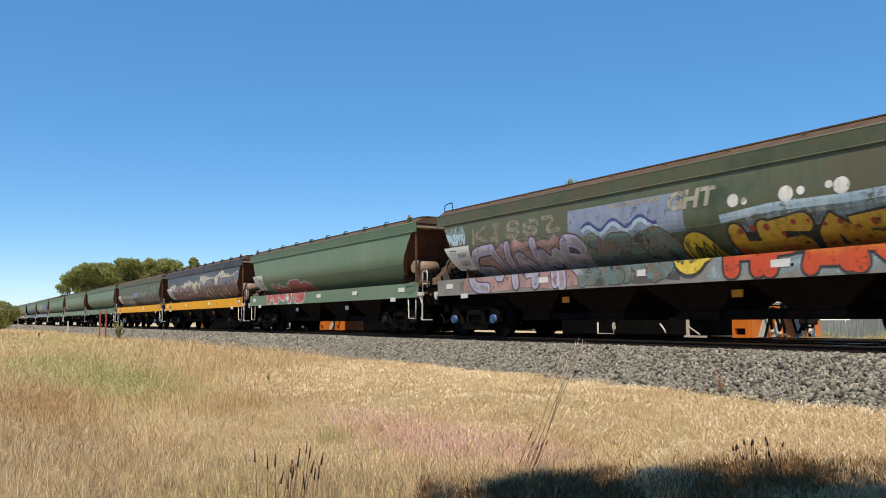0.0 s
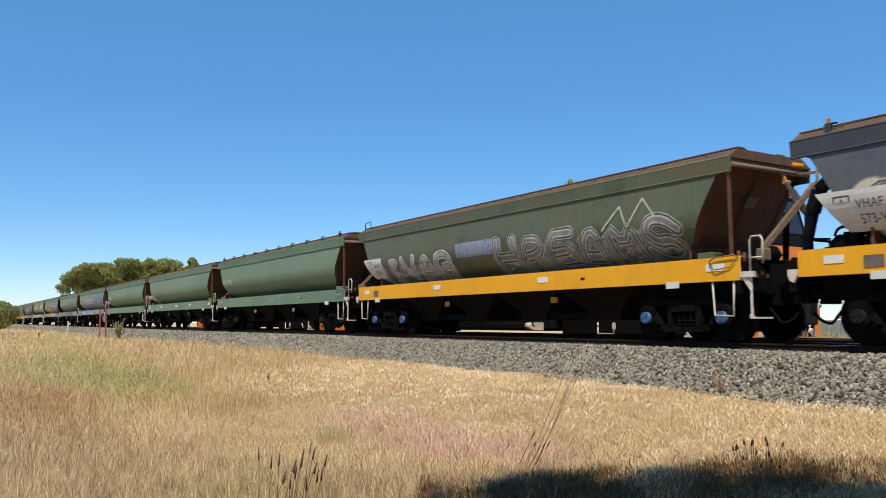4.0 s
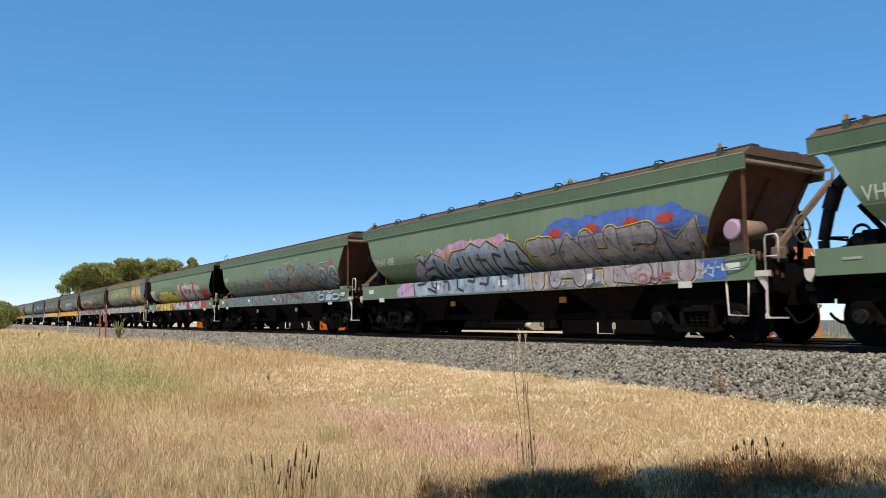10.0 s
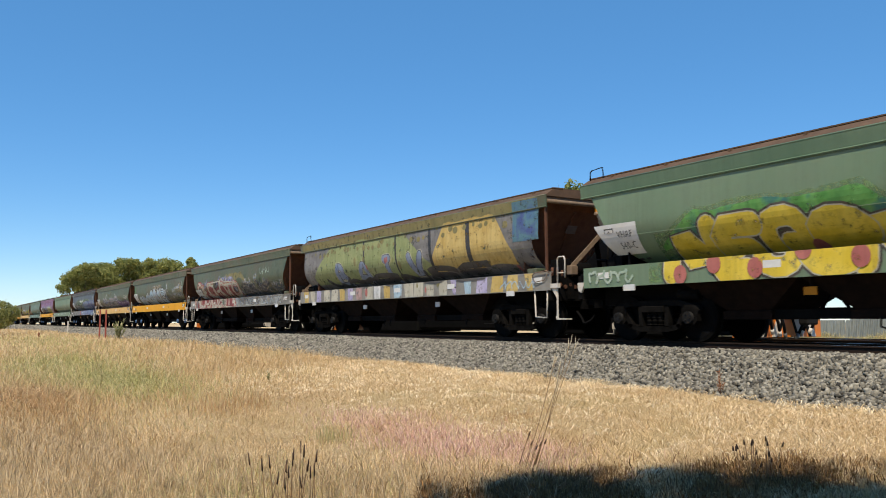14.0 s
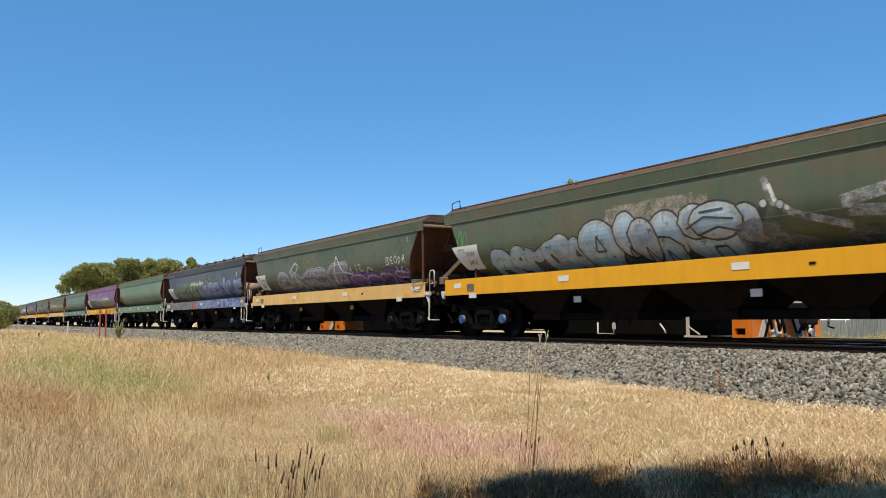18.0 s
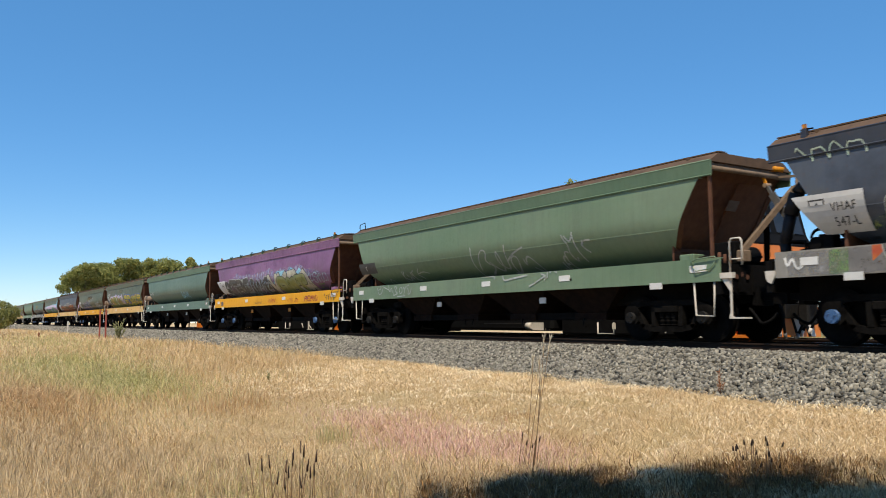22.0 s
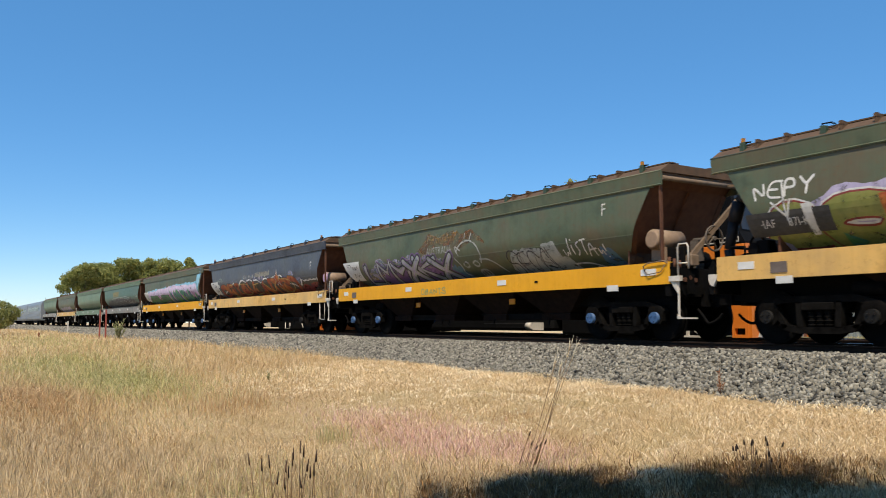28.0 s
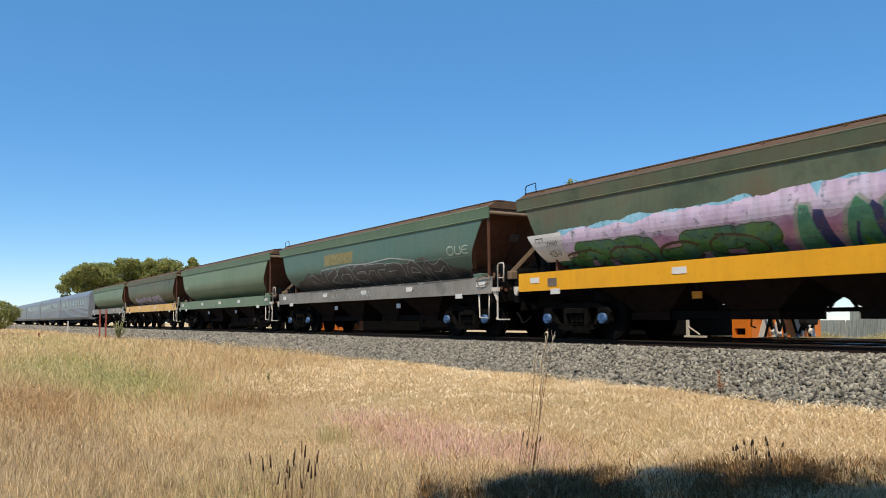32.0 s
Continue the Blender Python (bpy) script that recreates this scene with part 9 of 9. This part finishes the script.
def dark_heads():
    rng = random.Random(3)
    t = thing("seed_head_clump", "clump of thin stalks with dark brown seed heads", "wild plant", foot(-6.02, 2.32))
    for i in range(17):
        bm = bmesh.new()
        x, y, h = rng.uniform(-0.12, 0.12), rng.uniform(-0.2, 0.2), rng.uniform(0.30, 0.56)
        dx, dy = rng.uniform(-0.08, 0.08), rng.uniform(-0.08, 0.08)
        rod(bm, (x, y, 0), (x + dx, y + dy, h), 0.003, 5)
        rod(bm, (x + dx, y + dy, h - 0.06), (x + dx * 1.2, y + dy * 1.2, h + 0.035), 0.0075, 6, 1, 0.004)
        part("stalk", bm, (STALKM, DARKSEED), t)
    return t


def tall_stalks():
    t = thing("tall_grass_stalk", "tall thin grass stalks with pale seed plumes", "wild plant", foot(-6.42, 4.98))
    rng = random.Random(4)
    for i in range(5):
        bm = bmesh.new()
        x, y, h = rng.uniform(-0.05, 0.05), rng.uniform(-0.06, 0.06), rng.uniform(0.95, 1.34)
        sx = rng.uniform(-0.05, 0.05)
        pts = [(x + sx * (j / 5) ** 2, y + sx * (j / 5) ** 2, h * j / 5) for j in range(6)]
        pipe(bm, pts, 0.0028, 5)
        stalk = part("stalk", bm, STALKM, t)
        bm = bmesh.new()
        for j in range(14):
            p = Vector(pts[-1]) - Vector((0, 0, 0.20 * j / 14))
            q = p + Vector((rng.uniform(-0.022, 0.022), rng.uniform(-0.022, 0.022), rng.uniform(0.05, 0.11)))
            rod(bm, p, q, 0.0022, 4, 0, 0.0008)
        part("seed_plume", bm, PLUME, stalk, "thin pale seed plume")
    for i in range(6):
        bm = bmesh.new()
        x, y, h = rng.uniform(-0.14, 0.10), rng.uniform(-0.1, 0.1), rng.uniform(0.2, 0.36)
        rod(bm, (x, y, 0), (x, y, h), 0.003, 5)
        rod(bm, (x, y, h - 0.03), (x + 0.005, y, h + 0.02), 0.008, 6, 1, 0.004)
        part("dark_seed_head", bm, (STALKM, DARKSEED), t, "dark red-brown seed head")
    return t


def right_heads():
    rng = random.Random(6)
    t = thing("seed_head_clump", "thin dry stems with small dark seed heads in the shade's edge", "wild plant", foot(-4.34, 5.72))
    for i in range(16):
        bm = bmesh.new()
        x, y, h = rng.uniform(-0.14, 0.14), rng.uniform(-0.16, 0.16), rng.uniform(0.14, 0.40)
        dx = rng.uniform(-0.08, 0.08)
        rod(bm, (x, y, 0), (x + dx, y + dx, h), 0.003, 5)
        rod(bm, (x + dx, y + dx, h - 0.02), (x + dx * 1.1, y + dx * 1.1, h + 0.02), 0.009, 6, 1, 0.004)
        part("stem", bm, (STALKM, DARKSEED), t)
    return t


def weed(x, y, n, h, mat, label, seed, thick=1.0):
    rng = random.Random(seed)
    t = thing("weed", label, "wild plant", foot(x, y))
    for i in range(n):
        bm = bmesh.new()
        a, l = rng.uniform(0, 6.28), rng.uniform(0.4, 1.0) * h
        d = rng.uniform(0.08, 0.30) * h
        tip = Vector((d * math.cos(a), d * math.sin(a), l))
        rod(bm, (0, 0, 0), tip, 0.004 * thick, 5)
        for j in range(7):
            p = tip * (0.35 + 0.09 * j)
            q = p + Vector((rng.uniform(-1, 1), rng.uniform(-1, 1), rng.uniform(0, 1))) * 0.07 * h / 0.5
            rod(bm, p, q, 0.006 * thick, 5, 0, 0.002 * thick)
        part("stem", bm, mat, t)
    return t


GREENWEED = plain("green_weed", (0.13, 0.14, 0.05), (0.22, 0.21, 0.09), 15, 0.8)
CLUMP, STALK = dark_heads(), tall_stalks()
right_heads()
weed(-8.6, 10.45, 6, 0.42, DOCK, "dead rust-brown dock plant at the ballast's edge", 41)
weed(-58.0, 10.2, 14, 1.5, GREENWEED, "tall green weed near the red posts", 42, 5.0)
weed(-17.6, 6.3, 6, 0.25, GREENWEED, "small green weed in the straw", 43)
weed(-70.0, 6.5, 4, 0.7, DOCK, "dead brown weed above the grass", 46, 5.0)
weed(-5.3, 9.9, 5, 0.5, STALKM, "leaning dry grass stems", 47)


# ---- what moves ----
def motions():
    times = [float(i) for i in range(33)]
    lag = {24: 0.05, 25: 0.20, 26: 0.10, 27: -0.10, 28: -0.28, 29: -0.10}
    for k, w in WAGONS.items():
        x = REAR12 + HB - k * PITCH_L
        walk(w, [(t, pose(x + run(t) + lag.get(int(t), 0.0), TRACK, 0)) for t in times])
    for x, c in COACHES:
        walk(c, [(t, pose(x + run(t) + lag.get(int(t), 0.0), TRACK, 0)) for t in times])
    # plants lean in the wind: sideways lean, as metres per metre of height
    def sway(thing_, rows):
        base = thing_.matrix_basis.copy()
        walk(thing_, [(t, base @ Matrix.Rotation(math.atan(a), 4, Vector((-math.sin(YAW), math.cos(YAW), 0)))) for t, a in rows])
    sway(STALK, [(0, 0.40), (1, 0.52), (2, 0.55), (3, 0.60), (4.5, 0.4), (6, 0.30), (7, 0.24), (8, 0.07), (9, 0.08), (10, -0.06), (11, 0.10), (12, 0.43), (13, 0.5), (14, 0.34), (15.5, 0.3), (17, 0.30), (18, 0.10), (19, -0.01), (20, 0.02), (21, 0.05), (22, 0.13), (23, 0.23), (24, 0.13), (25, 0.14), (26.5, 0.25), (28, 0.35), (29, 0.34), (30, 0.28), (31, 0.23), (32, 0.15)])
    sway(CLUMP, [(0, 0.05), (3, 0.05), (6, 0.28), (9, 0.05), (13, -0.04), (16, 0.0), (19, 0.08), (23, -0.06), (28, -0.04), (32, -0.02)])
    sway(SWAY_TREE, [(0, 0.035), (2, 0.03), (3, 0.012), (6, 0.035), (8, 0.0), (10, 0.012), (13, 0.0), (16, -0.012), (20, 0.008), (23, -0.02), (25, 0.0), (28, -0.03), (30, -0.01), (32, 0.02)])
    # all wheels turn alike: two axle places in a bogie share one turning each
    first = {}
    for i, ws in WHEELSETS:
        if i not in first:
            walk(ws, [(n / FPS, pose(i * WB, 0, WHEEL_R - 0.03) @ Matrix.Rotation((run(n / FPS) - run(0.0)) / WHEEL_R, 4, "Y")) for n in range(0, 32 * FPS + 1)])
            first[i] = ws
        else:
            ws.rotation_mode = "QUATERNION"
            ws.animation_data_create()
            ws.animation_data.action = first[i].animation_data.action
            ws.animation_data.action_slot = first[i].animation_data.action_slot


motions()
